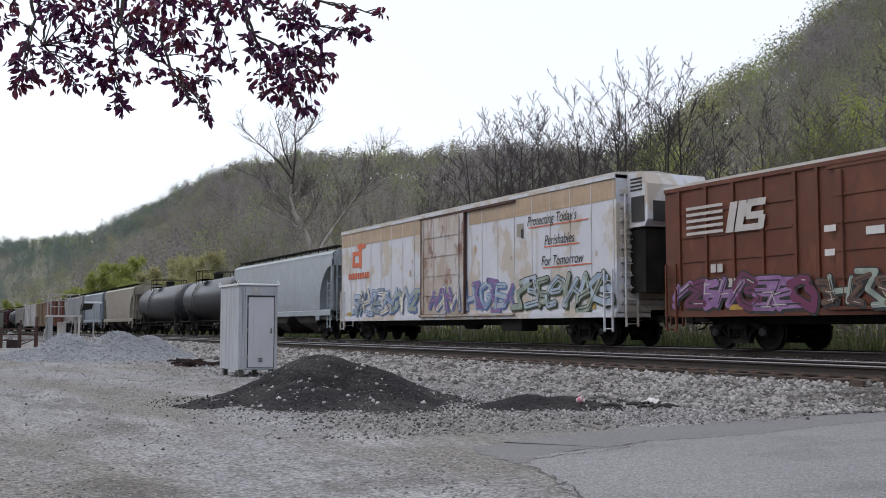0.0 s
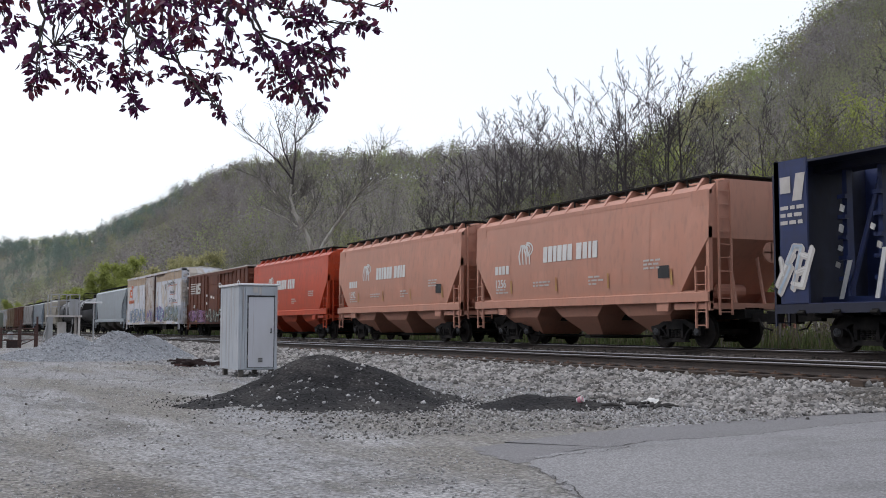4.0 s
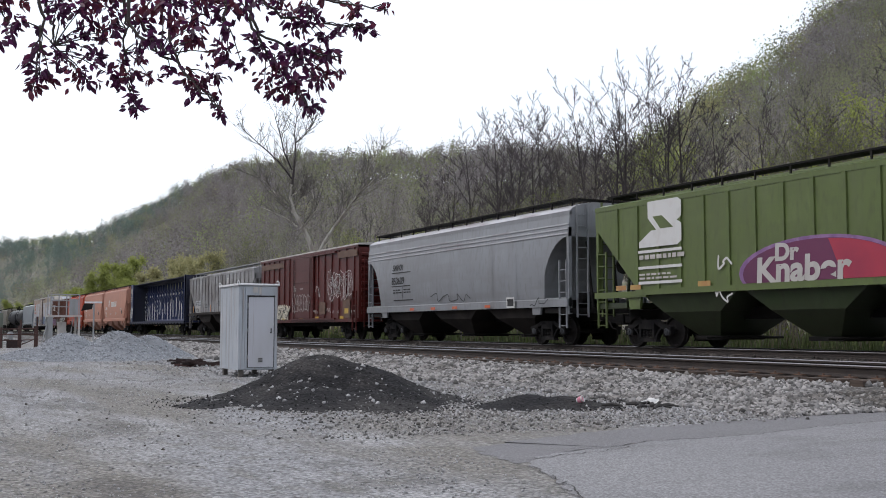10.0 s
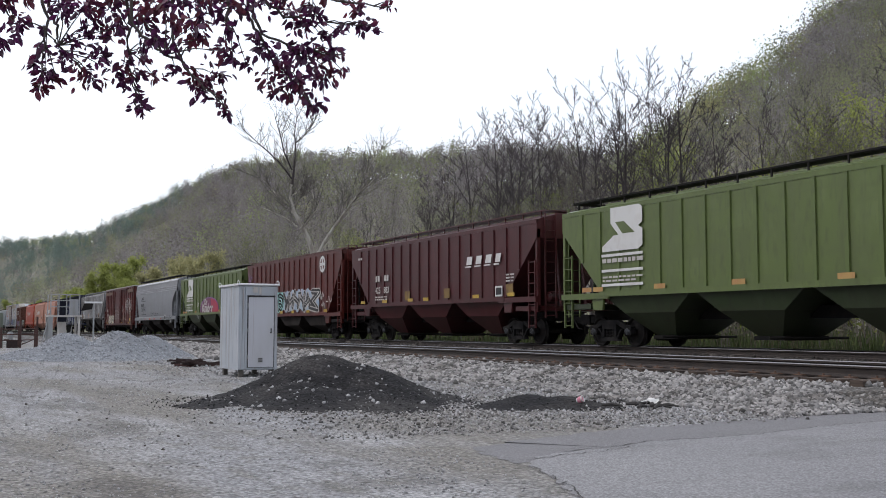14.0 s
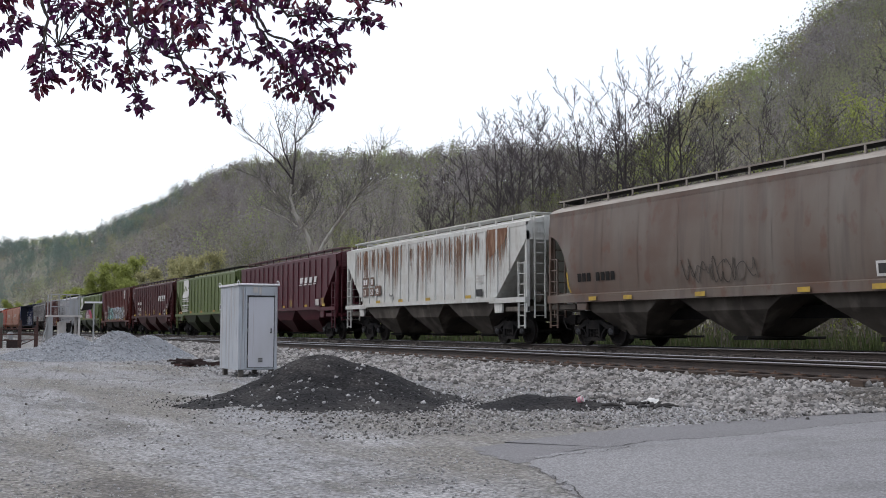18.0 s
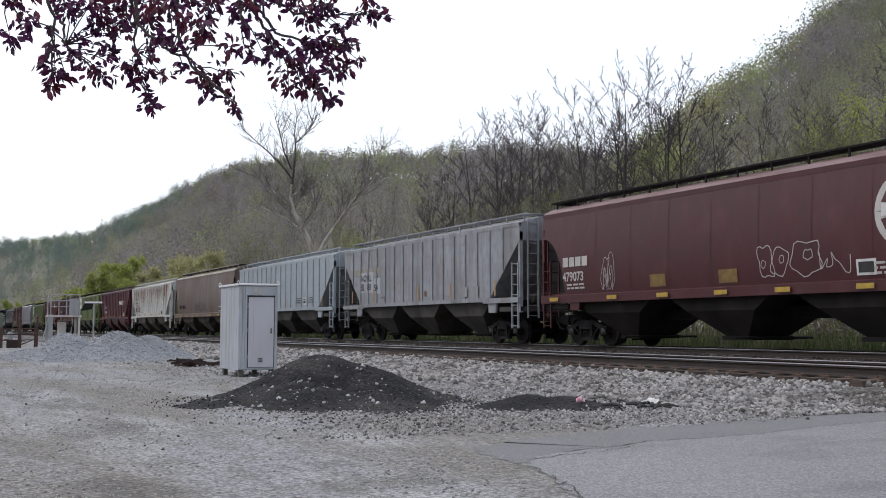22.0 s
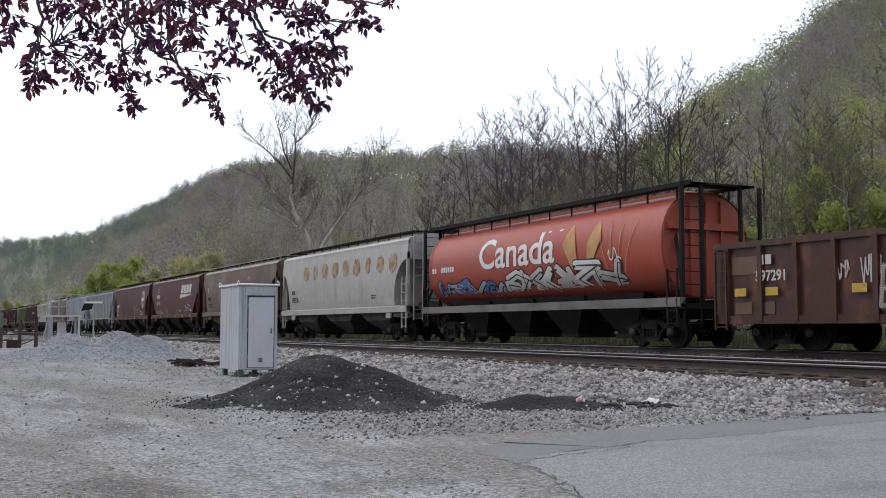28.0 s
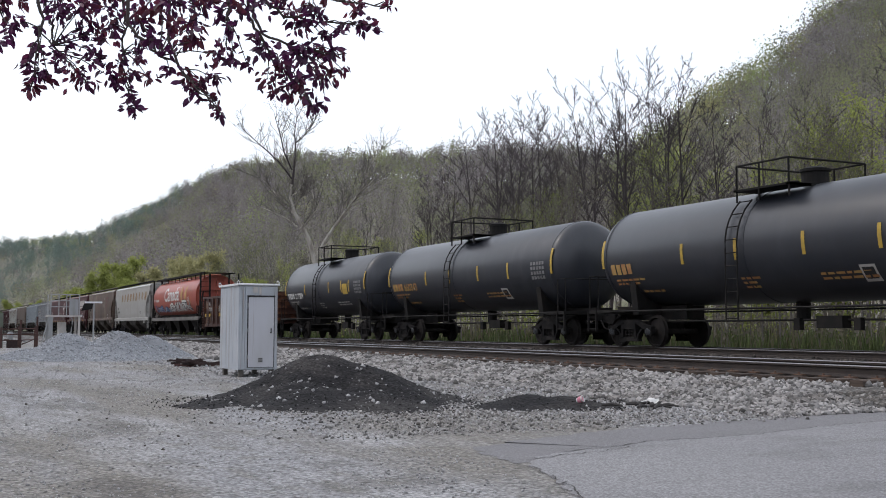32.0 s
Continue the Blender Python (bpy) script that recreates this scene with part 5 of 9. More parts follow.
M["grimy_grey"] = mat("grimy_light_grey_paint", (0.285, 0.285, 0.29), [((0.11, 0.097, 0.089), 0.65, (0.55, 0.55, 0.7), 0.42, 0.60, 6), ((0.06, 0.05, 0.044), 0.6, (6, 6, 0.45), 0.53, 0.66, 6), ((0.37, 0.37, 0.375), 0.55, (1.8, 1.8, 1.1), 0.56, 0.70, 6), ((0.04, 0.032, 0.028), 0.75, (1.9, 1.9, 1.0), 0.60, 0.68, 7)], 0.6, bump=(4, 0.06), spec=0.35)
M["grey"] = car_paint("clean_light_grey_paint", (0.375, 0.393, 0.425), 0.35, 0.3, dirt=(0.27, 0.26, 0.26))
M["grey_blue"] = car_paint("pale_blue_grey_paint", (0.53, 0.605, 0.665), 0.3, 0.3, dirt=(0.40, 0.41, 0.42))
M["worn_grey"] = car_paint("weathered_pale_grey_paint", (0.50, 0.53, 0.575), 0.5, 0.8, 0.15, dirt=(0.20, 0.187, 0.18))
M["green"] = car_paint("faded_green_paint", (0.178, 0.242, 0.072), 0.4, 0.4, dirt=(0.145, 0.17, 0.08))
# darker green for the green hoppers' bays, platforms, braces and one graffiti outline
M["green_dark"] = car_paint("dark_green_paint", (0.06, 0.09, 0.038), 0.5, 0.4, dirt=(0.06, 0.056, 0.042))
M["brown_red"] = car_paint("brownish_red_hopper_paint", (0.150, 0.025, 0.0185), 0.38, 0.35, dirt=(0.085, 0.030, 0.025))
M["mineral_red"] = car_paint("mineral_red_hopper_paint", (0.105, 0.018, 0.021), 0.4, 0.35, dirt=(0.062, 0.027, 0.027))
M["maroon"] = car_paint("dark_maroon_hopper_paint", (0.119, 0.020, 0.032), 0.25, 0.25, dirt=(0.08, 0.03, 0.035))
M["wine"] = car_paint("wine_red_hopper_paint", (0.100, 0.0125, 0.018), 0.4, 0.3, dirt=(0.062, 0.022, 0.022), rough=0.46)
M["rusty_white"] = car_paint("rust_streaked_white_paint", (0.90, 0.92, 0.89), 0.25, 0.3, dirt=(0.56, 0.50, 0.42))
M["brown_dust"] = mat("dusty_brown_paint", (0.118, 0.091, 0.074), [((0.085, 0.046, 0.031), 0.75, (0.28, 0.28, 0.5), 0.42, 0.62, 5), ((0.15, 0.135, 0.12), 0.7, (0.9, 0.9, 0.3), 0.48, 0.70, 5), ((0.055, 0.042, 0.036), 0.5, (3.2, 3.2, 0.2), 0.52, 0.70, 4), ((0.10, 0.043, 0.025), 0.6, (2.4, 2.4, 1.6), 0.58, 0.68, 6)], 0.5, bump=(4, 0.06))
M["grime_brown"] = mat("brown_grimed_grey_paint", (0.105, 0.072, 0.054), [((0.17, 0.145, 0.115), 0.85, (0.25, 0.25, 0.4), 0.46, 0.62, 6), ((0.045, 0.032, 0.030), 0.75, (0.7, 0.7, 0.4), 0.48, 0.66, 6), ((0.105, 0.042, 0.028), 0.7, (1.6, 1.6, 1.0), 0.54, 0.66, 6), ((0.13, 0.11, 0.094), 0.5, (3.2, 3.2, 0.25), 0.54, 0.7, 4)], 0.5, bump=(4, 0.06), spec=0.4)
# darker navy: shade on the bulkheads put into the colour, used elsewhere too
M["navy_dark"] = car_paint("dark_navy_paint", (0.020, 0.027, 0.075), 0.5, 0.4, dirt=(0.018, 0.017, 0.018), rough=0.6)
M["wine_roof"] = mat("dust_faded_wine_roof", (0.20, 0.135, 0.135), [((0.11, 0.05, 0.052), 0.7, (0.7, 3, 3), 0.42, 0.65, 5)], 0.7)
M["grey_roof"] = mat("pale_grey_roof", (0.42, 0.42, 0.445), [((0.22, 0.19, 0.20), 0.7, (0.7, 3, 3), 0.45, 0.65, 5)], 0.6)
M["tan_patch"] = mat("tan_overpaint", (0.27, 0.235, 0.18), [((0.33, 0.33, 0.33), 0.5, (3, 3, 3), 0.48, 0.66, 4)], 0.6)
M["pale_patch"] = mat("pale_grey_patch", (0.40, 0.42, 0.445), [((0.30, 0.30, 0.31), 0.6, (2, 2, 0.6), 0.48, 0.7, 4)], 0.5)
M["tank_print"] = mat("dim_grey_print", (0.16, 0.16, 0.165), [((0.09, 0.09, 0.09), 0.6, (6, 6, 6), 0.45, 0.65, 4)], 0.6)
M["crest"] = mat("faded_crest_paint", (0.24, 0.22, 0.20), [((0.12, 0.10, 0.09), 0.6, (4, 4, 4), 0.45, 0.65, 4)], 0.6)
M["faint_red"] = mat("sun_bleached_red_paint", (0.155, 0.052, 0.048), [((0.10, 0.068, 0.058), 0.9, (7, 7, 7), 0.42, 0.60, 4)], 0.6)
M["rust_grey"] = car_paint("off_white_grey_paint", (0.60, 0.60, 0.58), 0.35, 0.35, 0.0, dirt=(0.40, 0.35, 0.30))
M["grain_red"] = car_paint("sun_faded_red_paint", (0.528, 0.092, 0.053), 0.3, 0.2, dirt=(0.42, 0.13, 0.09), rough=0.4)
M["gon_brown"] = car_paint("rusty_brown_gondola_paint", (0.094, 0.036, 0.026), 0.5, 0.4, 0.5, dirt=(0.07, 0.045, 0.04))
M["tank_black"] = car_paint("black_tank_paint", (0.040, 0.045, 0.059), 0.3, 0.3, dirt=(0.062, 0.062, 0.067), rough=0.36)
M["cream"] = car_paint("cream_hopper_paint", (0.50, 0.46, 0.38), 0.3, 0.3)
M["sky_blue"] = car_paint("pale_blue_hopper_paint", (0.42, 0.52, 0.62), 0.3, 0.3)
M["tan_box"] = car_paint("tan_boxcar_paint", (0.38, 0.25, 0.13), 0.3, 0.3)
M["rust_streak"] = mat("rust_streaks", (0.130, 0.058, 0.030), [((0.27, 0.17, 0.11), 0.7, (6, 6, 1.6), 0.42, 0.62, 5)], 0.85)
M["rust_faint"] = mat("thin_rust_bloom", (0.215, 0.125, 0.058), [((0.33, 0.275, 0.20), 0.9, (2.6, 2.6, 2.6), 0.40, 0.60, 6)], 0.85)


M["faded_red"] = mat("faded_red_tape", (0.24, 0.055, 0.048), [((0.15, 0.075, 0.06), 0.5, (6, 6, 6), 0.45, 0.7, 4)], 0.6)


def far_cars():
    """The head of the train, already far up the line."""
    hopper(71.4, 18.0, 19.4, "light grey covered hopper with smooth sides", M["grey_blue"], False, arc=True, zb=1.45, cut=1.7, cut_z=3.7, bulge=0.07, round_roof=True, dark=M["bay"])
    tank_car(86.6, 13.0, 14.6, "black tank car with a white splash on its end", M["tank_black"], dome=-1.5)
    tank_car(104.3, 16.0, 17.6, "long black tank car with domed platform", M["tank_black"], dome=-1.5)
    hopper(122.4, 16.4, 18.0, "cream covered hopper near the train's head", M["cream"], False, arc=True, zb=1.45, cut=1.7, cut_z=3.7, bulge=0.07, round_roof=True)
    hopper(137.4, 13.4, 14.9, "short pale blue covered hopper", M["sky_blue"], False, arc=True, zb=1.45, cut=1.5, cut_z=3.7, bulge=0.07, round_roof=True, bays=2)
    hopper(155.6, 16.6, 18.1, "dusty grey smooth covered hopper", M["grimy_grey"], False, arc=True, zb=1.45, cut=1.7, cut_z=3.7, bulge=0.07, round_roof=True)
    boxcar(173.0, 15.6, 17.3, "rusty brown boxcar near the train's head", M["box_red"], [-6, -4, -2.5, 3.5, 5, 6.5])
    boxcar(190.4, 15.6, 17.3, "tan boxcar near the train's head", M["tan_box"], [-6, -4, -2.5, 3.5, 5, 6.5])
    boxcar(209.5, 17.6, 19.2, "white boxcar near the train's head", M["reefer_white"], [-7, -5, -2.5, 3.5, 5.5, 7.5])
    hopper(228.2, 16.6, 18.2, "off-white ribbed covered hopper", M["rust_grey"], ribs=16)
    tank_car(245.0, 14.6, 16.4, "dark tank car near the train's head", M["tank_black"])
    hopper(263.4, 16.6, 18.2, "dark brown covered hopper", M["mineral_red"])
    hopper(281.7, 16.6, 18.2, "dark maroon covered hopper", M["maroon"])


far_cars()

# white refrigerator car
car, hw = boxcar(51.93, 22.7, 24.4, "stained white refrigerator car with tan top band and graffiti", M["reefer_white"], (), (-2.05, 1.70), 0.98, 5.18, "refrigerator_car", "refrigerator car", door_mat=M["reefer_door"])
mark(car, "top_band", [rect(-11.34, -2.3, 4.42, 5.04), rect(1.95, 11.34, 4.42, 5.04)], M["reefer_tan"], hw, 0.012, "tan painted band under the roof")
panel = Geo().prism_xz([(-0.012, 1.1), (0.012, 1.1), (0.012, 5.0), (-0.012, 5.0)], -0.02, 0).mesh("panel_joint", M["reefer_white"])
for k in range(20):
    u = -11.2 + 1.18 * k
    if not -2.4 < u < 2.0:
        piece("panel_joint", panel, car, pose(u, -1.55, 0))
rnd = random.Random(5)
for k in range(14):
    u, z, w = rnd.uniform(-11, 10.6), rnd.uniform(1.3, 4.2), rnd.uniform(0.05, 0.15)
    if not -2.6 < u < 2.0:
        mark(car, "paint_patch", [[(u + w * math.cos(a) * rnd.uniform(0.6, 1), z + 1.6 * w * math.sin(a) * rnd.uniform(0.6, 1)) for a in np.linspace(0, 6.1, 11)]], M["reefer_tan"] if k % 3 == 0 else M["peel"], hw, 0.014, "peeling paint patch")
graffiti(car, -9.7, -2.5, 1.0, 2.45, 6, [M["pale_blue"], M["sage"], M["cream_tag"]], M["blue"], hw, 31, 0.02)
graffiti(car, -1.0, 1.4, 1.1, 2.3, 2, [M["lilac"], M["cream_tag"]], M["blue"], hw, 32, 0.13)
graffiti(car, 1.8, 5.3, 0.98, 2.45, 3, [M["pale_blue"], M["lilac"]], M["blue"], hw, 33, 0.02)
graffiti(car, 5.5, 10.9, 0.98, 2.5, 4, [M["sage"], M["pale_blue"]], M["green_dark"], hw, 34, 0.02)
mark(car, "emblem", [rect(-9.88, -8.9, 3.95, 4.15), rect(-9.9, -9.6, 3.45, 4.15), rect(-9.88, -8.9, 3.4, 3.6), rect(-9.1, -8.75, 3.35, 4.5), rect(-9.3, -8.3, 4.25, 4.45)], M["orange_mark"], hw, 0.02, "red square emblem")
mark(car, "emblem", bars(-10.4, 2.85, 0.28, [0.22] * 9, 0.07), M["orange_mark"], hw, 0.02, "red word bars")
letters(car, "Protecting Today's", 6.2, 4.02, 0.47, M["black"], hw, 0.022, 0.85, 0.25, "", 0.0)
letters(car, "Perishables", 7.3, 3.30, 0.47, M["black"], hw, 0.022, 0.85, 0.25, "", 0.0)
letters(car, "For Tomorrow", 7.1, 2.62, 0.47, M["black"], hw, 0.022, 0.85, 0.25, "", 0.0)
mark(car, "underline", [rect(6.3, 9.9, 3.93, 3.97), rect(7.3, 9.4, 3.22, 3.26), rect(7.2, 10.1, 2.53, 2.57)], M["orange_mark"], hw, 0.02)
mark(car, "vent_hatch", [rect(5.5, 5.95, 3.7, 4.15)], M["cream"], hw, 0.02)
mark(car, "vent_hatch", [rect(5.8, 5.95, 3.65, 3.95)], M["black"], hw, 0.024)
unit = part("cooling_unit", Geo().prism_xz([(11.36, 3.55), (12.2, 3.55), (12.35, 3.75), (12.35, 4.8), (12.15, 5.15), (11.36, 5.2)], -1.15, 1.15), M["reefer_white"], car, "white cooling unit on the car's end")
part("grille", Geo().box(12.34, 12.37, -0.95, 0.95, 3.7, 4.3), M["black"], unit)
# dark block filling the car's end below the unit
part("machine_bay", Geo().box(11.36, 12.1, -1.05, 1.05, 1.6, 3.5), M["steel_dark"], car, "dark block under the cooling unit")
for k in range(4):
    part("louvre", Geo().box(11.55, 12.1, -1.17, -1.14, 4.96 - 0.11 * k, 5.01 - 0.11 * k), M["black"], unit)
part("grille", Geo().box(11.6, 12.2, -1.18, -1.14, 3.7, 4.45), M["black"], unit)
part("fuel_tank", Geo().box(4.2, 5.6, -1.45, -0.8, 0.45, 0.95, 0.06), M["steel_dark"], car)
tape(car, hw, [-10.5, 9.7], 1.15, 0.55, 0.14, M["yellow"])

# oxide red boxcar
car, hw = boxcar(26.9, 15.65, 17.1, "oxide red ribbed boxcar with purple and white graffiti", M["box_red"], [-7.2, -6.1, -5.05, -4.0, -2.9, -2.2, 2.35, 3.35, 4.3, 5.25, 6.2, 7.1], (-1.6, 1.6), 0.95, 4.42)
cross = Geo().box(-0.46, 0.46, -0.03, 0.0, -0.03, 0.03).mesh("panel_seam", M["box_red"])
for u in (-6.65, -5.57, -4.52, -3.45, 2.85, 3.82, 4.77, 5.72, 6.65):
    for z in (1.7, 2.35, 3.0, 3.65):
        piece("panel_seam", cross, car, pose(u, -1.55, z))
LIFT = 0.065
mark(car, "emblem", [rect(-6.85, -5.4, 3.72 - 0.17 * k, 3.80 - 0.17 * k) for k in range(5)] + bars(-5.3, 3.0, 0.78, [0.28, 0.28], 0.05, 0.25) + [rect(-4.5, -3.85, 3.60, 3.78, 0.25), rect(-4.6, -4.38, 3.36, 3.70, 0.25), rect(-4.55, -3.95, 3.28, 3.46, 0.25), rect(-4.15, -3.93, 3.02, 3.36, 0.25), rect(-4.72, -4.0, 3.0, 3.16, 0.25)],
     M["dull_white"], hw, LIFT, "faded white stripes and block emblem")
mark(car, "lettering_bar", bars(-5.9, 2.0, 0.22, [0.2, 0.2], 0.06) + bars(-5.9, 1.6, 0.22, [0.16] * 6, 0.06), M["dull_white"], hw, LIFT)
graffiti(car, -7.5, -2.3, 0.88, 1.98, 4, [M["lilac"], M["purple"], M["lilac"]], M["black"], hw, 41, LIFT, 0.34)
graffiti(car, -2.1, 1.5, 0.9, 1.9, 4, [M["patch"], M["sage"]], M["black"], hw, 42, 0.15)
graffiti(car, 1.7, 7.3, 0.9, 2.1, 5, [M["white"], M["dull_white"], M["sage"]], M["black"], hw, 43, LIFT, 0.32)
tape(car, hw, [-5.2, -3.2, -1.0, 2.2, 5.4], 1.02, 0.5, 0.13, M["yellow"], 0.08)
mark(car, "paper_placard", [rect(-1.9, -1.55, 2.75, 2.9), rect(-0.7, -0.2, 2.6, 2.78), rect(0.0, 0.3, 2.55, 2.7), rect(-1.9, -1.6, 2.2, 2.35)], M["white"], hw, 0.14)


def streak_logo(car, hw, u, v, s, material):
    """Three flaring stripes that bend round into a loop."""
    polys = []
    for k in range(4):
        a = u + 0.27 * k * s
        polys += stroke([(a, v), (a - 0.10 * s + 0.02 * k, v + 0.35 * s), (u + 0.05 * s + 0.10 * k * s, v + 0.80 * s)], 0.10 * s)
    for k in range(3):
        r = (0.46 - 0.13 * k) * s
        polys += stroke([(u + 0.35 * s + r * 0.5 + r * math.cos(b), v + 0.62 * s + r * 0.62 * math.sin(b)) for b in np.linspace(-1.5, 1.7, 9)], 0.075 * s)
    mark(car, "emblem", polys, material, hw, 0.016, "white streaked loop emblem")


# three orange covered hoppers
for front, paint, label, number in ((9.98, M["orange"], "bright orange-red covered hopper with white emblem", "3842"), (-4.6, M["orange_dusty"], "dust-faded orange covered hopper", "1592"), (-18.84, M["orange_dusty"], "dusty orange covered hopper", "1256")):
    car, hw = hopper(front, 12.95, 14.5, label, paint, False, eave=4.22, zb=1.52, cut=1.2, cut_z=2.95, bulge=0.06, roof_rise=0.34, walk_rise=0.12, bays=3, dark=paint)
    for k in range(12):
        part("roof_bracket", Geo().prism_yz([(-1.45, 4.26), (-0.7, 4.54), (-1.12, 4.66)], -6.1 + 1.08 * k, -5.98 + 1.08 * k), paint, car)
    for e in (-1, 1):
        part("end_panel", Geo().prism_xz([(e * 6.47, 2.9), (e * 6.47, 4.2), (e * 5.75, 4.2), (e * 5.95, 3.0)], -1.50, -1.44), paint, car)
    streak_logo(car, hw, -3.25, 2.75, 0.78, M["white"])
    mark(car, "emblem", bars(-1.75, 2.72, 0.52, [0.26, 0.26, 0.2, 0.26, 0.24, 0.26], 0.05) + bars(0.22, 2.72, 0.52, [0.30, 0.24, 0.16, 0.26], 0.07), M["white"], hw, 0.016, "white wordmark drawn as bars")
    mark(car, "lettering_bar", bars(-5.0, 2.44, 0.30, [0.20] * 4, 0.06), M["white"], hw, 0.016)
    letters(car, number, -5.02, 1.98, 0.40, M["white"], hw, 0.016)
    mark(car, "small_print", small_print(-4.95, 1.88, 2, 0.9, 3) + small_print(-2.4, 2.05, 2, 1.2, 4) + small_print(0.9, 2.1, 3, 0.6, 5) + small_print(3.7, 2.45, 3, 0.8, 6), M["dull_white"], hw, 0.016)
    mark(car, "placard", [rect(4.35, 4.85, 1.95, 2.3)], M["black"] if paint is not M["orange"] else M["orange"], hw, 0.016)
    tape(car, hw, [-3.9, -1.0, 1.9, 4.9] if paint is not M["orange"] else [], 1.75, 0.10, 0.45, M["gold"])

# navy centrebeam
car, hw = centrebeam(-34.19, 22.22, 24.0, "navy blue empty centrebeam lumber flatcar with loose white straps", M["navy"])
mark(car, "emblem", [rect(-10.9, -10.55, 3.8, 4.2), rect(-10.5, -10.2, 3.6, 4.25, 0.2)] + small_print(-10.9, 3.4, 3, 0.8, 6, 0.09), M["dull_white"], hw, 0.02, "white emblem")
graffiti(car, -11.05, -10.1, 1.2, 2.7, 1, [M["white"], M["pale_blue"]], M["dull_white"], hw, 51, 0.02, 0.3)

# grimy grey ribbed hopper
car, hw = hopper(-58.16, 16.74, 18.2, "grimy light grey ribbed covered hopper", M["grimy_grey"], walk_mat=M["grey_metal"], ribs=17, sill=M["bay_black"], rib_mat=M["grimy_grey"])
LIFT = 0.055
mark(car, "emblem", [b for k in range(4) for b in (rect(2.42, 2.66, 3.50 - 0.5 * k, 3.86 - 0.5 * k),)], M["white"], hw, LIFT, "column of white block marks")
letters(car, "AT GX", -6.15, 2.14, 0.42, M["black"], hw, LIFT, 1.1)
mark(car, "number_panel", [rect(-6.25, -4.75, 2.06, 2.52)], M["pale_patch"], hw, 0.047)
mark(car, "number_panel", bars(-6.2, 1.66, 0.46, [0.27] * 5, 0.02), M["dull_white"], hw, 0.047)
letters(car, "79388", -6.15, 1.72, 0.36, M["black"], hw, LIFT, 1.15)
tape(car, hw, [-6.9, -2.0, 2.0, 5.4], 1.68, 0.16, 0.5, M["gold"], LIFT)
mark(car, "small_print", small_print(-3.6, 2.2, 3, 0.7, 7) + small_print(3.4, 2.6, 4, 0.6, 8) + small_print(-0.2, 2.3, 3, 0.6, 9), M["black"], hw, 0.02)
mark(car, "stain_patch", [rect(3.6, 4.2, 1.75, 2.15), rect(4.9, 5.5, 1.75, 2.15)], M["steel_dark"], hw, 0.02)

# dull red boxcar
car, hw = boxcar(-76.4, 15.5, 17.0, "dull red boxcar with wide sliding door and white scribbles", M["dull_red"], [-7.1, -6.2, -5.25, -4.3, -3.3, -2.4, 2.2, 3.2, 4.2, 5.2, 6.2, 7.2], (-1.57, 1.65), 0.95, 4.5, door_mat=M["dull_red_door"])
LIFT = 0.065
mark(car, "overpaint_band", [rect(-7.5, -3.34, 3.92, 4.22), rect(5.2, 7.7, 3.95, 4.28)], M["patch"], hw, LIFT, "brown overpainted name band")
mark(car, "lettering_bar", bars(-6.48, 2.20, 0.26, [0.22, 0.22], 0.06), M["white"], hw, LIFT)
letters(car, "214614", -6.5, 1.80, 0.36, M["white"], hw, LIFT)
graffiti(car, -5.35, -2.5, 0.9, 1.85, 4, [M["cream_tag"], M["cream_tag"]], M["black"], hw, 61, LIFT, 0.34, M["cream_tag"])
bubble_outline(car, 3.75, 7.2, 1.95, 3.35, 6, M["white"], hw, 62, LIFT, 0.028)
bubble_outline(car, 3.9, 7.0, 2.1, 3.2, 4, M["dull_white"], hw, 66, LIFT + 0.01, 0.022)
scribble(car, 3.8, 2.1, 3.2, 1.1, M["dull_white"], hw, 67, LIFT + 0.015, 0.02, 14)
bubble_outline(car, -1.45, 1.35, 1.4, 2.35, 6, M["dull_white"], hw, 63, 0.15, 0.03)
scribble(car, 2.0, 2.0, 0.6, 0.7, M["white"], hw, 64, LIFT, 0.04, 5)
scribble(car, 3.6, 1.35, 0.5, 0.3, M["dull_white"], hw, 65, LIFT, 0.03, 7)
tape(car, hw, [-6.6, -3.4, -0.5, 2.0, 5.5], 1.0, 0.5, 0.14, M["yellow"], 0.08)
mark(car, "placard", [rect(6.1, 6.6, 1.25, 1.5)], M["yellow"], hw, LIFT)
mark(car, "overpaint_band", [rect(5.9, 6.8, 1.05, 1.95), rect(-0.1, 0.5, 2.05, 2.5), rect(2.5, 3.4, 1.25, 1.85), rect(-7.0, -6.5, 1.1, 1.45)], M["patch"], hw, LIFT - 0.004)
mark(car, "small_print", small_print(-1.35, 2.75, 3, 0.4, 71) + small_print(-0.2, 2.6, 1, 0.5, 72) + small_print(1.9, 1.4, 1, 0.5, 73), M["dull_white"], hw, 0.15)
mark(car, "rivet_tag", [rect(u, u + 0.08, 1.3, 1.4) for u in (-7.3, -7.0, 1.9, 2.2, 4.1, 4.5, 5.2, 7.0, 7.3)], M["white"], hw, LIFT)

# smooth grey hopper
car, hw = hopper(-93.03, 16.72, 18.2, "smooth light grey covered hopper with flanged upper side", M["grey"], False, arc=True, eave=4.30, zb=1.50, cut=1.5, cut_z=3.5, bulge=0.09, round_roof=True, stripes=True, roof=M["grey_roof"])
letters(car, "850609", -5.55, 2.42, 0.44, M["black"], hw, 0.016)
letters(car, "SMWX", -5.5, 3.02, 0.36, M["black"], hw, 0.016, 1.0, 0.2)
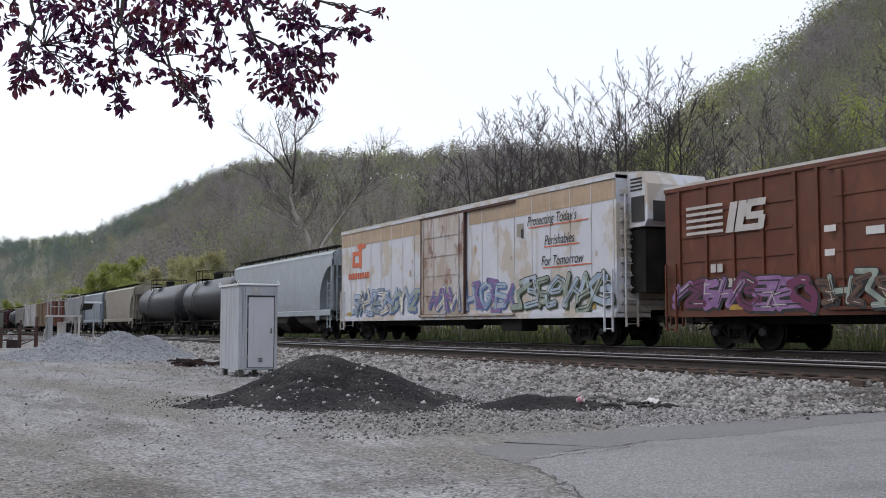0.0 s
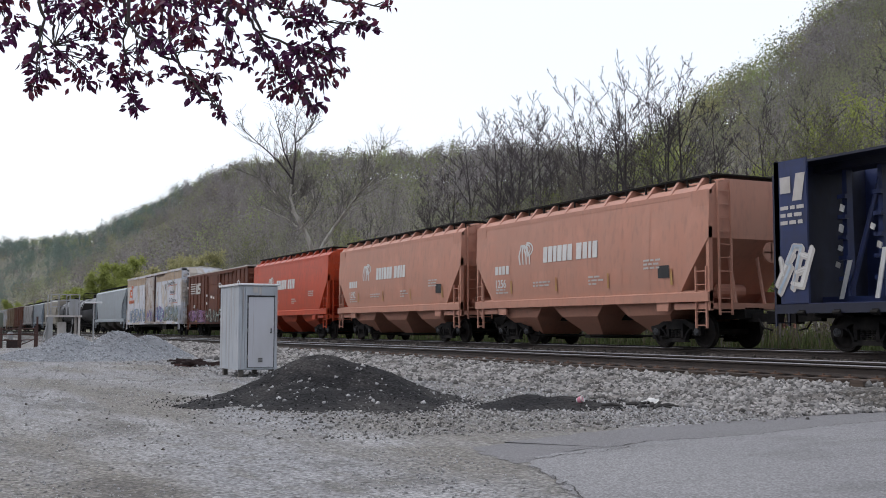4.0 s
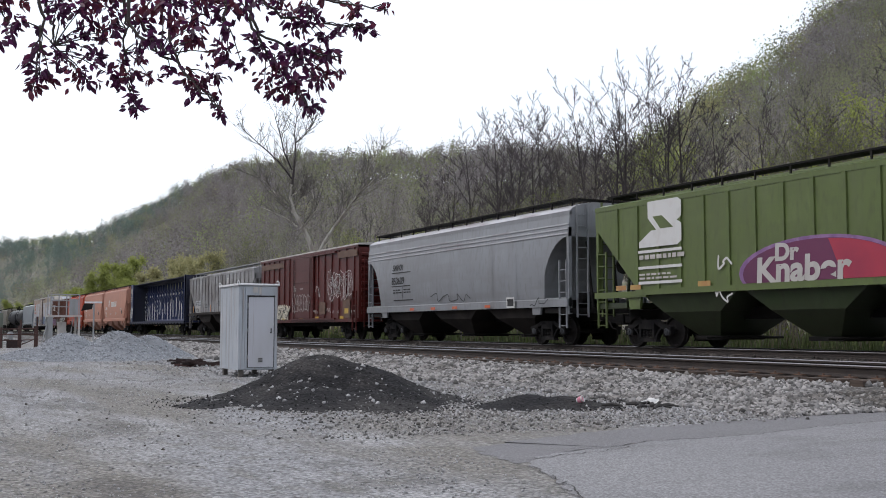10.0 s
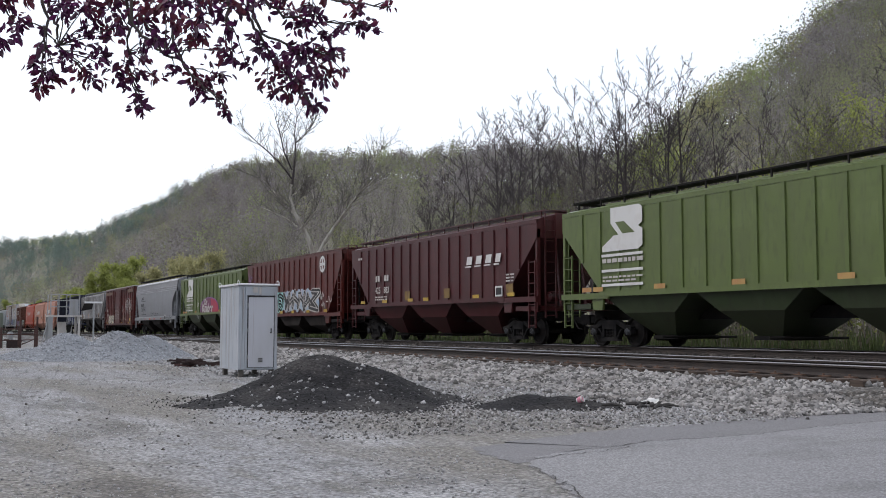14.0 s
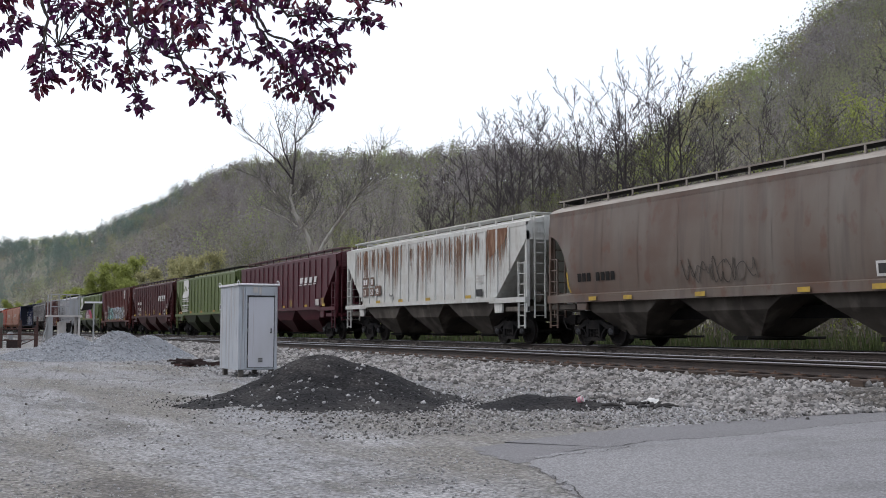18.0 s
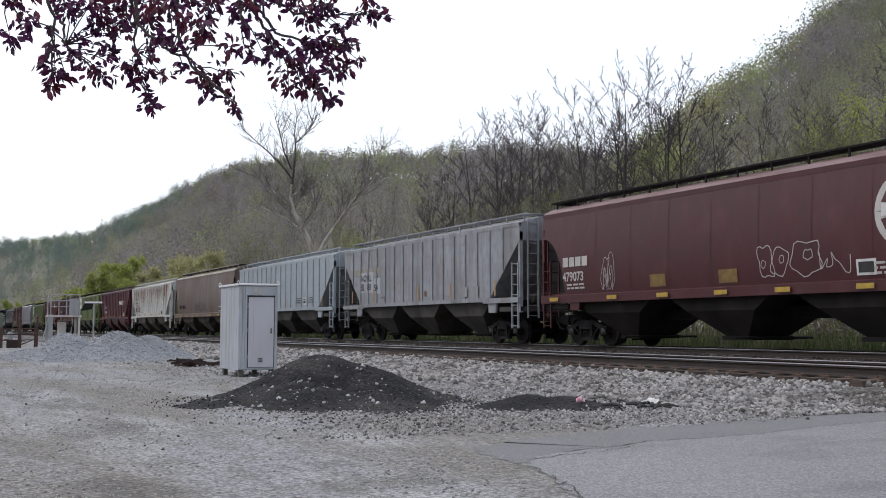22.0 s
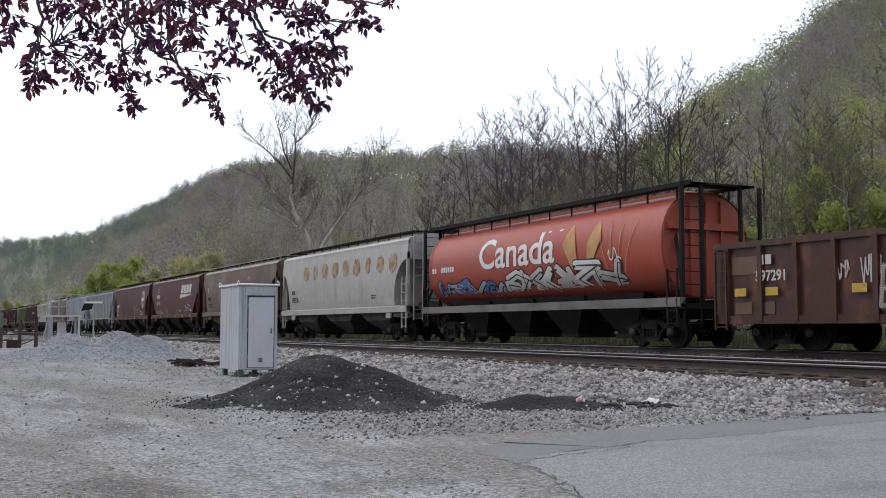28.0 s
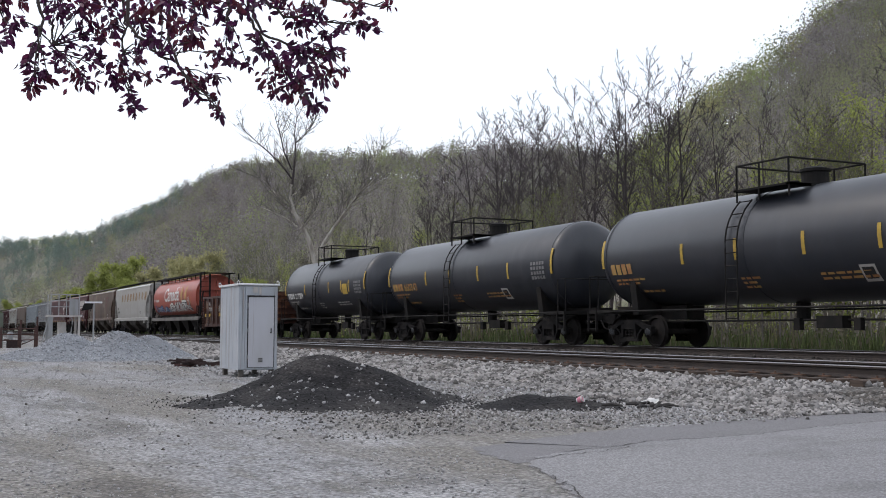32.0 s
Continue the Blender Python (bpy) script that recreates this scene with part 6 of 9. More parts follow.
mark(car, "lettering_bar", [rect(-5.55, -3.6, 2.90, 2.94), rect(-5.55, -3.6, 2.32, 2.36), rect(-5.4, -3.4, 1.72, 1.76), rect(-4.45, -4.41, 1.74, 2.3)], M["black"], hw, 0.016)
mark(car, "small_print", small_print(-5.4, 2.15, 2, 0.8, 11) + small_print(-4.3, 2.15, 2, 0.8, 12), M["black"], hw, 0.016)
scribble(car, -1.5, 1.5, 3.4, 0.45, M["black"], hw, 14, 0.02, 0.03, 12)
tape(car, hw, [-3.5, -1.5, 0.4, 3.0], 1.28, 0.4, 0.10, M["orange_mark"], 0.15)
mark(car, "placard", [rect(4.6, 5.15, 1.25, 1.62)], M["white"], hw, 0.15)
mark(car, "placard", [rect(4.66, 5.09, 1.31, 1.56)], M["black"], hw, 0.155)
scribble(car, 6.1, 1.3, 1.2, 0.25, M["black"], hw, 15, 0.16, 0.03, 8)


def block_emblem(car, hw, u, v, lift, w, h):
    """White angular emblem over three bars."""
    shape = [(0.22, 1), (0.92, 1), (1, 0.93), (1, 0.6), (0.9, 0.52), (1, 0.45), (1, 0.08), (0.9, 0), (0, 0), (0, 0.12), (0.3, 0.36), (0.42, 0.36), (0.22, 0.64)]
    notch = [(0.34, 0.66), (0.56, 0.66), (0.82, 0.38), (0.52, 0.38)]
    mark(car, "emblem", [[(u + w * a, v + h * b) for a, b in shape]], M["white"], hw, lift, "white angular block emblem")
    mark(car, "emblem", [[(u + w * a, v + h * b) for a, b in notch]], M["green"], hw, lift + 0.004)
    mark(car, "emblem_bar", [rect(u - 0.05, u + w, v - 0.16, v - 0.08), rect(u - 0.05, u + w, v - 0.62, v - 0.54), rect(u - 0.05, u + w, v - 1.05, v - 0.97)], M["white"], hw, lift)
    mark(car, "small_print", small_print(u, v - 0.34, 1, w, 16, 0.12) + small_print(u, v - 0.8, 2, w * 0.9, 17), M["dull_white"], hw, lift)


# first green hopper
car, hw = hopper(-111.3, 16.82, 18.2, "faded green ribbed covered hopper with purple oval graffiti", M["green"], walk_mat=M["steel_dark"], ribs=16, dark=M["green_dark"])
LIFT = 0.055
block_emblem(car, hw, -6.15, 2.85, LIFT, 1.9, 1.3)
mark(car, "graffiti", [cut_band(disc(0.55, 1.92, 0.80, 36, 3.2), 1.67, True)], M["lilac"], hw, LIFT - 0.002, "pale oval rim")
mark(car, "graffiti", [cut_band(disc(0.57, 1.89, 0.75, 36, 3.25), 1.67, True)], M["purple"], hw, LIFT + 0.002, "purple oval graffiti")
mark(car, "graffiti", [cut_band([(0.57 + 2.42 * math.cos(b) if math.cos(b) > 0.2 else 1.3 + 0.4 * math.sin(3 * b), 1.89 + 0.74 * math.sin(b)) for b in np.linspace(-1.37, 1.37, 20)], 1.67, True)], M["crimson"], hw, LIFT + 0.006, "crimson half of the oval")
letters(car, "Knaber", -1.4, 1.69, 0.84, M["dull_white"], hw, LIFT + 0.012, 1.2, 0.05, "white sprayed letters", 0.03)
letters(car, "Dr", -0.75, 2.2, 0.56, M["dull_white"], hw, LIFT + 0.012, 1.2, 0.05, "white sprayed letters", 0.025)
scribble(car, -2.9, 1.2, 0.6, 0.5, M["white"], hw, 83, LIFT, 0.05, 6)
scribble(car, -2.8, 2.1, 0.5, 0.35, M["white"], hw, 84, LIFT, 0.06, 6)
mark(car, "placard", [rect(4.65, 5.15, 1.8, 2.2)], M["white"], hw, LIFT)
mark(car, "placard", [rect(4.71, 5.09, 1.9, 2.14)], M["black"], hw, LIFT + 0.004)
tape(car, hw, [-7.3, -6.6, -3.6, 3.0, 6.0], 1.66, 0.5, 0.14, M["gold"], LIFT)

# brownish red hopper with teal graffiti
car, hw = hopper(-129.49, 16.2, 17.6, "brownish red ribbed covered hopper with teal and white graffiti", M["brown_red"], zb=1.30, ribs=17, eave=4.35, cut_z=3.9, cut=1.9, dark=M["steel_dark"], roof_rise=0.10, walk_mat=M["brown_red"], walk_rise=0.06)
graffiti(car, -3.7, -0.9, 1.4, 2.6, 2, [M["black"], M["steel_dark"]], M["teal"], hw, 91, LIFT, 0.42, M["teal"])
graffiti(car, -0.8, 4.9, 1.4, 2.65, 3, [M["black"], M["black"]], M["dull_white"], hw, 92, LIFT, 0.44, M["pale_blue"])
mark(car, "emblem", [disc(5.5, 3.80, 0.42)], M["white"], hw, LIFT, "white round emblem")
mark(car, "emblem", [[(5.5 + 0.3 * math.cos(b + d), 3.8 + 0.3 * math.sin(b + d)) for d in (0.25, 0.65, 1.05, 1.32)] + [(5.5 + 0.1 * math.cos(b + 0.78), 3.8 + 0.1 * math.sin(b + 0.78))] for b in (0, math.pi / 2, math.pi, 1.5 * math.pi)], M["brown_red"], hw, LIFT + 0.004)
mark(car, "lettering_bar", bars(-5.75, 2.0, 0.24, [0.2, 0.2], 0.05) + bars(-4.85, 2.0, 0.24, [0.2, 0.2], 0.05), M["dull_white"], hw, LIFT)
letters(car, "932", -5.78, 1.62, 0.32, M["dull_white"], hw, LIFT)
letters(car, "963", -4.86, 1.62, 0.32, M["dull_white"], hw, LIFT)
mark(car, "small_print", small_print(-5.75, 1.48, 1, 1.3, 18, 0.05), M["dull_white"], hw, LIFT)
for k, (u, v, w, h) in enumerate([(-6.9, 2.2, 0.5, 1.6), (-7.6, 3.2, 0.7, 0.8), (-4.2, 2.5, 0.6, 0.4), (5.2, 2.0, 0.6, 0.4), (6.1, 1.8, 0.8, 0.35), (5.4, 1.5, 0.5, 0.4)]):
    scribble(car, u, v, w, h, M["lilac"] if k < 2 else M["dull_white"], hw, 95 + k, LIFT, 0.05, 8)
tape(car, hw, [-7.6, -3.0, -1.1, 0.9, 3.4, 6.0], 1.36, 0.5, 0.14, M["yellow"], LIFT + 0.1)

# mineral red hopper
car, hw = hopper(-147.04, 16.8, 18.2, "mineral red ribbed covered hopper with yellow tape patches", M["mineral_red"], ribs=17, dark=M["mineral_red"], walk_mat=M["mineral_red"])
mark(car, "emblem", bars(3.4, 2.92, 0.30, [0.42, 0.42, 0.42, 0.36], 0.32, 0.3) + bars(3.3, 2.82, 0.05, [0.5, 0.5, 0.5, 0.4], 0.24), M["white"], hw, LIFT, "white italic wordmark drawn as bars")
mark(car, "lettering_bar", bars(-5.38, 2.62, 0.26, [0.2, 0.2], 0.06) + bars(-4.4, 2.62, 0.26, [0.2, 0.2], 0.06), M["dull_white"], hw, LIFT)
letters(car, "425", -5.4, 2.1, 0.38, M["dull_white"], hw, LIFT)
letters(car, "883", -4.45, 2.1, 0.38, M["dull_white"], hw, LIFT)
mark(car, "small_print", small_print(-5.4, 1.9, 2, 1.5, 19) + small_print(6.4, 2.4, 3, 0.5, 20) + small_print(-7.5, 3.7, 1, 0.6, 21, 0.1), M["dull_white"], hw, LIFT)
mark(car, "placard", [rect(5.62, 6.15, 1.68, 2.05)], M["white"], hw, LIFT)
mark(car, "placard", [rect(5.68, 6.09, 1.74, 1.99)], M["black"], hw, LIFT + 0.004)
tape(car, hw, [-7.1, -4.6, -1.9, -0.4, 3.9, 6.5], 1.66, 0.5, 0.13, M["yellow"], LIFT)
tape(car, hw, [-2.2, 1.5, 6.4], 1.72, 0.5, 0.38, M["gold_dim"], LIFT - 0.003)

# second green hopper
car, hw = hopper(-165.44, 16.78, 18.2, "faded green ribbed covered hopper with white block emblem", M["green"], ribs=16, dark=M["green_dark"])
block_emblem(car, hw, -6.1, 2.85, LIFT, 2.0, 1.3)
mark(car, "placard", [rect(4.9, 5.4, 1.75, 2.15)], M["white"], hw, LIFT)
mark(car, "placard", [rect(4.96, 5.34, 1.85, 2.09)], M["black"], hw, LIFT + 0.004)
tape(car, hw, [-7.2, -6.6, -3.6, -0.4, 3.1, 6.2], 1.66, 0.5, 0.14, M["gold"], LIFT)

# maroon hopper
car, hw = hopper(-183.74, 16.8, 18.2, "dark maroon ribbed covered hopper", M["maroon"], ribs=17, dark=M["maroon"], walk_mat=M["maroon"])
mark(car, "emblem", bars(3.1, 2.92, 0.30, [0.42, 0.42, 0.42, 0.36], 0.32, 0.3) + bars(3.0, 2.82, 0.05, [0.5, 0.5, 0.5, 0.4], 0.24), M["white"], hw, LIFT, "white italic wordmark drawn as bars")
mark(car, "lettering_bar", bars(-5.2, 2.6, 0.22, [0.2, 0.2], 0.06) + bars(-4.3, 2.6, 0.22, [0.2, 0.2], 0.06) + bars(-5.2, 2.1, 0.22, [0.18] * 6, 0.07), M["dull_white"], hw, LIFT)
mark(car, "placard", [rect(5.6, 6.1, 1.72, 2.05)], M["dull_white"], hw, LIFT)
tape(car, hw, [-6.9, -4.5, -2.0, 0.2, 3.9, 6.6], 1.66, 0.4, 0.13, M["yellow"], LIFT)
tape(car, hw, [-2.4, 1.4, 6.4], 1.72, 0.42, 0.38, M["gold_dim"], LIFT - 0.003)

# rust-streaked white hopper
car, hw = hopper(-202.02, 16.77, 18.2, "white ribbed covered hopper with long rust streaks", M["rusty_white"], ribs=18, dark=M["bay_dust"], walk_mat=M["rusty_white"])
rnd = random.Random(12)
streaks = []
for k in range(17):
    x = -8.385 + 1.15 + (16.77 - 2.3) * (k + 0.5) / 17
    heavy = 0.5 + 0.5 * math.sin(1.7 * k) + 0.5 * rnd.random()
    for j in range(int(9 + 13 * heavy)):
        c, w = x + rnd.uniform(-0.40, 0.40), rnd.uniform(0.006, 0.034)
        top, length = rnd.uniform(3.7, 4.14), rnd.uniform(0.3, 0.9) + 1.2 * heavy * rnd.random()
        low = top - length
        streaks.append([(c - w * 0.15, low), (c + w * 0.15, low), (c + w * 0.8, low + length * 0.5), (c + w, top - 0.05), (c + w * 0.4, top), (c - w * 0.9, top), (c - w * 0.7, low + length * 0.4)])
streaks.append([(5.9, 3.1), (6.9, 3.6), (7.3, 4.1), (5.8, 4.12), (5.7, 3.6)])
mark(car, "rust_streak", streaks, M["rust_streak"], hw, 0.012, "brown rust streaks")
mark(car, "number_panel", [rect(-6.2, -5.5, 2.45, 2.85), rect(-5.3, -4.9, 2.45, 2.85), rect(-6.2, -5.5, 2.0, 2.38), rect(-5.35, -4.9, 2.0, 2.38), rect(-4.75, -4.1, 2.0, 2.45)], M["patch"], hw, LIFT)
letters(car, "12", -6.15, 2.06, 0.34, M["white"], hw, LIFT + 0.004)
letters(car, "50", -5.32, 2.06, 0.34, M["white"], hw, LIFT + 0.004)
letters(car, "95", -4.7, 2.08, 0.34, M["white"], hw, LIFT + 0.004)
mark(car, "lettering_bar", bars(-6.12, 2.52, 0.24, [0.2, 0.2], 0.05) + bars(-5.22, 2.52, 0.24, [0.2], 0.05), M["white"], hw, LIFT + 0.004)
tape(car, hw, [-4.65, -2.2, 0.5, 4.0], 1.62, 0.45, 0.16, M["yellow"], LIFT)
mark(car, "placard", [rect(4.85, 5.35, 1.72, 1.98)], M["black"], hw, LIFT)
mark(car, "small_print", small_print(4.85, 2.45, 3, 0.6, 23), M["dull_white"], hw, LIFT)
scribble(car, -3.2, 1.7, 0.5, 0.35, M["black"], hw, 24, LIFT, 0.03, 7)

# dusty brown smooth hopper
car, hw = hopper(-220.22, 16.93, 18.3, "dusty brown smooth-sided covered hopper with yellow marks", M["brown_dust"], False, arc=True, zb=1.62, cut=1.25, cut_z=3.55, bulge=0.08, round_roof=True, dark=M["bay_dust"], roof=M["dust_roof"], walk_mat=M["dust_roof"])
scribble(car, -1.6, 1.7, 3.0, 0.75, M["bay_dust"], hw, 25, 0.016, 0.028, 24)
scribble(car, -1.4, 1.75, 2.6, 0.6, M["bay"], hw, 26, 0.02, 0.022, 20)
mark(car, "placard", [rect(4.95, 5.5, 1.68, 2.02)], M["white"], hw, 0.016)
mark(car, "placard", [rect(5.01, 5.44, 1.74, 1.96)], M["black"], hw, 0.02)
mark(car, "lettering_bar", bars(-6.7, 2.0, 0.26, [0.2] * 3, 0.06) + bars(-5.7, 2.0, 0.26, [0.2] * 4, 0.06), M["steel_dark"], hw, 0.016)
mark(car, "yellow_stripe", stroke([(7.25, 2.6), (7.3, 2.1), (7.42, 1.75)], 0.09) + stroke([(-7.3, 2.3), (-7.25, 1.9), (-7.15, 1.7)], 0.08), M["yellow"], hw, 0.016)
tape(car, hw, [-6.0, -4.2, -1.0, 2.7, 4.9], 1.40, 0.4, 0.12, M["yellow"], 0.13)

# pale blue-grey ribbed hopper
car, hw = hopper(-238.6, 16.89, 18.3, "clean pale blue-grey ribbed covered hopper", M["grey_blue"], ribs=17, dark=M["bay"], walk_mat=M["grey_blue"])
letters(car, "PL", -6.3, 2.38, 0.42, M["black"], hw, LIFT)
letters(car, "CX", -5.45, 2.39, 0.42, M["black"], hw, LIFT)
letters(car, "18", -4.55, 2.40, 0.42, M["black"], hw, LIFT)
letters(car, "253", -3.95, 2.42, 0.42, M["black"], hw, LIFT)
mark(car, "small_print", small_print(-6.3, 2.1, 2, 0.7, 26) + small_print(-5.2, 2.1, 2, 0.9, 27) + small_print(2.9, 2.1, 3, 0.8, 28) + small_print(4.9, 2.1, 3, 0.8, 29), M["black"], hw, LIFT)
mark(car, "placard", [rect(4.05, 4.5, 1.78, 2.15)], M["white"], hw, LIFT)
mark(car, "placard", [rect(4.11, 4.44, 1.86, 1.98), rect(4.11, 4.44, 2.02, 2.09)], M["black"], hw, LIFT + 0.004)
tape(car, hw, [-3.9, 1.3, 6.9], 1.68, 0.09, 0.5, M["gold"], LIFT)

# weathered pale grey ribbed hopper
car, hw = hopper(-257.0, 16.62, 18.1, "weathered pale grey ribbed covered hopper with patched number", M["worn_grey"], ribs=16, dark=M["bay"], walk_mat=M["worn_grey"])
mark(car, "overpaint_band", [rect(-6.9, -6.25, 2.98, 3.26), rect(-6.1, -5.42, 3.0, 3.28), rect(-5.32, -4.62, 3.02, 3.3), rect(-4.5, -3.85, 3.02, 3.3)], M["tan_patch"], hw, 0.02)
mark(car, "number_panel", [rect(-6.15, -5.45, 2.15, 3.1), rect(-5.35, -4.65, 2.15, 3.1), rect(-4.6, -3.85, 2.1, 2.8)], M["pale_patch"], hw, 0.022)
letters(car, "82", -6.08, 2.28, 0.42, M["black"], hw, LIFT)
letters(car, "83", -5.3, 2.28, 0.42, M["black"], hw, LIFT)
letters(car, "54", -4.5, 2.22, 0.42, M["black"], hw, LIFT)
letters(car, "NO", -6.08, 2.68, 0.42, M["black"], hw, LIFT)
letters(car, "KL", -5.3, 2.68, 0.42, M["black"], hw, LIFT)
tape(car, hw, [-7.2, -4.6, 0.1, 3.1, 6.6], 1.72, 0.10, 0.55, M["gold"], LIFT)
mark(car, "placard", [rect(4.0, 4.5, 1.72, 2.1), rect(4.85, 5.4, 1.66, 2.1)], M["grey_metal"], hw, LIFT)
scribble(car, -3.7, 1.65, 0.5, 0.3, M["black"], hw, 35, LIFT, 0.03, 6)
mark(car, "rust_spot", [disc(0.8, 1.95, 0.13), disc(-2.3, 2.3, 0.09)], M["rust_streak"], hw, 0.02)

# wine red smooth hopper with round white emblem
car, hw = hopper(-275.09, 16.86, 18.3, "wine red smooth-sided covered hopper with round white emblem", M["wine"], False, arc=True, zb=1.62, cut=1.35, cut_z=3.5, bulge=0.07, round_roof=True, dark=M["steel_dark"], roof=M["wine_roof"])
mark(car, "emblem", [disc(6.1, 3.10, 0.80, 30, 0.88)], M["dull_white"], hw, 0.018, "white round emblem with a cross")
mark(car, "emblem", [[(6.1 + 0.55 * math.cos(b + d), 3.1 + 0.62 * math.sin(b + d)) for d in (0.3, 0.78, 1.25)] + [(6.1 + 0.16 * math.cos(b + 0.78), 3.1 + 0.16 * math.sin(b + 0.78))] for b in (0, math.pi / 2, math.pi, 1.5 * math.pi)], M["wine"], hw, 0.03)
mark(car, "emblem", [rect(5.6, 6.6, 2.98, 3.26)], M["white"], hw, 0.045, "white plate across the emblem")
mark(car, "lettering_bar", bars(-7.1, 2.50, 0.30, [0.3] * 4, 0.06), M["dull_white"], hw, 0.018)
letters(car, "479073", -7.12, 2.05, 0.40, M["dull_white"], hw, 0.018)
mark(car, "small_print", small_print(-6.9, 1.9, 2, 0.9, 36) + small_print(5.2, 1.95, 3, 1.0, 37), M["dull_white"], hw, 0.018)
bubble_outline(car, 1.8, 2.75, 1.75, 2.6, 2, M["dull_white"], hw, 38, 0.018, 0.022)
bubble_outline(car, 2.9, 3.8, 1.7, 2.75, 1, M["dull_white"], hw, 39, 0.018, 0.024)
scribble(car, 3.8, 1.75, 0.9, 0.6, M["dull_white"], hw, 40, 0.018, 0.022, 11)
bubble_outline(car, -4.95, -4.3, 1.65, 2.85, 2, M["dull_white"], hw, 41, 0.018, 0.018)
scribble(car, -4.9, 1.7, 0.5, 1.0, M["dull_white"], hw, 42, 0.018, 0.016, 10)
mark(car, "placard", [rect(4.85, 5.4, 1.72, 2.08)], M["white"], hw, 0.018)
mark(car, "placard", [rect(4.91, 5.34, 1.78, 2.02)], M["black"], hw, 0.022)
tape(car, hw, [-7.8, -4.6, -2.2, 0.2, 2.4, 4.9, 7.0], 1.42, 0.5, 0.12, M["yellow"], 0.13)
tape(car, hw, [-2.6, 0.3], 1.72, 0.7, 0.35, M["gold_dim"], 0.016)

# wine red smooth hopper with slanting wordmark
car, hw = hopper(-293.37, 16.6, 18.1, "wine red smooth-sided covered hopper with slanting white wordmark bars", M["wine"], False, zb=1.62, cut=1.9, cut_z=3.45, bulge=0.05, round_roof=True, dark=M["steel_dark"], roof=M["wine_roof"])
mark(car, "emblem", bars(2.75, 3.22, 0.62, [0.72, 0.78, 0.72, 0.66], 0.12, 0.3) + [[(2.5, 2.86), (6.1, 3.02), (6.15, 3.12), (2.62, 3.14)]], M["dull_white"], hw, 0.018, "slanting white wordmark bars over a wedge")
mark(car, "lettering_bar", bars(-6.05, 3.0, 0.32, [0.24] * 4, 0.06), M["dull_white"], hw, 0.018)
letters(car, "487818", -6.08, 2.46, 0.46, M["dull_white"], hw, 0.018)
mark(car, "small_print", small_print(-6.1, 1.95, 2, 1.1, 44) + small_print(5.0, 2.3, 2, 0.8, 45) + small_print(2.4, 1.9, 2, 0.6, 46) + small_print(-5.7, 3.75, 3, 0.5, 47), M["dull_white"], hw, 0.018)
scribble(car, -4.9, 1.68, 1.4, 0.42, M["pale_blue"], hw, 48, 0.018, 0.06, 12)
scribble(car, 4.7, 1.85, 1.2, 0.35, M["pale_blue"], hw, 49, 0.018, 0.05, 10)
mark(car, "placard", [rect(4.15, 4.65, 1.85, 2.25), rect(5.9, 6.3, 1.8, 1.98), rect(-2.7, -2.45, 2.85, 3.15)], M["dull_white"], hw, 0.018)
mark(car, "placard", [rect(4.21, 4.59, 1.91, 2.19), rect(-2.66, -2.49, 2.89, 3.11)], M["wine"], hw, 0.03)
tape(car, hw, [-6.6, -4.3, -1.6, 1.2, 3.6, 6.0], 1.42, 0.5, 0.12, M["yellow"], 0.13)
tape(car, hw, [-2.6, 1.2], 1.72, 0.8, 0.36, M["gold_dim"], 0.016)

# brown-grimed hopper with red and white sill tape
car, hw = hopper(-311.47, 16.88, 18.3, "brown-grimed smooth covered hopper with chequered sill tape", M["grime_brown"], False, arc=True, zb=1.62, cut=1.25, cut_z=3.5, bulge=0.08, round_roof=True, dark=M["bay_dust"], roof=M["dust_roof"], walk_mat=M["dust_roof"])
for k in range(58):
    tape(car, hw, [-7.0 + 0.245 * k], 1.46, 0.125, 0.09, M["faded_red"] if k % 2 else M["dull_white"], 0.13)
mark(car, "emblem", [disc(2.95, 3.22, 0.58, 24, 0.8)], M["crest"], hw, 0.018, "round crest with a leaf")
mark(car, "emblem", [disc(2.95, 3.26, 0.42, 20, 0.8)], M["grime_brown"], hw, 0.03)
mark(car, "emblem", [disc(2.95, 3.16, 0.26, 5, 0.9), rect(2.78, 3.12, 3.55, 3.70)], M["crest"], hw, 0.045)
mark(car, "emblem", bars(3.85, 3.62, 0.18, [0.14] * 8, 0.06, 0.1) + bars(3.85, 3.28, 0.18, [0.14] * 6, 0.06, 0.1) + bars(3.85, 2.92, 0.18, [0.14] * 6, 0.06, 0.1), M["faint_red"], hw, 0.018, "three rows of red word bars")
mark(car, "lettering_bar", bars(-6.85, 2.42, 0.26, [0.2] * 3, 0.06), M["steel_dark"], hw, 0.018)
letters(car, "121702", -6.9, 1.98, 0.36, M["steel_dark"], hw, 0.018)
mark(car, "placard", [rect(4.84, 5.3, 1.66, 2.02)], M["white"], hw, 0.018)
mark(car, "placard", [rect(4.9, 5.24, 1.72, 1.96)], M["black"], hw, 0.022)
mark(car, "paint_scrape", stroke([(-6.9, 3.0), (-6.8, 3.3)], 0.08) + stroke([(6.6, 1.9), (6.85, 2.3)], 0.07), M["white"], hw, 0.018)

# off-white hopper with rust blooms
car, hw = hopper(-329.63, 16.85, 18.3, "off-white smooth covered hopper with rust blooms", M["rust_grey"], False, arc=True, zb=1.5, cut=1.35, cut_z=3.5, bulge=0.08, round_roof=True, dark=M["bay"])
rnd = random.Random(77)
blooms = []
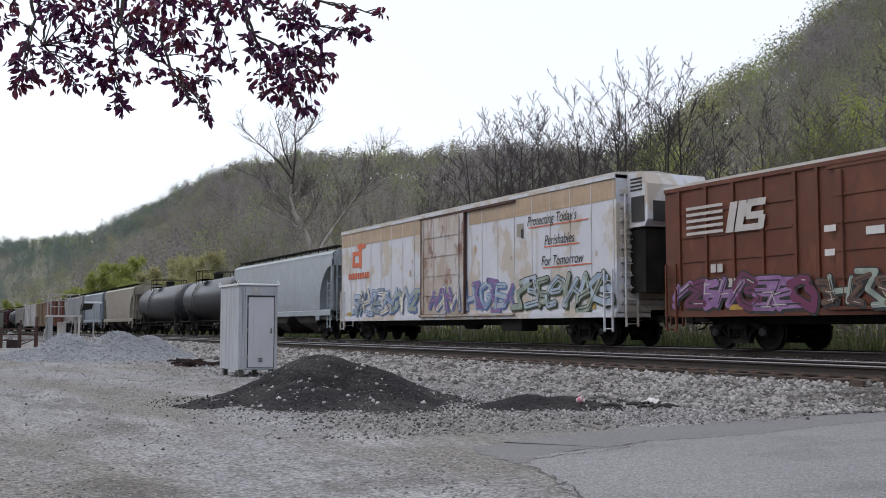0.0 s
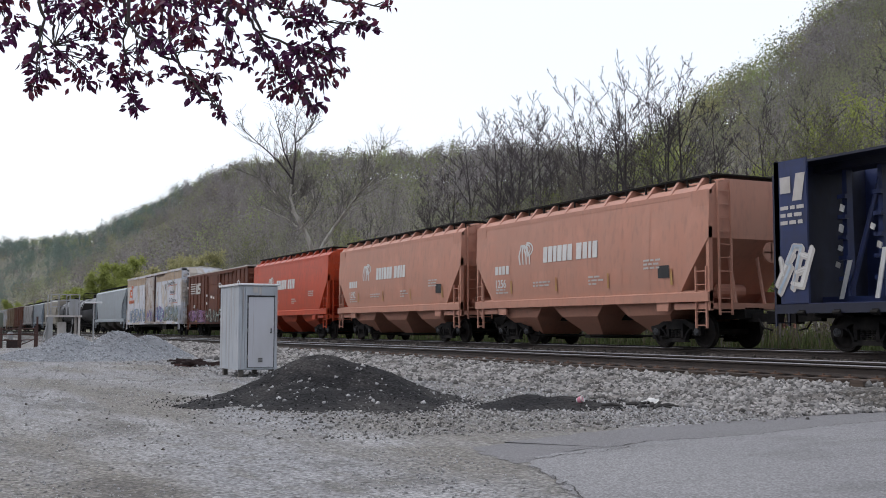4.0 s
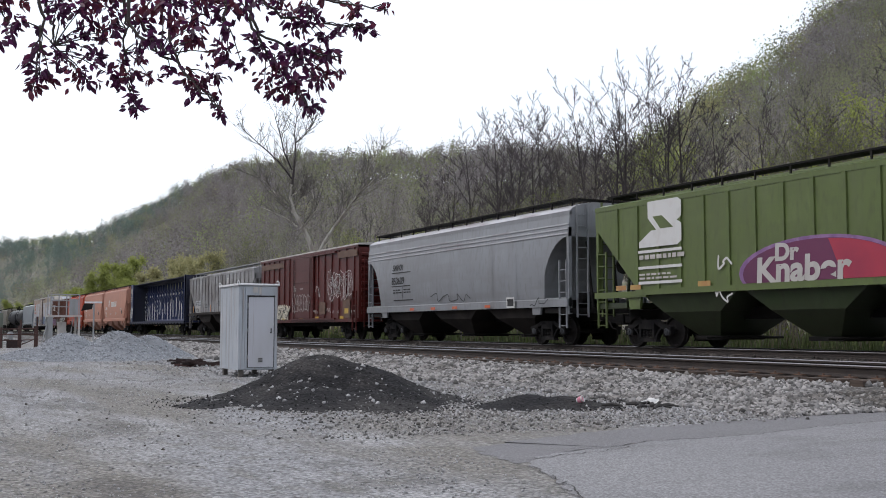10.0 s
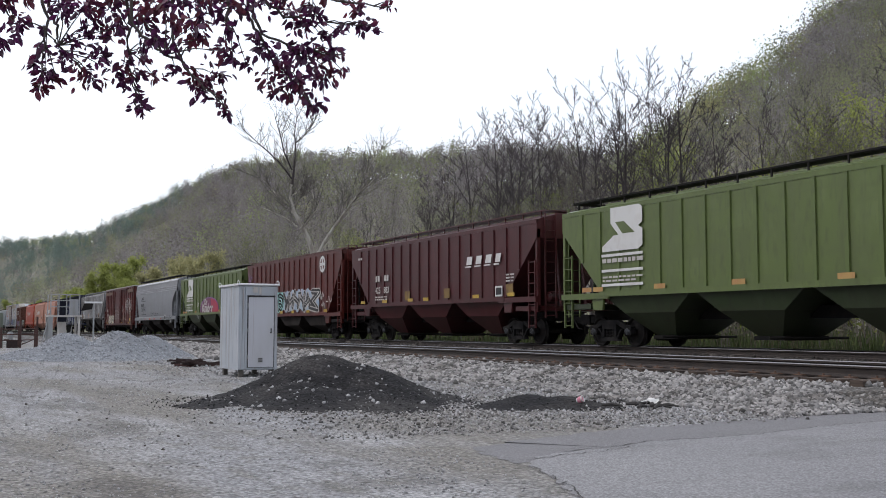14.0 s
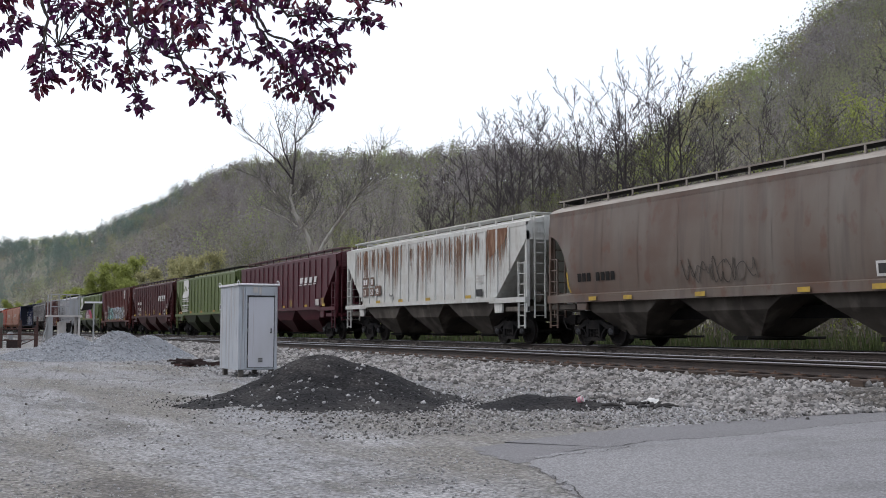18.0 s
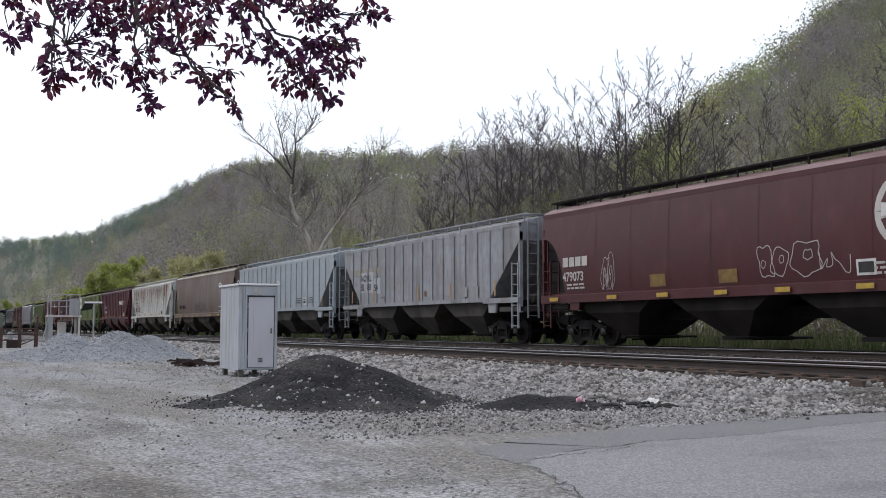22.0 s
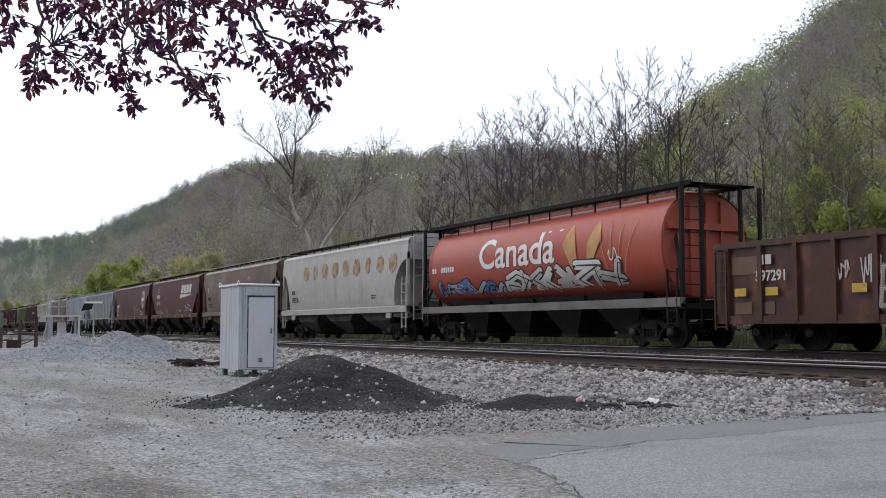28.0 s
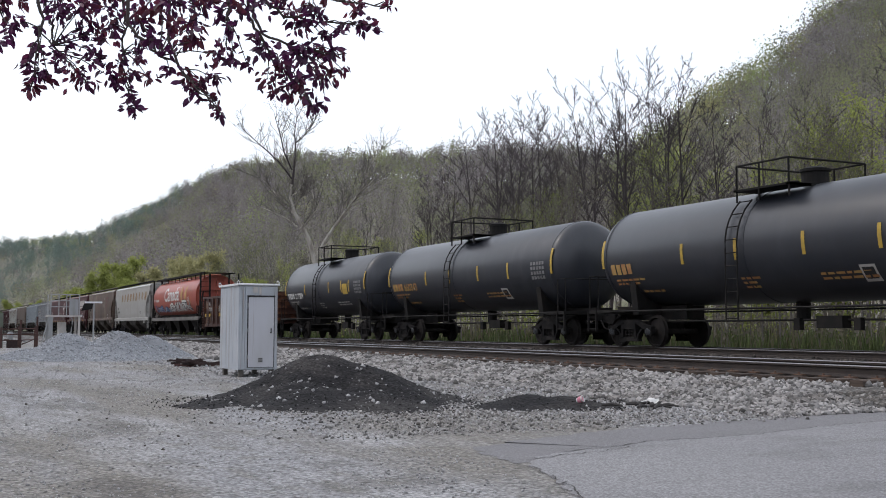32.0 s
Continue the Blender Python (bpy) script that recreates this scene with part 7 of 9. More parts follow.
for k in range(9):
    u, w = -4.4 + 1.42 * k, rnd.uniform(0.3, 0.52)
    blooms.append([(u + w * math.cos(a) * rnd.uniform(0.75, 1.05), 3.42 + 0.42 * math.copysign(abs(math.sin(a)) ** 0.7, math.sin(a)) * rnd.uniform(0.7, 1.1)) for a in np.linspace(0, 6.1, 22)])
mark(car, "rust_bloom", blooms, M["rust_faint"], hw, 0.016, "thin brown rust blooms")
mark(car, "lettering_bar", bars(-6.6, 2.35, 0.22, [0.2] * 2, 0.06) + small_print(4.6, 2.0, 2, 0.5, 55), M["black"], hw, 0.016)
letters(car, "398730", -6.65, 1.93, 0.36, M["black"], hw, 0.016)

# red cylindrical grain hopper
car, hw = cylinder_hopper(-347.95, 16.5, 18.0, "sun-faded red cylindrical grain hopper with white lettering and graffiti", M["grain_red"], M["steel_dark"])
letters(car, "Canada", -3.3, 2.72, 1.5, M["white"], hw, 0.02, 1.16, bold=0.022)
mark(car, "emblem", [rect(1.3, 1.5, 3.72, 3.95), rect(2.0, 2.2, 3.72, 3.95)] + [disc(1.75, 3.83, 0.13, 6)], M["white"], hw, 0.02, "small flag emblem")
for u, v, s, lean in ((2.75, 2.35, 1.6, -0.42), (3.35, 2.35, 1.6, 0.42)):
    mark(car, "emblem", [[(u + 0.45 - 0.12 + lean * 0.2, v), (u + 0.45 + lean - 0.38, v + s * 0.55), (u + 0.45 + lean, v + s), (u + 0.45 + lean + 0.36, v + s * 0.6), (u + 0.45 + 0.12, v)]], M["gold"], hw, 0.03, "gold wheat ear")
for k, (u, lean) in enumerate(((4.9, -0.5), (5.15, -0.15), (5.4, 0.2), (5.65, 0.6))):
    mark(car, "emblem", stroke([(u, 2.2), (u + lean * 0.5, 2.9), (u + lean, 3.7)], 0.035), M["gold"], hw, 0.03)
mark(car, "lettering_bar", bars(-7.2, 2.72, 0.2, [0.16] * 2, 0.05) + bars(-6.4, 2.72, 0.2, [0.14] * 6, 0.05), M["white"], hw, 0.02)
graffiti(car, -6.9, -1.4, 1.42, 2.35, 3, [M["blue"], M["pale_blue"]], M["black"], hw, 101, 0.02, 0.40, None)
graffiti(car, -1.3, 5.3, 1.44, 2.75, 3, [M["white"], M["dull_white"]], M["black"], hw, 102, 0.02, 0.46)
scribble(car, 4.9, 2.6, 0.7, 0.4, M["white"], hw, 103, 0.06, 0.04, 7)

# rusty gondola
car, hw = gondola(-365.9, 16.43, 17.9, "rusty brown empty gondola with peeling graffiti", M["gon_brown"])
LIFT = 0.075
graffiti(car, -2.8, 1.0, 0.75, 2.05, 5, [M["crest"], M["sage"], M["tan_patch"]], M["gon_brown"], hw, 111, LIFT + 0.05, 0.30)
mark(car, "lettering_bar", bars(-6.6, 2.12, 0.24, [0.2, 0.2], 0.06), M["dull_white"], hw, LIFT)
letters(car, "597291", -6.7, 1.72, 0.36, M["dull_white"], hw, LIFT)
tape(car, hw, [-7.4, -6.3, -3.6, 2.4, 5.9, 7.0], 1.35, 0.42, 0.2, M["yellow"], LIFT + 0.05)
for k, u in enumerate((-4.3, -3.4, 2.1, 4.4, 5.7, 7.0)):
    scribble(car, u, 1.55, 0.55, 0.65, M["dull_white"], hw, 112 + k, 0.02, 0.032, 18)
mark(car, "placard", [rect(4.6, 5.1, 0.95, 1.25)], M["dull_white"], hw, LIFT)
mark(car, "overpaint_band", [rect(-7.5, -6.9, 0.9, 1.2), rect(-6.6, -6.1, 0.9, 1.2), rect(-7.6, -6.5, 1.9, 2.35)], M["patch"], hw, 0.02)

# black tank cars
for front, length, pitch, number, yellow_number, label in ((-383.86, 12.6, 14.6, "217309", False, "black tank car with yellow square placard"), (-398.3, 14.4, 16.2, "660343", True, "long black tank car with yellow lettering"), (-414.6, 14.4, 16.2, "", True, "black tank car with yellow tape strips")):
    car, hw = tank_car(front, length, pitch, label, M["tank_black"], dome=0.0)
    half = length / 2
    ink = M["gold"] if yellow_number else M["white"]
    for u in (-half + 0.45, half - 0.62):
        mark(car, "reflective_tape", [rect(u, u + 0.12, 2.35 + 0.14 * k, 2.5 + 0.14 * k) for k in range(6)], M["yellow"], hw, 0.012, "tall yellow tape strip")
    for u in (-half * 0.42, -0.9 if yellow_number else 0.95, 1.45 if yellow_number else 2.7, 3.7):
        if abs(u) < half - 1.5:
            mark(car, "reflective_tape", [rect(u, u + 0.11, 2.30 + 0.14 * k, 2.44 + 0.14 * k) for k in range(4)], M["yellow"], hw, 0.012, "yellow tape strip")
    mark(car, "lettering_bar", bars(-half + 0.9, 2.14, 0.30, [0.2] * 4, 0.06), ink, hw, 0.014)
    if number:
        letters(car, number, -half + 2.05, 2.13, 0.42, ink, hw, 0.014)
    mark(car, "small_print", small_print(-half + 1.0, 1.95, 2, 1.2, 60) + small_print(-half + 2.0, 1.6, 1, 1.2, 61) + small_print(-0.9, 1.8, 3, 0.6, 62) + small_print(1.8, 1.8, 2, 1.8, 63), M["dull_white"] if not yellow_number else M["gold"], hw, 0.014)
    mark(car, "data_panel", [rect(half - 1.85 + 0.18 * i, half - 1.72 + 0.18 * i, 2.2 + 0.16 * j, 2.31 + 0.16 * j) for i in range(5) for j in range(4)], M["tank_print"], hw, 0.014, "grid of pale print")
    if not yellow_number:
        mark(car, "placard", [rect(2.9, 3.55, 2.2, 2.45), rect(2.9, 3.55, 2.45, 2.7)], M["yellow"], hw, 0.014, "yellow placard")
    else:
        mark(car, "placard", [rect(3.0, 3.45, 1.6, 1.98)], M["dull_white"], hw, 0.014)
        mark(car, "placard", [rect(3.06, 3.39, 1.66, 1.92)], M["black"], hw, 0.018)
# ---- things beside the line ----
M["clod"] = mat("dark_earth_clods", (0.075, 0.066, 0.06), [((0.13, 0.12, 0.11), 0.6, (20, 20, 20), 0.45, 0.7, 3)], 0.95, island=0.4)
M["leg_block"] = mat("dark_stained_block", (0.11, 0.10, 0.09), [((0.06, 0.052, 0.046), 0.6, (6, 6, 6), 0.45, 0.7, 5)], 0.9)


def relay_cabinet():
    c = thing("relay_cabinet", pose(-23.81, 6.70, 0), "pale grey sheet-metal relay cabinet on short block legs", "cabinet")
    z0, z1, lx, wy = 0.16, 2.07, 1.57, 0.91
    part("body", Geo().box(-lx, 0, 0, wy, z0, z1, 0.015), M["box_paint"], c)
    part("roof", Geo().box(-lx - 0.04, 0.05, -0.04, wy + 0.04, z1, z1 + 0.045, 0.012), M["white_metal"], c, "white cap sheet")
    # pressed ribs on the side and front
    for k in range(5):
        part("pressed_rib", Geo().prism_xz([(-lx + 0.13 + 0.31 * k, z0 + 0.03), (-lx + 0.19 + 0.31 * k, z0 + 0.03), (-lx + 0.19 + 0.31 * k, z1 - 0.03), (-lx + 0.13 + 0.31 * k, z1 - 0.03)], -0.004, 0.002), M["box_paint"], c)
    for y in (0.05, 0.11, 0.17, 0.86):
        part("pressed_rib", Geo().box(-0.002, 0.018, y - 0.018, y + 0.018, z0 + 0.03, z1 - 0.03), M["box_paint"], c)
    door = part("door", Geo().box(0.0, 0.035, 0.225, 0.815, z0 + 0.06, z1 - 0.26, 0.0), M["box_door"], c, "pale enamelled door")
    part("door_gap", Geo().box(-0.002, 0.012, 0.205, 0.835, z0 + 0.05, z1 - 0.235), M["black"], c)
    part("drip_edge", Geo().box(0.0, 0.06, 0.20, 0.84, z1 - 0.25, z1 - 0.225), M["black"], c)
    part("handle", Geo().box(0.035, 0.06, 0.742, 0.76, 1.02, 1.10, 0.006).lathe([(0.005, 0.035), (0.018, 0.035), (0.018, 0.05), (0.005, 0.05)], 10, "x", (0, 0.75, 1.0)), M["steel_dark"], door)
    vent = part("vent", Geo().box(0.035, 0.045, 0.45, 0.56, 0.33, 0.43), M["grey_metal"], door)
    for k in range(3):
        part("louvre", Geo().box(0.045, 0.055, 0.46, 0.55, 0.345 + 0.03 * k, 0.358 + 0.03 * k), M["black"], vent)
    for z in (0.45, 1.05, 1.62):
        part("hinge", Geo().lathe([(0.014, z - 0.05), (0.014, z + 0.05)], 8, "z", (0.03, 0.215, 0)), M["grey_metal"], c)
    for x, y in ((0.02, -0.02), (0.02, wy + 0.0), (-lx, -0.02), (-lx, wy)):
        part("lifting_eye", Geo().tube([(x, y - 0.026, z1 + 0.03), (x, y - 0.026, z1 + 0.085), (x, y, z1 + 0.11), (x, y + 0.026, z1 + 0.085), (x, y + 0.026, z1 + 0.03)], 0.011, 6), M["white_metal"], c)
    for x, y in ((-0.12, 0.1), (-0.12, wy - 0.1), (-lx + 0.12, 0.1), (-lx + 0.12, wy - 0.1)):
        part("leg", Geo().box(x - 0.05, x + 0.05, y - 0.05, y + 0.05, -0.05, z0, 0.008), M["leg_block"], c, "concrete block leg")
    part("label_plate", Geo().box(-0.002, 0.02, 0.33, 0.44, z1 - 0.16, z1 - 0.03).box(0.0, 0.02, 0.47, 0.52, z1 - 0.2, z1 - 0.03), M["dull_white"], c)


relay_cabinet()


def mound(name, peaks, x0, x1, y0, y1, step, material, label, rough, seed):
    """A heap: the highest of several sagging cones, with lumps."""
    nx, ny = int((x1 - x0) / step), int((y1 - y0) / step)

    def height(x, y):
        h = -0.12
        for px, py, r, top in peaks:
            d = math.hypot(x - px, y - py) / r
            h = max(h, top * (1.0 / (1 + (d / 0.58) ** 2.2) * 1.27 - 0.30) if d < 1.6 else -0.12)
        n1 = noise.noise(Vector((x * 1.3, y * 1.3, seed)))
        n2 = noise.noise(Vector((x * 6, y * 6, seed)))
        return h + (rough * n1 + rough * 0.45 * n2) * min(1.0, max(0.0, h * 4 + 0.3))

    v = [(x0 + (x1 - x0) * i / nx, y0 + (y1 - y0) * j / ny, 0) for j in range(ny + 1) for i in range(nx + 1)]
    v = [(x, y, height(x, y)) for x, y, _ in v]
    f = [(j * (nx + 1) + i, j * (nx + 1) + i + 1, (j + 1) * (nx + 1) + i + 1, (j + 1) * (nx + 1) + i) for j in range(ny) for i in range(nx) if max(v[j * (nx + 1) + i][2], v[(j + 1) * (nx + 1) + i + 1][2]) > -0.1]
    me = bpy.data.meshes.new(name)
    me.from_pydata(v, [], f)
    me.polygons.foreach_set("use_smooth", [True] * len(f))
    me.materials.append(material)
    return tagged(new(name, me), label, "heap"), height


cinder_heap, cinder_height = mound("cinder_mound", [(-16.0, 5.82, 1.9, 0.70), (-15.65, 6.3, 1.75, 0.57), (-15.3, 6.65, 1.35, 0.30), (-14.75, 6.9, 0.8, 0.10), (-15.1, 5.15, 1.35, 0.32), (-14.5, 5.3, 1.4, 0.26), (-14.3, 5.85, 1.3, 0.20), (-16.0, 5.1, 1.2, 0.24), (-15.35, 4.75, 1.2, 0.20)], -19.4, -12.2, 3.0, 9.2, 0.05, M["cinder"], "heap of black coal cinders flecked with pale stones", 0.038, 2.0)
small_heap, small_height = mound("cinder_patch", [(-13.2, 7.95, 0.85, 0.17), (-13.15, 8.5, 0.75, 0.14), (-13.1, 7.5, 0.6, 0.08)], -14.6, -11.8, 6.6, 9.6, 0.05, M["cinder"], "low spill of black cinders on the gravel", 0.022, 5.0)
stone_heap, stone_height = mound("gravel_mound", [(-39.6, 5.05, 2.1, 0.95), (-39.0, 6.7, 2.3, 1.02), (-40.5, 8.1, 1.8, 0.84), (-41.5, 4.0, 1.6, 0.35)], -46.5, -33.0, 1.5, 11.5, 0.09, M["blue_stone"], "heap of blue-grey crushed stone", 0.06, 9.0)


# loose stones as joined stuff
def stones(name, places, sizes, material, label, seed):
    rng = np.random.default_rng(seed)
    n = len(places)
    base = np.array([(-1, -1, -1), (1, -1, -1), (1, 1, -1), (-1, 1, -1), (-1, -1, 1), (1, -1, 1), (1, 1, 1), (-1, 1, 1)], dtype=np.float64) * 0.5
    v = np.repeat(base[None], n, 0) * rng.uniform(0.55, 1.25, (n, 8, 3)) * rng.uniform(0.6, 1.2, (n, 1, 3))
    q = rng.normal(size=(n, 4))
    q /= np.linalg.norm(q, axis=1, keepdims=True)
    w, x, y, z = q.T
    rot = np.stack([np.stack([1 - 2 * (y * y + z * z), 2 * (x * y - w * z), 2 * (x * z + w * y)], 1), np.stack([2 * (x * y + w * z), 1 - 2 * (x * x + z * z), 2 * (y * z - w * x)], 1),
                    np.stack([2 * (x * z - w * y), 2 * (y * z + w * x), 1 - 2 * (x * x + y * y)], 1)], 1)
    v = np.einsum("nij,nkj->nki", rot, v * sizes[:, None, None]) + places[:, None, :]
    quads = np.array([(0, 3, 2, 1), (4, 5, 6, 7), (0, 1, 5, 4), (1, 2, 6, 5), (2, 3, 7, 6), (3, 0, 4, 7)])
    f = (quads[None] + 8 * np.arange(n)[:, None, None]).reshape(-1, 4)
    return tagged(new(name, quads_mesh(name, v.reshape(-1, 3), f, [material])), label, "stones", kind="stuff")


def bed_height(y):
    return np.interp(y, [9.0, 10.35, 10.9, 11.5, 12.0, 12.3, 14.8, 15.5, 16.3, 17.5, 18.4, 22.4, 24.2], [0.0, 0.0, 0.11, 0.20, 0.265, 0.30, 0.315, 0.25, 0.16, 0.16, 0.33, 0.33, 0.0])


def strew():
    rng = np.random.default_rng(4)
    # ballast shoulder and cess, thinning up the line
    n = 74000
    x = -8.5 * np.exp(rng.random(n) * math.log(95 / 8.5))
    y = np.where(rng.random(n) < 0.76, 12.6 - 2.75 * rng.random(n) ** 0.85 + rng.normal(size=n) * 0.12, rng.uniform(12.6, 19.6, n))
    far = np.clip(-x / 14, 1, 4.5)
    sizes = (0.034 + 0.05 * rng.random(n) ** 1.6) * far ** 0.75
    z = bed_height(y) * np.where(y < 12.1, np.clip((-10.25 - x) / 1.05, 0.0, 1.0), 1.0) + sizes * 0.15
    keep = (np.abs(np.abs(y - NEAR_TRACK) - GAUGE) > 0.12) & ((np.abs(y - NEAR_TRACK) > 1.36) | (rng.random(n) < 0.25))
    keep &= ~((x > -10.22 + 0.1 * rng.random(n)) & (y < 12.0))
    oily = y > 12.45
    stones("ballast_stones", np.stack([x, y, z], 1)[keep & ~oily], sizes[keep & ~oily], M["stone"], "loose grey limestone ballast stones", 5)
    stones("track_stones", np.stack([x, y, z], 1)[keep & oily], sizes[keep & oily], M["oily_stone"], "oil-darkened ballast between the rails", 15)
    # gravel of the yard between the road edge and the bed
    n = 34000
    r = 6.5 * np.exp(rng.random(n) * math.log(60 / 6.5))
    a = np.radians(rng.uniform(2.0, 52.0, n))
    x, y = -r * np.cos(a), r * np.sin(a)
    patch = np.array([noise.noise(Vector((p * 0.45, q * 0.8, 1.0))) for p, q in zip(x, y)])
    coarse = np.clip((y - 5.2) / 3.0, 0, 1) * np.clip((-x - 9.5) / 1.5, 0, 1)
    keep = (y < 10.1) & ((x < -9.95) | ((y < 4.3) & (x < -6.0) & (y < -0.42 * x + 1.2))) & (rng.random(n) < 0.28 + 0.5 * coarse + 0.7 * np.clip(patch, -0.3, 0.6))
    sizes = rng.uniform(0.008, 0.022, n) * np.clip(r / 12, 0.8, 3.5) ** 0.75 * (1 + 0.9 * coarse)
    z = np.array([terrain(p, q) for p, q in zip(x, y)]) + sizes * 0.2
    stones("yard_gravel_stones", np.stack([x, y, z], 1)[keep], sizes[keep], M["pebble"], "loose grey gravel on the yard", 6)
    # coarser stones round the cinder heap and along the road edge
    n = 15000
    x, y = rng.uniform(-17.5, -9.75, n), rng.uniform(3.2, 10.0, n)
    heap = np.array([max(cinder_height(p, q), small_height(p, q)) for p, q in zip(x, y)])
    thin = np.clip((y - 3.4) / 2.2, 0.05, 1.0) * np.clip((-x - 9.7) / 0.5, 0.1, 1.0)
    keep = (heap < 0.03) & (rng.random(n) < thin)
    z = np.array([terrain(p, q) for p, q in zip(x, y)]) + 0.004
    stones("coarse_gravel_stones", np.stack([x, y, z], 1)[keep], (0.010 + 0.026 * rng.random(n) ** 1.7)[keep], M["stone"], "coarse grey gravel round the cinder heap", 12)
    # stones on the heaps
    n = 26000
    x, y = rng.uniform(-46, -34, n), rng.uniform(2, 11, n)
    z = np.array([stone_height(p, q) for p, q in zip(x, y)])
    stones("heap_stones", np.stack([x, y, z], 1)[z > 0.0], rng.uniform(0.02, 0.055, n)[z > 0.0], M["blue_stone"], "crushed stones on the gravel heap", 7)
    n = 900
    x, y = rng.uniform(-18.5, -12.6, n), rng.uniform(3.5, 9, n)
    z = np.array([cinder_height(p, q) for p, q in zip(x, y)])
    stones("pale_stones", np.stack([x, y, z], 1)[z > 0.02], (0.010 + 0.050 * rng.random(n) ** 4)[z > 0.02], M["pebble"], "pale stones caught in the cinder heap", 8)
    n = 9000
    x, y = rng.uniform(-19.2, -11.9, n), rng.uniform(3.0, 9.6, n)
    z = np.array([max(cinder_height(p, q), small_height(p, q)) for p, q in zip(x, y)])
    keep = z > -0.005 - 0.06 * rng.random(n) ** 3
    z = np.maximum(z, 0.004)
    stones("cinder_lumps", np.stack([x, y, z], 1)[keep], (0.006 + 0.019 * rng.random(n) ** 3)[keep], M["cinder"], "loose cinder lumps", 9)
    n = 420
    x, y = -14.2 + rng.normal(size=n) * 1.3, 5.0 + rng.normal(size=n) * 0.75
    clear = np.array([max(cinder_height(p, q), small_height(p, q)) < 0.01 for p, q in zip(x, y)]) & (x < -9.9)
    z = np.array([terrain(p, q) for p, q in zip(x, y)])
    stones("spilt_cinders", np.stack([x, y, z + 0.006], 1)[clear], (0.010 + 0.035 * rng.random(n) ** 3)[clear], M["clod"], "dark cinders and earth spilt before the heap", 14)
    n = 160
    r = 7.0 * np.exp(rng.random(n) * math.log(40 / 7.0))
    a = np.radians(rng.uniform(3.0, 40.0, n))
    x, y = -r * np.cos(a), r * np.sin(a)
    keep = (y < 9.5) & (x < -9.9)
    z = np.array([terrain(p, q) for p, q in zip(x, y)])
    stones("dark_clods", np.stack([x, y, z + 0.005], 1)[keep], rng.uniform(0.010, 0.032, n)[keep], M["clod"], "dark clods scattered on the gravel", 10)


strew()


def loading_stand():
    s = thing("loading_stand", pose(-63.2, 7.5, 0), "grey steel loading stand with railed deck", "platform")
    g = M["grey_metal"]
    y0, y1, x0, x1, deck = -0.45, 1.05, -0.7, 0.7, 1.72
    part("deck", Geo().box(x0 - 0.1, x1 + 0.1, y0 - 0.1, y1 + 0.15, deck, deck + 0.09), M["dull_white"], s, "pale deck plate")
    for x in (x0, x1):
        part("leg", Geo().box(x - 0.05, x + 0.05, y0 - 0.09, y0 + 0.12, -0.05, deck), g, s)
        part("leg", Geo().box(x - 0.05, x + 0.05, y1 - 0.06, y1 + 0.06, -0.05, deck), M["dull_white"], s)
    for y, x in ((y0, x0), (y0, x1), (y0 + 0.42, x1), (0.55, x0), (0.55, x1), (y1, x1)):
        part("rail_post", Geo().box(x - 0.028, x + 0.028, y - 0.028, y + 0.028, deck, 2.98), g, s)
    for z in (2.28, 2.62, 2.95):
        part("hand_rail", Geo().box(x1 - 0.025, x1 + 0.025, y0, 0.55 if z < 2.9 else y1, z - 0.025, z + 0.025), g, s)
    part("end_rail", Geo().box(x0, x1, 0.53, 0.57, 2.92, 2.97), g, s)
    part("side_panel", Geo().box(x1 - 0.04, x1 + 0.02, 0.58, 1.0, deck + 0.1, 2.7), g, s)
    part("control_box", Geo().box(-0.3, 0.35, 0.02, 0.42, 0.1, 1.45, 0.02), M["dull_white"], s, "pale control box")
    part("lever", Geo().tube([(0.65, 0.58, 0.3), (0.65, 0.72, 1.6)], 0.03), g, s)
    part("lever", Geo().tube([(0.65, 0.85, 0.2), (0.65, 0.62, 1.5)], 0.03), M["steel_dark"], s)
    part("gear", Geo().box(0.1, 0.5, 0.5, 0.72, 0.1, 1.3), M["steel_dark"], s)
    part("stair_stringer", Geo().tube([(0.8, y0 - 0.1, deck), (1.0, y0 - 0.5, 0.1)], 0.03), g, s)


def panel_post():
    s = thing("panel_post", pose(-60.3, 9.0, 0), "grey post carrying a tilted flat panel", "post")
    part("post", Geo().lathe([(0.045, -0.05), (0.045, 2.45)], 10, "z"), M["grey_metal"], s)
    part("top_bar", Geo().box(-0.05, 0.05, -0.48, 0.42, 2.44, 2.53), M["white_metal"], s, "white cross bar")
    part("panel", Geo().prism_yz([(-0.66, 2.02), (-0.10, 2.12), (-0.04, 2.42), (-0.5, 2.43)], -0.03, 0.03), M["steel_dark"], s, "dark tilted panel")
    part("base", Geo().box(-0.12, 0.12, -0.16, 0.22, 0.0, 0.42), M["dull_white"], s, "pale base housing")


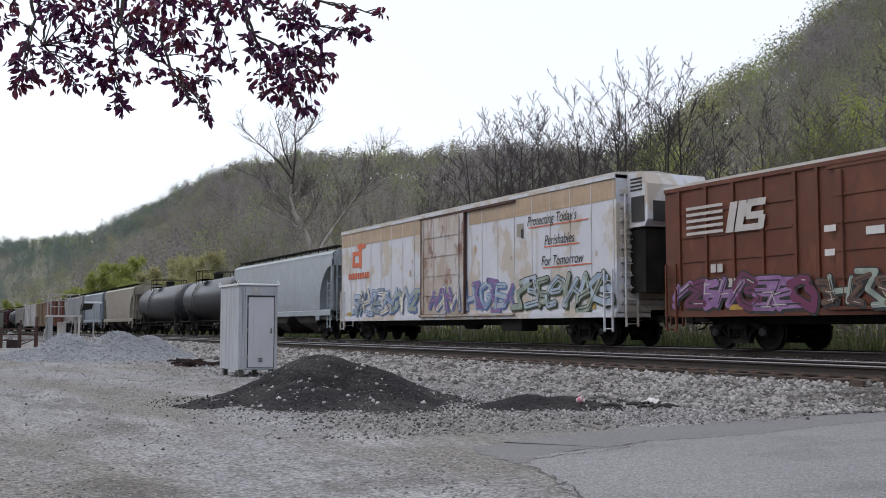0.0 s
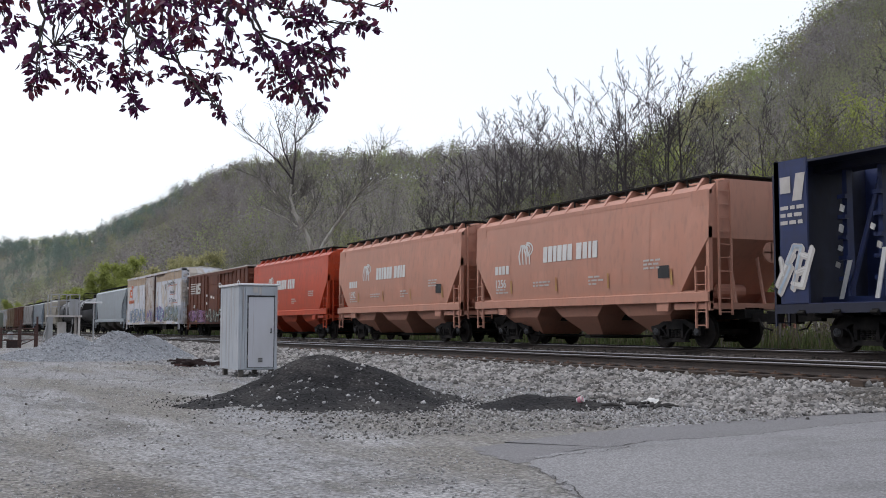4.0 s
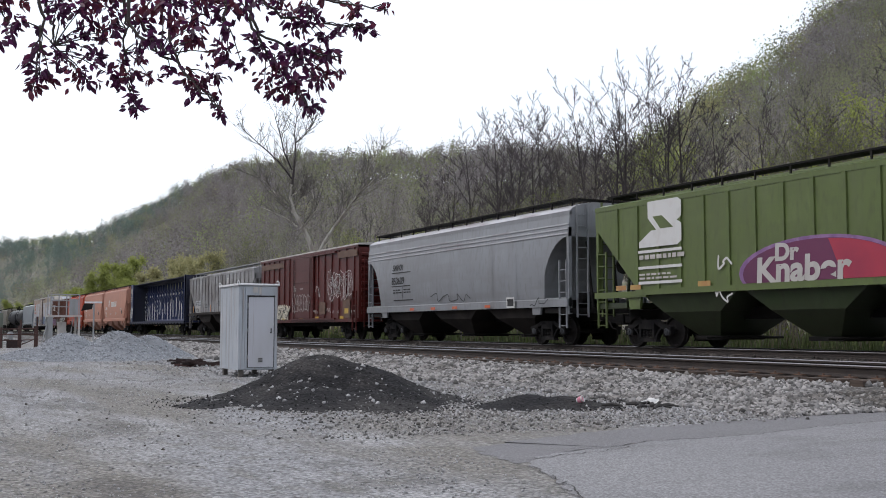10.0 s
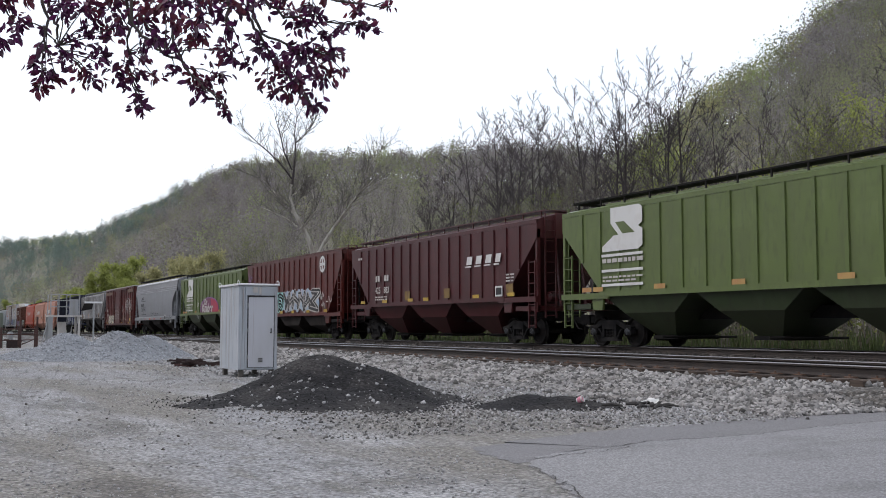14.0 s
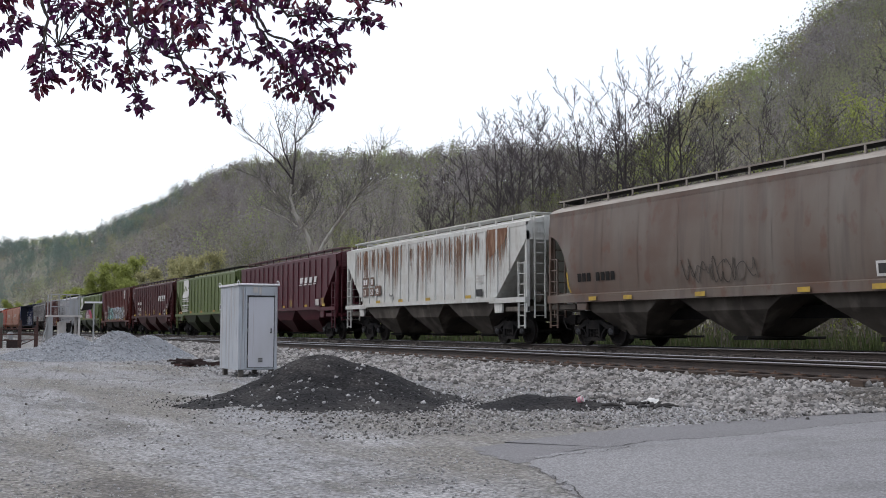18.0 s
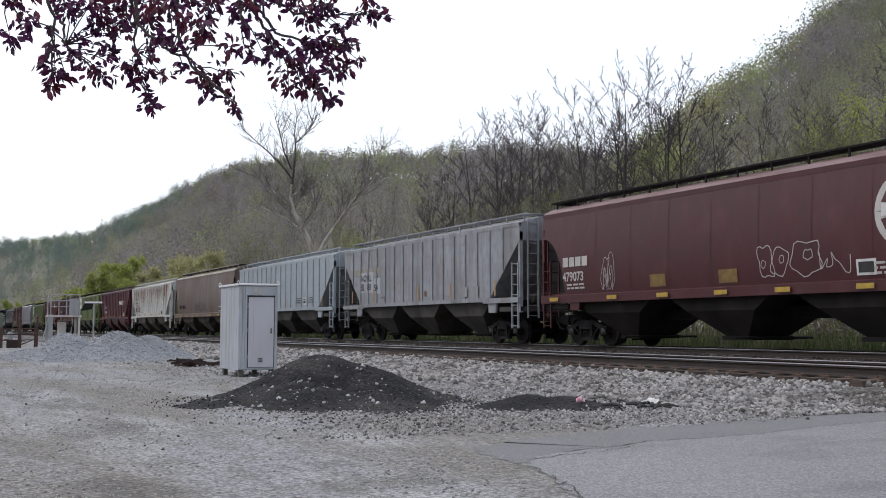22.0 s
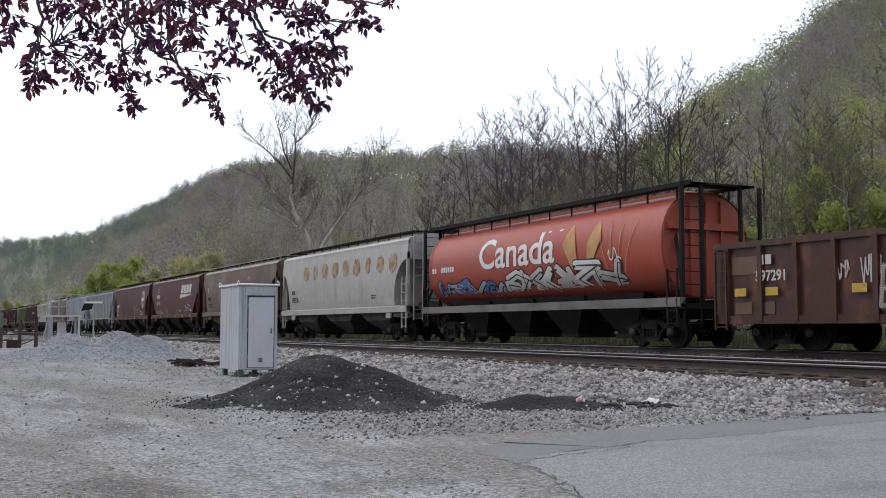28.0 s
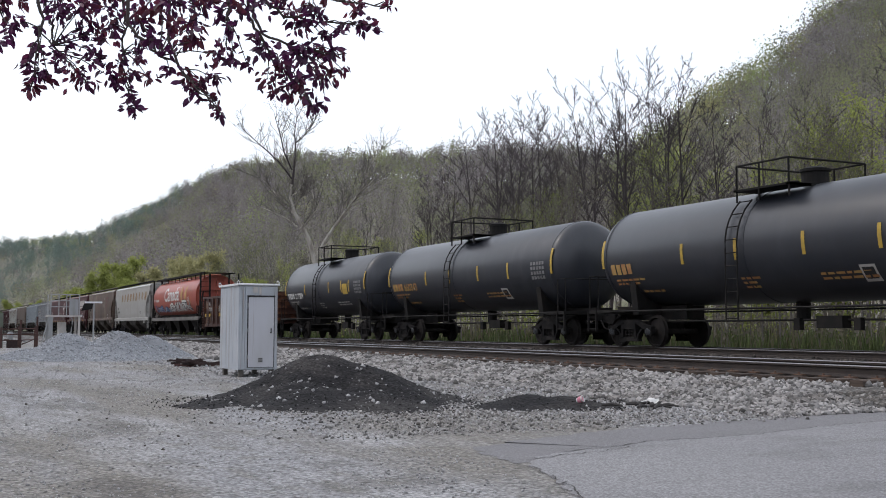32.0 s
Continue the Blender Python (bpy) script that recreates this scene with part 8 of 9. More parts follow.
def pipe_rack():
    s = thing("pipe_rack", pose(-64.4, 4.55, 0), "rusty dark pipe rack with scrap leaning on it", "rack")
    for y, h in ((0.15, 1.15), (1.15, 1.55), (2.02, 1.75)):
        part("post", Geo().box(-0.05, 0.05, y - 0.05, y + 0.05, -0.05, h), M["rust_red"], s)
        part("back_post", Geo().box(-1.05, -0.95, y - 0.05, y + 0.05, -0.05, 1.2), M["rust_red"], s)
    for z in (0.40, 0.72, 1.02):
        part("cross_pipe", Geo().tube([(0, -1.2, z), (0, 2.1, z + 0.05)], 0.035), M["rust_red"], s)
    rnd = random.Random(44)
    for k in range(12):
        y, z = rnd.uniform(-0.6, 1.9), rnd.uniform(0.05, 0.5)
        part("scrap_bar", Geo().tube([(rnd.uniform(-0.6, 0.2), y, z), (rnd.uniform(-0.6, 0.2), y + rnd.uniform(-0.7, 0.7), z + rnd.uniform(-0.04, 0.3))], rnd.uniform(0.02, 0.05)), M["rust_red"] if k % 3 else M["grey_metal"], s)
    part("plate", Geo().box(-0.3, 0.1, 0.45, 1.0, 0.0, 0.4), M["old_wood"], s)
    t = thing("timber_post", pose(-64.7, 4.70, 0), "weathered green-grey timber post", "post")
    part("shaft", Geo().box(-0.12, 0.12, -0.14, 0.10, -0.05, 1.95, 0.03), M["green_timber"], t)
    d = thing("drum", pose(-65.4, 5.25, 0), "grimy white plastic drum standing by the rack", "drum")
    part("shell", Geo().lathe([(0.02, 0.0), (0.16, 0.0), (0.17, 0.1), (0.17, 0.75), (0.14, 0.85), (0.08, 0.9), (0.02, 0.9)], 16, "z"), M["grey_metal"], d, "", 40)


def scrap():
    rnd = random.Random(15)
    for k in range(22):
        x, y, a, l, tilt = -30.9 + rnd.uniform(-0.45, 0.3), 7.62 + rnd.uniform(-0.55, 0.5), 78 + rnd.uniform(-40, 40), rnd.uniform(0.3, 0.95), rnd.uniform(-14, 14)
        w = rnd.uniform(0.015, 0.032)
        t = thing("scrap_timber", pose(x, y, 0.04 + 0.045 * (k % 4), 0, tilt, a), "rotten dark timber lying on the gravel", "timber", "scrap timbers")
        part("beam", Geo().box(-l / 2, l / 2, -w, w, -w, w, 0.012), M["old_wood"] if k % 4 else M["rust_red"], t)
    cup = thing("crushed_cup", pose(-12.75, 8.5, 0.10, 0, 70, 30), "crushed pink and white paper cup on the cinders", "litter")
    part("cup", Geo().lathe([(0.034, -0.045), (0.039, 0.0), (0.05, 0.054), (0.045, 0.054), (0.032, -0.038)], 12, "z"), M["white"], cup)
    part("band", Geo().lathe([(0.039, -0.027), (0.045, 0.009), (0.0505, 0.034)], 12, "z"), M["pink"], cup, "pink band")
    bag = thing("paper_scrap", pose(-12.2, 9.3, 0.05, 10, 0, 20), "crumpled white paper on the ballast", "litter")
    g = Geo()
    rnd = random.Random(3)
    pts = [(-0.15 + 0.06 * i + rnd.uniform(-0.01, 0.01), -0.08 + 0.05 * j, rnd.uniform(0.0, 0.09)) for j in range(4) for i in range(6)]
    g.add(pts, [(j * 6 + i, j * 6 + i + 1, (j + 1) * 6 + i + 1, (j + 1) * 6 + i) for j in range(3) for i in range(5)])
    part("sheet", g, M["white"], bag)
    rnd = random.Random(6)
    for k in range(9):
        s = thing("burnt_stick", pose(-11.9 + rnd.uniform(-0.35, 0.25), 8.95 + rnd.uniform(-0.5, 0.5), 0.05, 0, rnd.uniform(-8, 8), rnd.uniform(0, 180)), "charred stick lying on the ballast", "stick", "charred sticks")
        part("wood", Geo().tube([(-0.14, 0, 0), (0.0, 0.02, 0.02), (0.15, -0.01, 0)], [0.02, 0.025, 0.012], 6), M["crack"], s)


M["green_timber"] = mat("green_grey_timber", (0.13, 0.15, 0.12), [((0.075, 0.07, 0.06), 0.6, (4, 4, 0.8), 0.42, 0.7, 5)], 0.9)
M["old_wood"] = mat("rotten_red_brown_timber", (0.026, 0.016, 0.015), [((0.06, 0.034, 0.03), 0.6, (2, 12, 12), 0.45, 0.7, 5)], 0.9)
M["pink"] = mat("pink_print", (0.62, 0.22, 0.30), [((0.7, 0.5, 0.5), 0.5, (20, 20, 20), 0.45, 0.7, 3)], 0.6)
loading_stand()
panel_post()
pipe_rack()
scrap()

block = thing("track_block", pose(-39.13, 15.47, 0.36), "small yellow painted block beside the rail", "track block")
part("block", Geo().prism_xz([(-0.28, -0.05), (0.28, -0.05), (0.22, 0.1), (-0.2, 0.12)], -0.1, 0.1), M["gold"], block)


# ---- trees: skeletons of tapering limbs, buds and leaves, all quads ----
def limbs(rnd, height, leaders=3, boughs=7, twigs=5, fork=0.4, lean=0.0, spread=0.55, fine=True, thick=0.028, wiggle=0.16, rise=(0.35, 1.1)):
    """Segments (from, to, radius, radius, level) of a bare tree of that height, and its twig ends."""
    segs, ends = [], []

    def shoot(p, d, length, r, level, n):
        pts = [(p.copy(), r)]
        for k in range(n):
            d = (d + Vector((rnd.uniform(-1, 1), rnd.uniform(-1, 1), rnd.uniform(-0.5, 0.9))) * (wiggle * (1.4 if level else 0.7))).normalized()
            q = p + d * (length / n)
            r2 = r * (1 - 0.62 / n) if level == 0 else r * (1 - 0.85 / n)
            segs.append((p.copy(), q.copy(), r, r2, level))
            p, r = q, r2
            pts.append((p.copy(), r))
        return pts, d

    trunk, d = shoot(Vector((0, 0, -0.3)), Vector((lean, rnd.uniform(-0.1, 0.1), 1)).normalized(), height * fork, height * thick * 0.5, 0, 5)
    base, r0 = trunk[-1]
    for k in range(leaders):
        a = 2 * math.pi * (k + rnd.random() * 0.6) / leaders
        tilt = rnd.uniform(0.12, 0.45) * spread * 1.6
        d1 = Vector((math.cos(a) * tilt + lean, math.sin(a) * tilt, 1)).normalized()
        pts, _ = shoot(base, d1, height * (1 - fork) * rnd.uniform(0.75, 1.05), r0 * rnd.uniform(0.55, 0.8), 1, 6)
        sources = [(pts[i][0], pts[i][1]) for i in range(1, len(pts))] + ([(trunk[-2][0], trunk[-2][1] * 0.6)] if k == 0 else [])
        for j in range(boughs):
            p, r = sources[min(len(sources) - 1, int(len(sources) * (j + 0.5) / boughs))]
            b = rnd.uniform(0, 2 * math.pi)
            up = rnd.uniform(*rise)
            d2 = Vector((math.cos(b), math.sin(b), up)).normalized()
            length = height * rnd.uniform(0.12, 0.24) * (1.25 - 0.5 * j / boughs)
            pts2, _ = shoot(p, d2, length, max(0.019, r * 0.5), 2, 3)
            if fine:
                for i in range(twigs):
                    p3, r3 = pts2[1 + i % (len(pts2) - 1)]
                    c = rnd.uniform(0, 2 * math.pi)
                    d3 = (d2 * 0.7 + Vector((math.cos(c), math.sin(c), rnd.uniform(0.1, 0.9)))).normalized()
                    pts3, _ = shoot(p3, d3, length * rnd.uniform(0.25, 0.5), max(0.013, r3 * 0.6), 3, 2)
                    ends.append(pts3[-1][0])
                    ends.append(pts3[1][0])
            else:
                ends += [pts2[-1][0], pts2[-2][0]]
    return segs, ends


def tubes(segs, sides=3, fat=1.0):
    p0 = np.array([s[0] for s in segs])
    p1 = np.array([s[1] for s in segs])
    r0 = np.array([s[2] for s in segs]) * fat
    r1 = np.array([s[3] for s in segs]) * fat
    d = p1 - p0
    d /= np.linalg.norm(d, axis=1, keepdims=True) + 1e-9
    ref = np.where(np.abs(d[:, 2:3]) > 0.9, np.array([[1.0, 0, 0]]), np.array([[0, 0, 1.0]]))
    u = np.cross(d, ref)
    u /= np.linalg.norm(u, axis=1, keepdims=True) + 1e-9
    w = np.cross(d, u)
    ang = 2 * np.pi * np.arange(sides) / sides
    ring = np.cos(ang)[None, :, None] * u[:, None] + np.sin(ang)[None, :, None] * w[:, None]
    v = np.concatenate([p0[:, None] + ring * r0[:, None, None], p1[:, None] + ring * r1[:, None, None]], 1)
    i = np.arange(sides)
    quad = np.stack([i, (i + 1) % sides, (i + 1) % sides + sides, i + sides], 1)
    f = (quad[None] + 2 * sides * np.arange(len(segs))[:, None, None]).reshape(-1, 4)
    return v.reshape(-1, 3), f


def flecks(places, size, seed, per=1, scatter=0.3, outward=0.0):
    """Small leaf-shaped quads thrown round the given places; outward: how far they turn to face away from the stem."""
    rng = np.random.default_rng(seed)
    p = np.repeat(np.array(places, dtype=np.float64).reshape(-1, 3), per, 0)
    p = p + rng.normal(size=p.shape) * scatter
    n = len(p)
    out = p * np.array([[1.0, 1.0, 0.0]])
    out /= np.linalg.norm(out, axis=1, keepdims=True) + 1e-9
    face = rng.normal(size=(n, 3)) * (1.0 - 0.6 * outward) + outward * (out + np.array([[0, 0, 0.8]]))
    face /= np.linalg.norm(face, axis=1, keepdims=True) + 1e-9
    a = np.cross(face, rng.normal(size=(n, 3)))
    a /= np.linalg.norm(a, axis=1, keepdims=True) + 1e-9
    b = np.cross(face, a)
    s = size * rng.uniform(0.5, 1.3, (n, 1))
    v = np.stack([p - a * s, p + b * s * 0.55, p + a * s, p - b * s * 0.55], 1)
    return v.reshape(-1, 3), np.arange(4 * n).reshape(-1, 4)


def near_tree_kind(seed, height, leaf, leaf_count, leaf_size, bark, fat=1.0, **shape):
    rnd = random.Random(seed)
    segs, ends = limbs(rnd, height, **shape)
    big = [s for s in segs if s[4] < 2]
    thin = [s for s in segs if s[4] >= 2]
    tv, tf = tubes(big, 7, fat)
    bv, bf = tubes(thin, 3, fat * 1.1)
    lv, lf = flecks([tuple(e) for e in ends], leaf_size, seed, max(1, leaf_count), 0.28, 0.6)
    return (quads_mesh("trunk", tv, tf, [bark]), quads_mesh("crown", bv, bf, [M["dark_twig"]]), quads_mesh("foliage", lv, lf, [leaf]) if leaf_count else None)


def near_tree(kind, x, y, turn, scale, label, name="tree"):
    t = new(name)
    t.matrix_world = pose(x, y, terrain(x, y) - 0.05, 0, 0, turn) @ Matrix.Diagonal((scale, scale, scale * 1.0, 1))
    tagged(t, label, "tree", "trees behind the line")
    for nm, me in zip(("trunk", "crown", "foliage"), kind):
        if me:
            ob = piece(nm, me, t)
            if nm != "trunk":
                ob["kind"] = "stuff"
    return t


def upright(rnd, height, girth=0.0092, fork=0.0, spread=0.6, limbs_per=2, sub=2):
    """Segments and twig ends of a tree with a leading stem, limbs that leave it at a narrow angle and bend upwards, branches and twigs."""
    segs, ends = [], []
    shape = [(11, 0.06, 0.02), (6, 0.12, 0.07), (4, 0.17, 0.07), (2, 0.25, 0.04)]

    def shoot(p, d, length, r, level, bare):
        n, wander, lift = shape[level]
        a = rnd.uniform(0, 6.28)
        r0 = r
        for k in range(n):
            d = (d + Vector((rnd.uniform(-1, 1), rnd.uniform(-1, 1), 0)) * wander + Vector((0, 0, lift))).normalized()
            q = p + d * (length / n)
            r2 = max(0.010, r0 * (1 - 0.84 * (k + 1) / n))
            segs.append((p, q, r, r2, level))
            if level < 3 and k >= bare * n:
                for _ in range((limbs_per if level == 0 else sub) if rnd.random() < 0.75 else 1):
                    a += 2.4 + rnd.uniform(-0.5, 0.5)
                    side = Vector((math.cos(a), math.sin(a), 0))
                    open_to = spread * rnd.uniform(0.6, 1.35)
                    e = (d * math.cos(open_to) + side * math.sin(open_to)).normalized()
                    at = p.lerp(q, rnd.random())
                    shoot(at, e, length * (0.42 - 0.20 * k / n) * rnd.uniform(0.6, 1.2) * (1.0 if level < 2 else 0.75), max(0.015, r2 * rnd.uniform(0.5, 0.72)), level + 1, 0.1)
            p, r = q, r2
        if level >= 2:
            ends.append(p)

    foot = Vector((0, 0, -0.3))
    d = Vector((rnd.uniform(-0.07, 0.07), rnd.uniform(-0.07, 0.07), 1)).normalized()
    if fork:
        q = foot + d * height * fork
        segs.append((foot, q, height * girth, height * girth * 0.85, 0))
        for k in range(rnd.choice((2, 2, 3))):
            a = 2.1 * k + rnd.uniform(0, 1.5)
            e = (d + Vector((math.cos(a), math.sin(a), 0)) * rnd.uniform(0.06, 0.2)).normalized()
            shoot(q, e, height * (1 - fork) * rnd.uniform(0.75, 1.05), height * girth * 0.66, 0, 0.12)
    else:
        shoot(foot, d, height, height * girth, 0, 0.28)
    tall = max(g[1].z for g in segs) / height
    return [(a / tall, b / tall, r0, r1, k) for a, b, r0, r1, k in segs], [e / tall for e in ends]


def upright_kind(seed, height, bark, twig, leaf=None, count=0, size=0.06, **shape):
    segs, ends = upright(random.Random(seed), height, **shape)
    tv, tf = tubes([g for g in segs if g[4] < 1], 7)
    bv, bf = tubes([g for g in segs if g[4] >= 1], 3, 1.2)
    foliage = None
    if leaf:
        lv, lf = flecks([tuple(e) for e in ends], size, seed, count, 0.26)
        foliage = quads_mesh("foliage", lv, lf, [leaf])
    return quads_mesh("trunk", tv, tf, [bark]), quads_mesh("crown", bv, bf, [twig]), foliage


BARE = [upright_kind(500 + k, 16.0, M["dark_twig"], M["dark_twig"], spread=0.74, fork=(0.0, 0.3, 0.0, 0.22, 0.36, 0.0)[k]) for k in range(6)]
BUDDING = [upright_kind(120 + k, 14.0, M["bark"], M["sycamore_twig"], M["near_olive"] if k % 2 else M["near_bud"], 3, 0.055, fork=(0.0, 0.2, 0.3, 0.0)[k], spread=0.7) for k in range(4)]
FRESH = [upright_kind(160 + k, 14.0, M["bark"], M["sycamore_twig"], M["leaf_green"], 5, 0.09, spread=0.8) for k in range(2)]
GREEN = [near_tree_kind(140 + k, 9, M["leaf_green"], 32, 0.135, M["bark"], leaders=4, boughs=9, twigs=6, fork=0.15, spread=0.95) for k in range(2)]
PALE = [near_tree_kind(150, 9, M["leaf_pale"], 32, 0.135, M["bark"], leaders=4, boughs=9, twigs=6, fork=0.15, spread=0.95)]


def sycamore(seed, x, y, label, mains):
    """A bare tree: main limbs, each a run of (side, height, radius), the first the trunk, with boughs and twigs grown from them."""
    t = thing("sycamore", pose(x, y, terrain(x, y) - 0.05), label, "tree", "trees behind the line")
    rnd, segs = random.Random(seed), []
    for k, line in enumerate(mains):
        depth = rnd.uniform(-1, 1)
        pts = [RIGHT * a + Vector((0, 0, h)) + AHEAD * (depth * max(0.0, h - 6.4) * 0.12) for a, h, _ in line]
        # high limbs drawn dark: their silhouette against the sky is put into the colour
        high = sum(h for _, h, _ in line) / len(line) > 12.6
        part("limb" if k else "trunk", Geo().tube(pts, [r * 0.66 for _, _, r in line], 8), M["dark_twig"] if high else M["pale_bark"], t, "", 40)
        for i in range(len(pts) - 1):
            if i > 3 or len(line) < 6:
                for _ in range(8):
                    p = pts[i].lerp(pts[i + 1], rnd.random())
                    d = ((pts[i + 1] - pts[i]).normalized() * 0.6 + Vector((rnd.uniform(-1, 1), rnd.uniform(-1, 1), rnd.uniform(-0.1, 1)))).normalized()
                    q = p + d * rnd.uniform(0.6, 1.5)
                    e = q + (d + Vector((rnd.uniform(-0.6, 0.6), rnd.uniform(-0.6, 0.6), rnd.uniform(0, 0.7)))).normalized() * rnd.uniform(0.4, 1.0)
                    segs += [(p, q, 0.028, 0.018), (q, e, 0.018, 0.010)]
                    for _ in range(4):
                        w = q.lerp(e, rnd.random())
                        segs.append((w, w + (d * 0.5 + Vector((rnd.uniform(-1, 1), rnd.uniform(-1, 1), rnd.uniform(-0.2, 1)))) * 0.5, 0.014, 0.008))
    v, f = tubes(segs, 3)
    piece("crown", quads_mesh("crown", v, f, [M["sycamore_twig"]]), t)["kind"] = "stuff"


RIGHT = Vector((math.sin(YAW), math.cos(YAW), 0))
UP = RIGHT.cross(AHEAD)


def place_at(phi, d):
    """A spot seen at phi degrees from the line of track, d metres behind the camera's side of it."""
    return -d / math.tan(radians(phi)), d


rnd = random.Random(71)
# tall bare trees that stand above the ridge: bearing, distance from the line, height
for phi, d, h in [(22.3, 46, 14.6), (28.3, 47, 19.8), (29.4, 44, 18.9), (30.4, 43, 19.6), (32.2, 41, 16.9), (34.5, 40, 17.6), (35.2, 43, 18.4), (36.4, 40, 17.3), (37.8, 38, 16.3), (38.7, 40, 16.7), (39.7, 41, 16.6), (31.8, 36, 14.3), (33.3, 37, 14.3), (27.0, 38, 14.3), (25.8, 36, 13.1), (42.9, 36, 12.2), (44.6, 35, 11.3), (46.6, 34, 10.1), (40.8, 38, 12.8)]:
    x, y = place_at(phi, d)
    near_tree(BARE[rnd.randrange(6)], x, y, rnd.uniform(0, 360), h / 15.8, "tall bare grey-brown tree behind the tracks", "bare_tree")
x, y = place_at(19.75, 27.5)
sycamore(7, x, y, "pale-barked sycamore without leaves", [[(0.3, 3.6, 0.31), (-0.1, 5.66, 0.29), (-0.55, 7.38, 0.26), (-1.1, 8.45, 0.23), (-1.7, 9.52, 0.2), (-2.01, 10.59, 0.17), (-1.93, 11.66, 0.15)],
              [(-1.93, 11.66, 0.15), (-1.8, 13.15, 0.12), (-1.75, 14.65, 0.09), (-1.84, 15.72, 0.06), (-1.67, 17.01, 0.03)],
              [(-1.84, 12.73, 0.1), (-2.44, 14.1, 0.08), (-2.7, 15.29, 0.06), (-3.12, 16.79, 0.03)],
              [(-1.88, 12.08, 0.1), (-2.65, 13.15, 0.08), (-3.64, 14.1, 0.065), (-4.62, 14.95, 0.045), (-5.65, 15.94, 0.025)],
              [(-1.75, 14.87, 0.06), (-1.07, 15.51, 0.05), (-0.56, 16.15, 0.035), (-0.51, 16.79, 0.02)],
              [(-1.84, 9.52, 0.12), (-2.57, 10.07, 0.1), (-3.21, 11.01, 0.08), (-3.94, 11.87, 0.05), (-4.71, 12.38, 0.03)]] + 
    [[(-1.46, 8.45, 0.12), (-2.35, 9.09, 0.1), (-3.21, 9.52, 0.07), (-4.49, 10.07, 0.03)],
              [(-1.28, 8.23, 0.13), (-0.64, 8.96, 0.11), (0, 9.73, 0.09), (-0.17, 10.59, 0.06), (-0.43, 11.31, 0.04)],
              [(-2.01, 10.8, 0.06), (-1.37, 11.14, 0.05), (-0.86, 11.87, 0.03)],
              [(-1.97, 9.94, 0.06), (-1.46, 10.5, 0.05), (-1.24, 11.01, 0.03)]])
sycamore(8, x, y, "smaller sycamore leaning over the line", [[(-0.34, 5.02, 0.24), (0.09, 6.31, 0.23), (0.64, 7.38, 0.21), (1.28, 8.36, 0.19), (2.01, 9.39, 0.16), (2.65, 10.24, 0.13), (3.21, 11.1, 0.1), (3.94, 11.66, 0.06), (4.37, 12.13, 0.03)],
              [(1.28, 8.36, 0.1), (1.88, 9.82, 0.08), (2.05, 10.8, 0.05), (1.88, 11.66, 0.03)],
              [(2.65, 10.24, 0.07), (3.42, 11.44, 0.05), (3.77, 12.73, 0.045), (4.45, 13.93, 0.035), (5.05, 14.65, 0.02)]])
# budding scrub woods along the foot of the slope
for k in range(44):
    phi = 14 + 46 * (k + rnd.random()) / 44
    d = rnd.uniform(28, 46)
    x, y = place_at(phi, d)
    s = rnd.uniform(0.55, 0.95)
    near_tree(BUDDING[rnd.randrange(4)] if rnd.random() < 0.85 else BARE[rnd.randrange(6)], x, y, rnd.uniform(0, 360), s * 0.85, "young tree coming into bud behind the tracks", "budding_tree")
# trees in fresh leaf on the slope's foot
for k, (phi, d, s) in enumerate([(38.0, 44, 0.95), (39.2, 42, 0.85), (36.6, 45, 0.8), (43.2, 41, 0.7), (46.8, 40, 0.8), (48.0, 42, 0.9), (31.0, 44, 0.65), (25.3, 42, 0.7), (21.6, 40, 0.75), (23.4, 43, 0.7), (18.2, 42, 0.7), (28.4, 43, 0.6)]):
    x, y = place_at(phi, d)
    near_tree(FRESH[k % 2], x, y, rnd.uniform(0, 360), s, "slender tree in fresh yellow-green leaf", "leafy_tree")
# leafy bushes up the line and on the right
for phi, d, s, kind in [(8.9, 30, 1.2, GREEN[0]), (9.7, 32, 1.3, GREEN[1]), (8.0, 33, 1.0, GREEN[0]), (10.4, 33, 0.9, GREEN[1]), (7.3, 36, 1.1, GREEN[1]), (5.9, 38, 1.0, GREEN[0]), (4.6, 36, 1.15, GREEN[1]), (4.1, 38, 0.9, GREEN[0]), (12.1, 29, 0.95, PALE[0]), (13.0, 30, 1.0, PALE[0]), (12.6, 32, 1.05, PALE[0]), (6.4, 34, 0.8, GREEN[1]), (5.2, 35, 0.9, GREEN[0]), (41.8, 40, 0.7, GREEN[1]),
                        (47.5, 34, 0.75, GREEN[0]), (43.5, 33, 0.5, GREEN[1]), (24.5, 33, 0.5, GREEN[0]), (17.0, 34, 0.6, GREEN[1])]:
    x, y = place_at(phi, d)
    near_tree(kind, x, y, rnd.uniform(0, 360), s, "leafy yellow-green young tree" if kind is not PALE[0] else "pale tan bush in bloom", "leafy_tree")


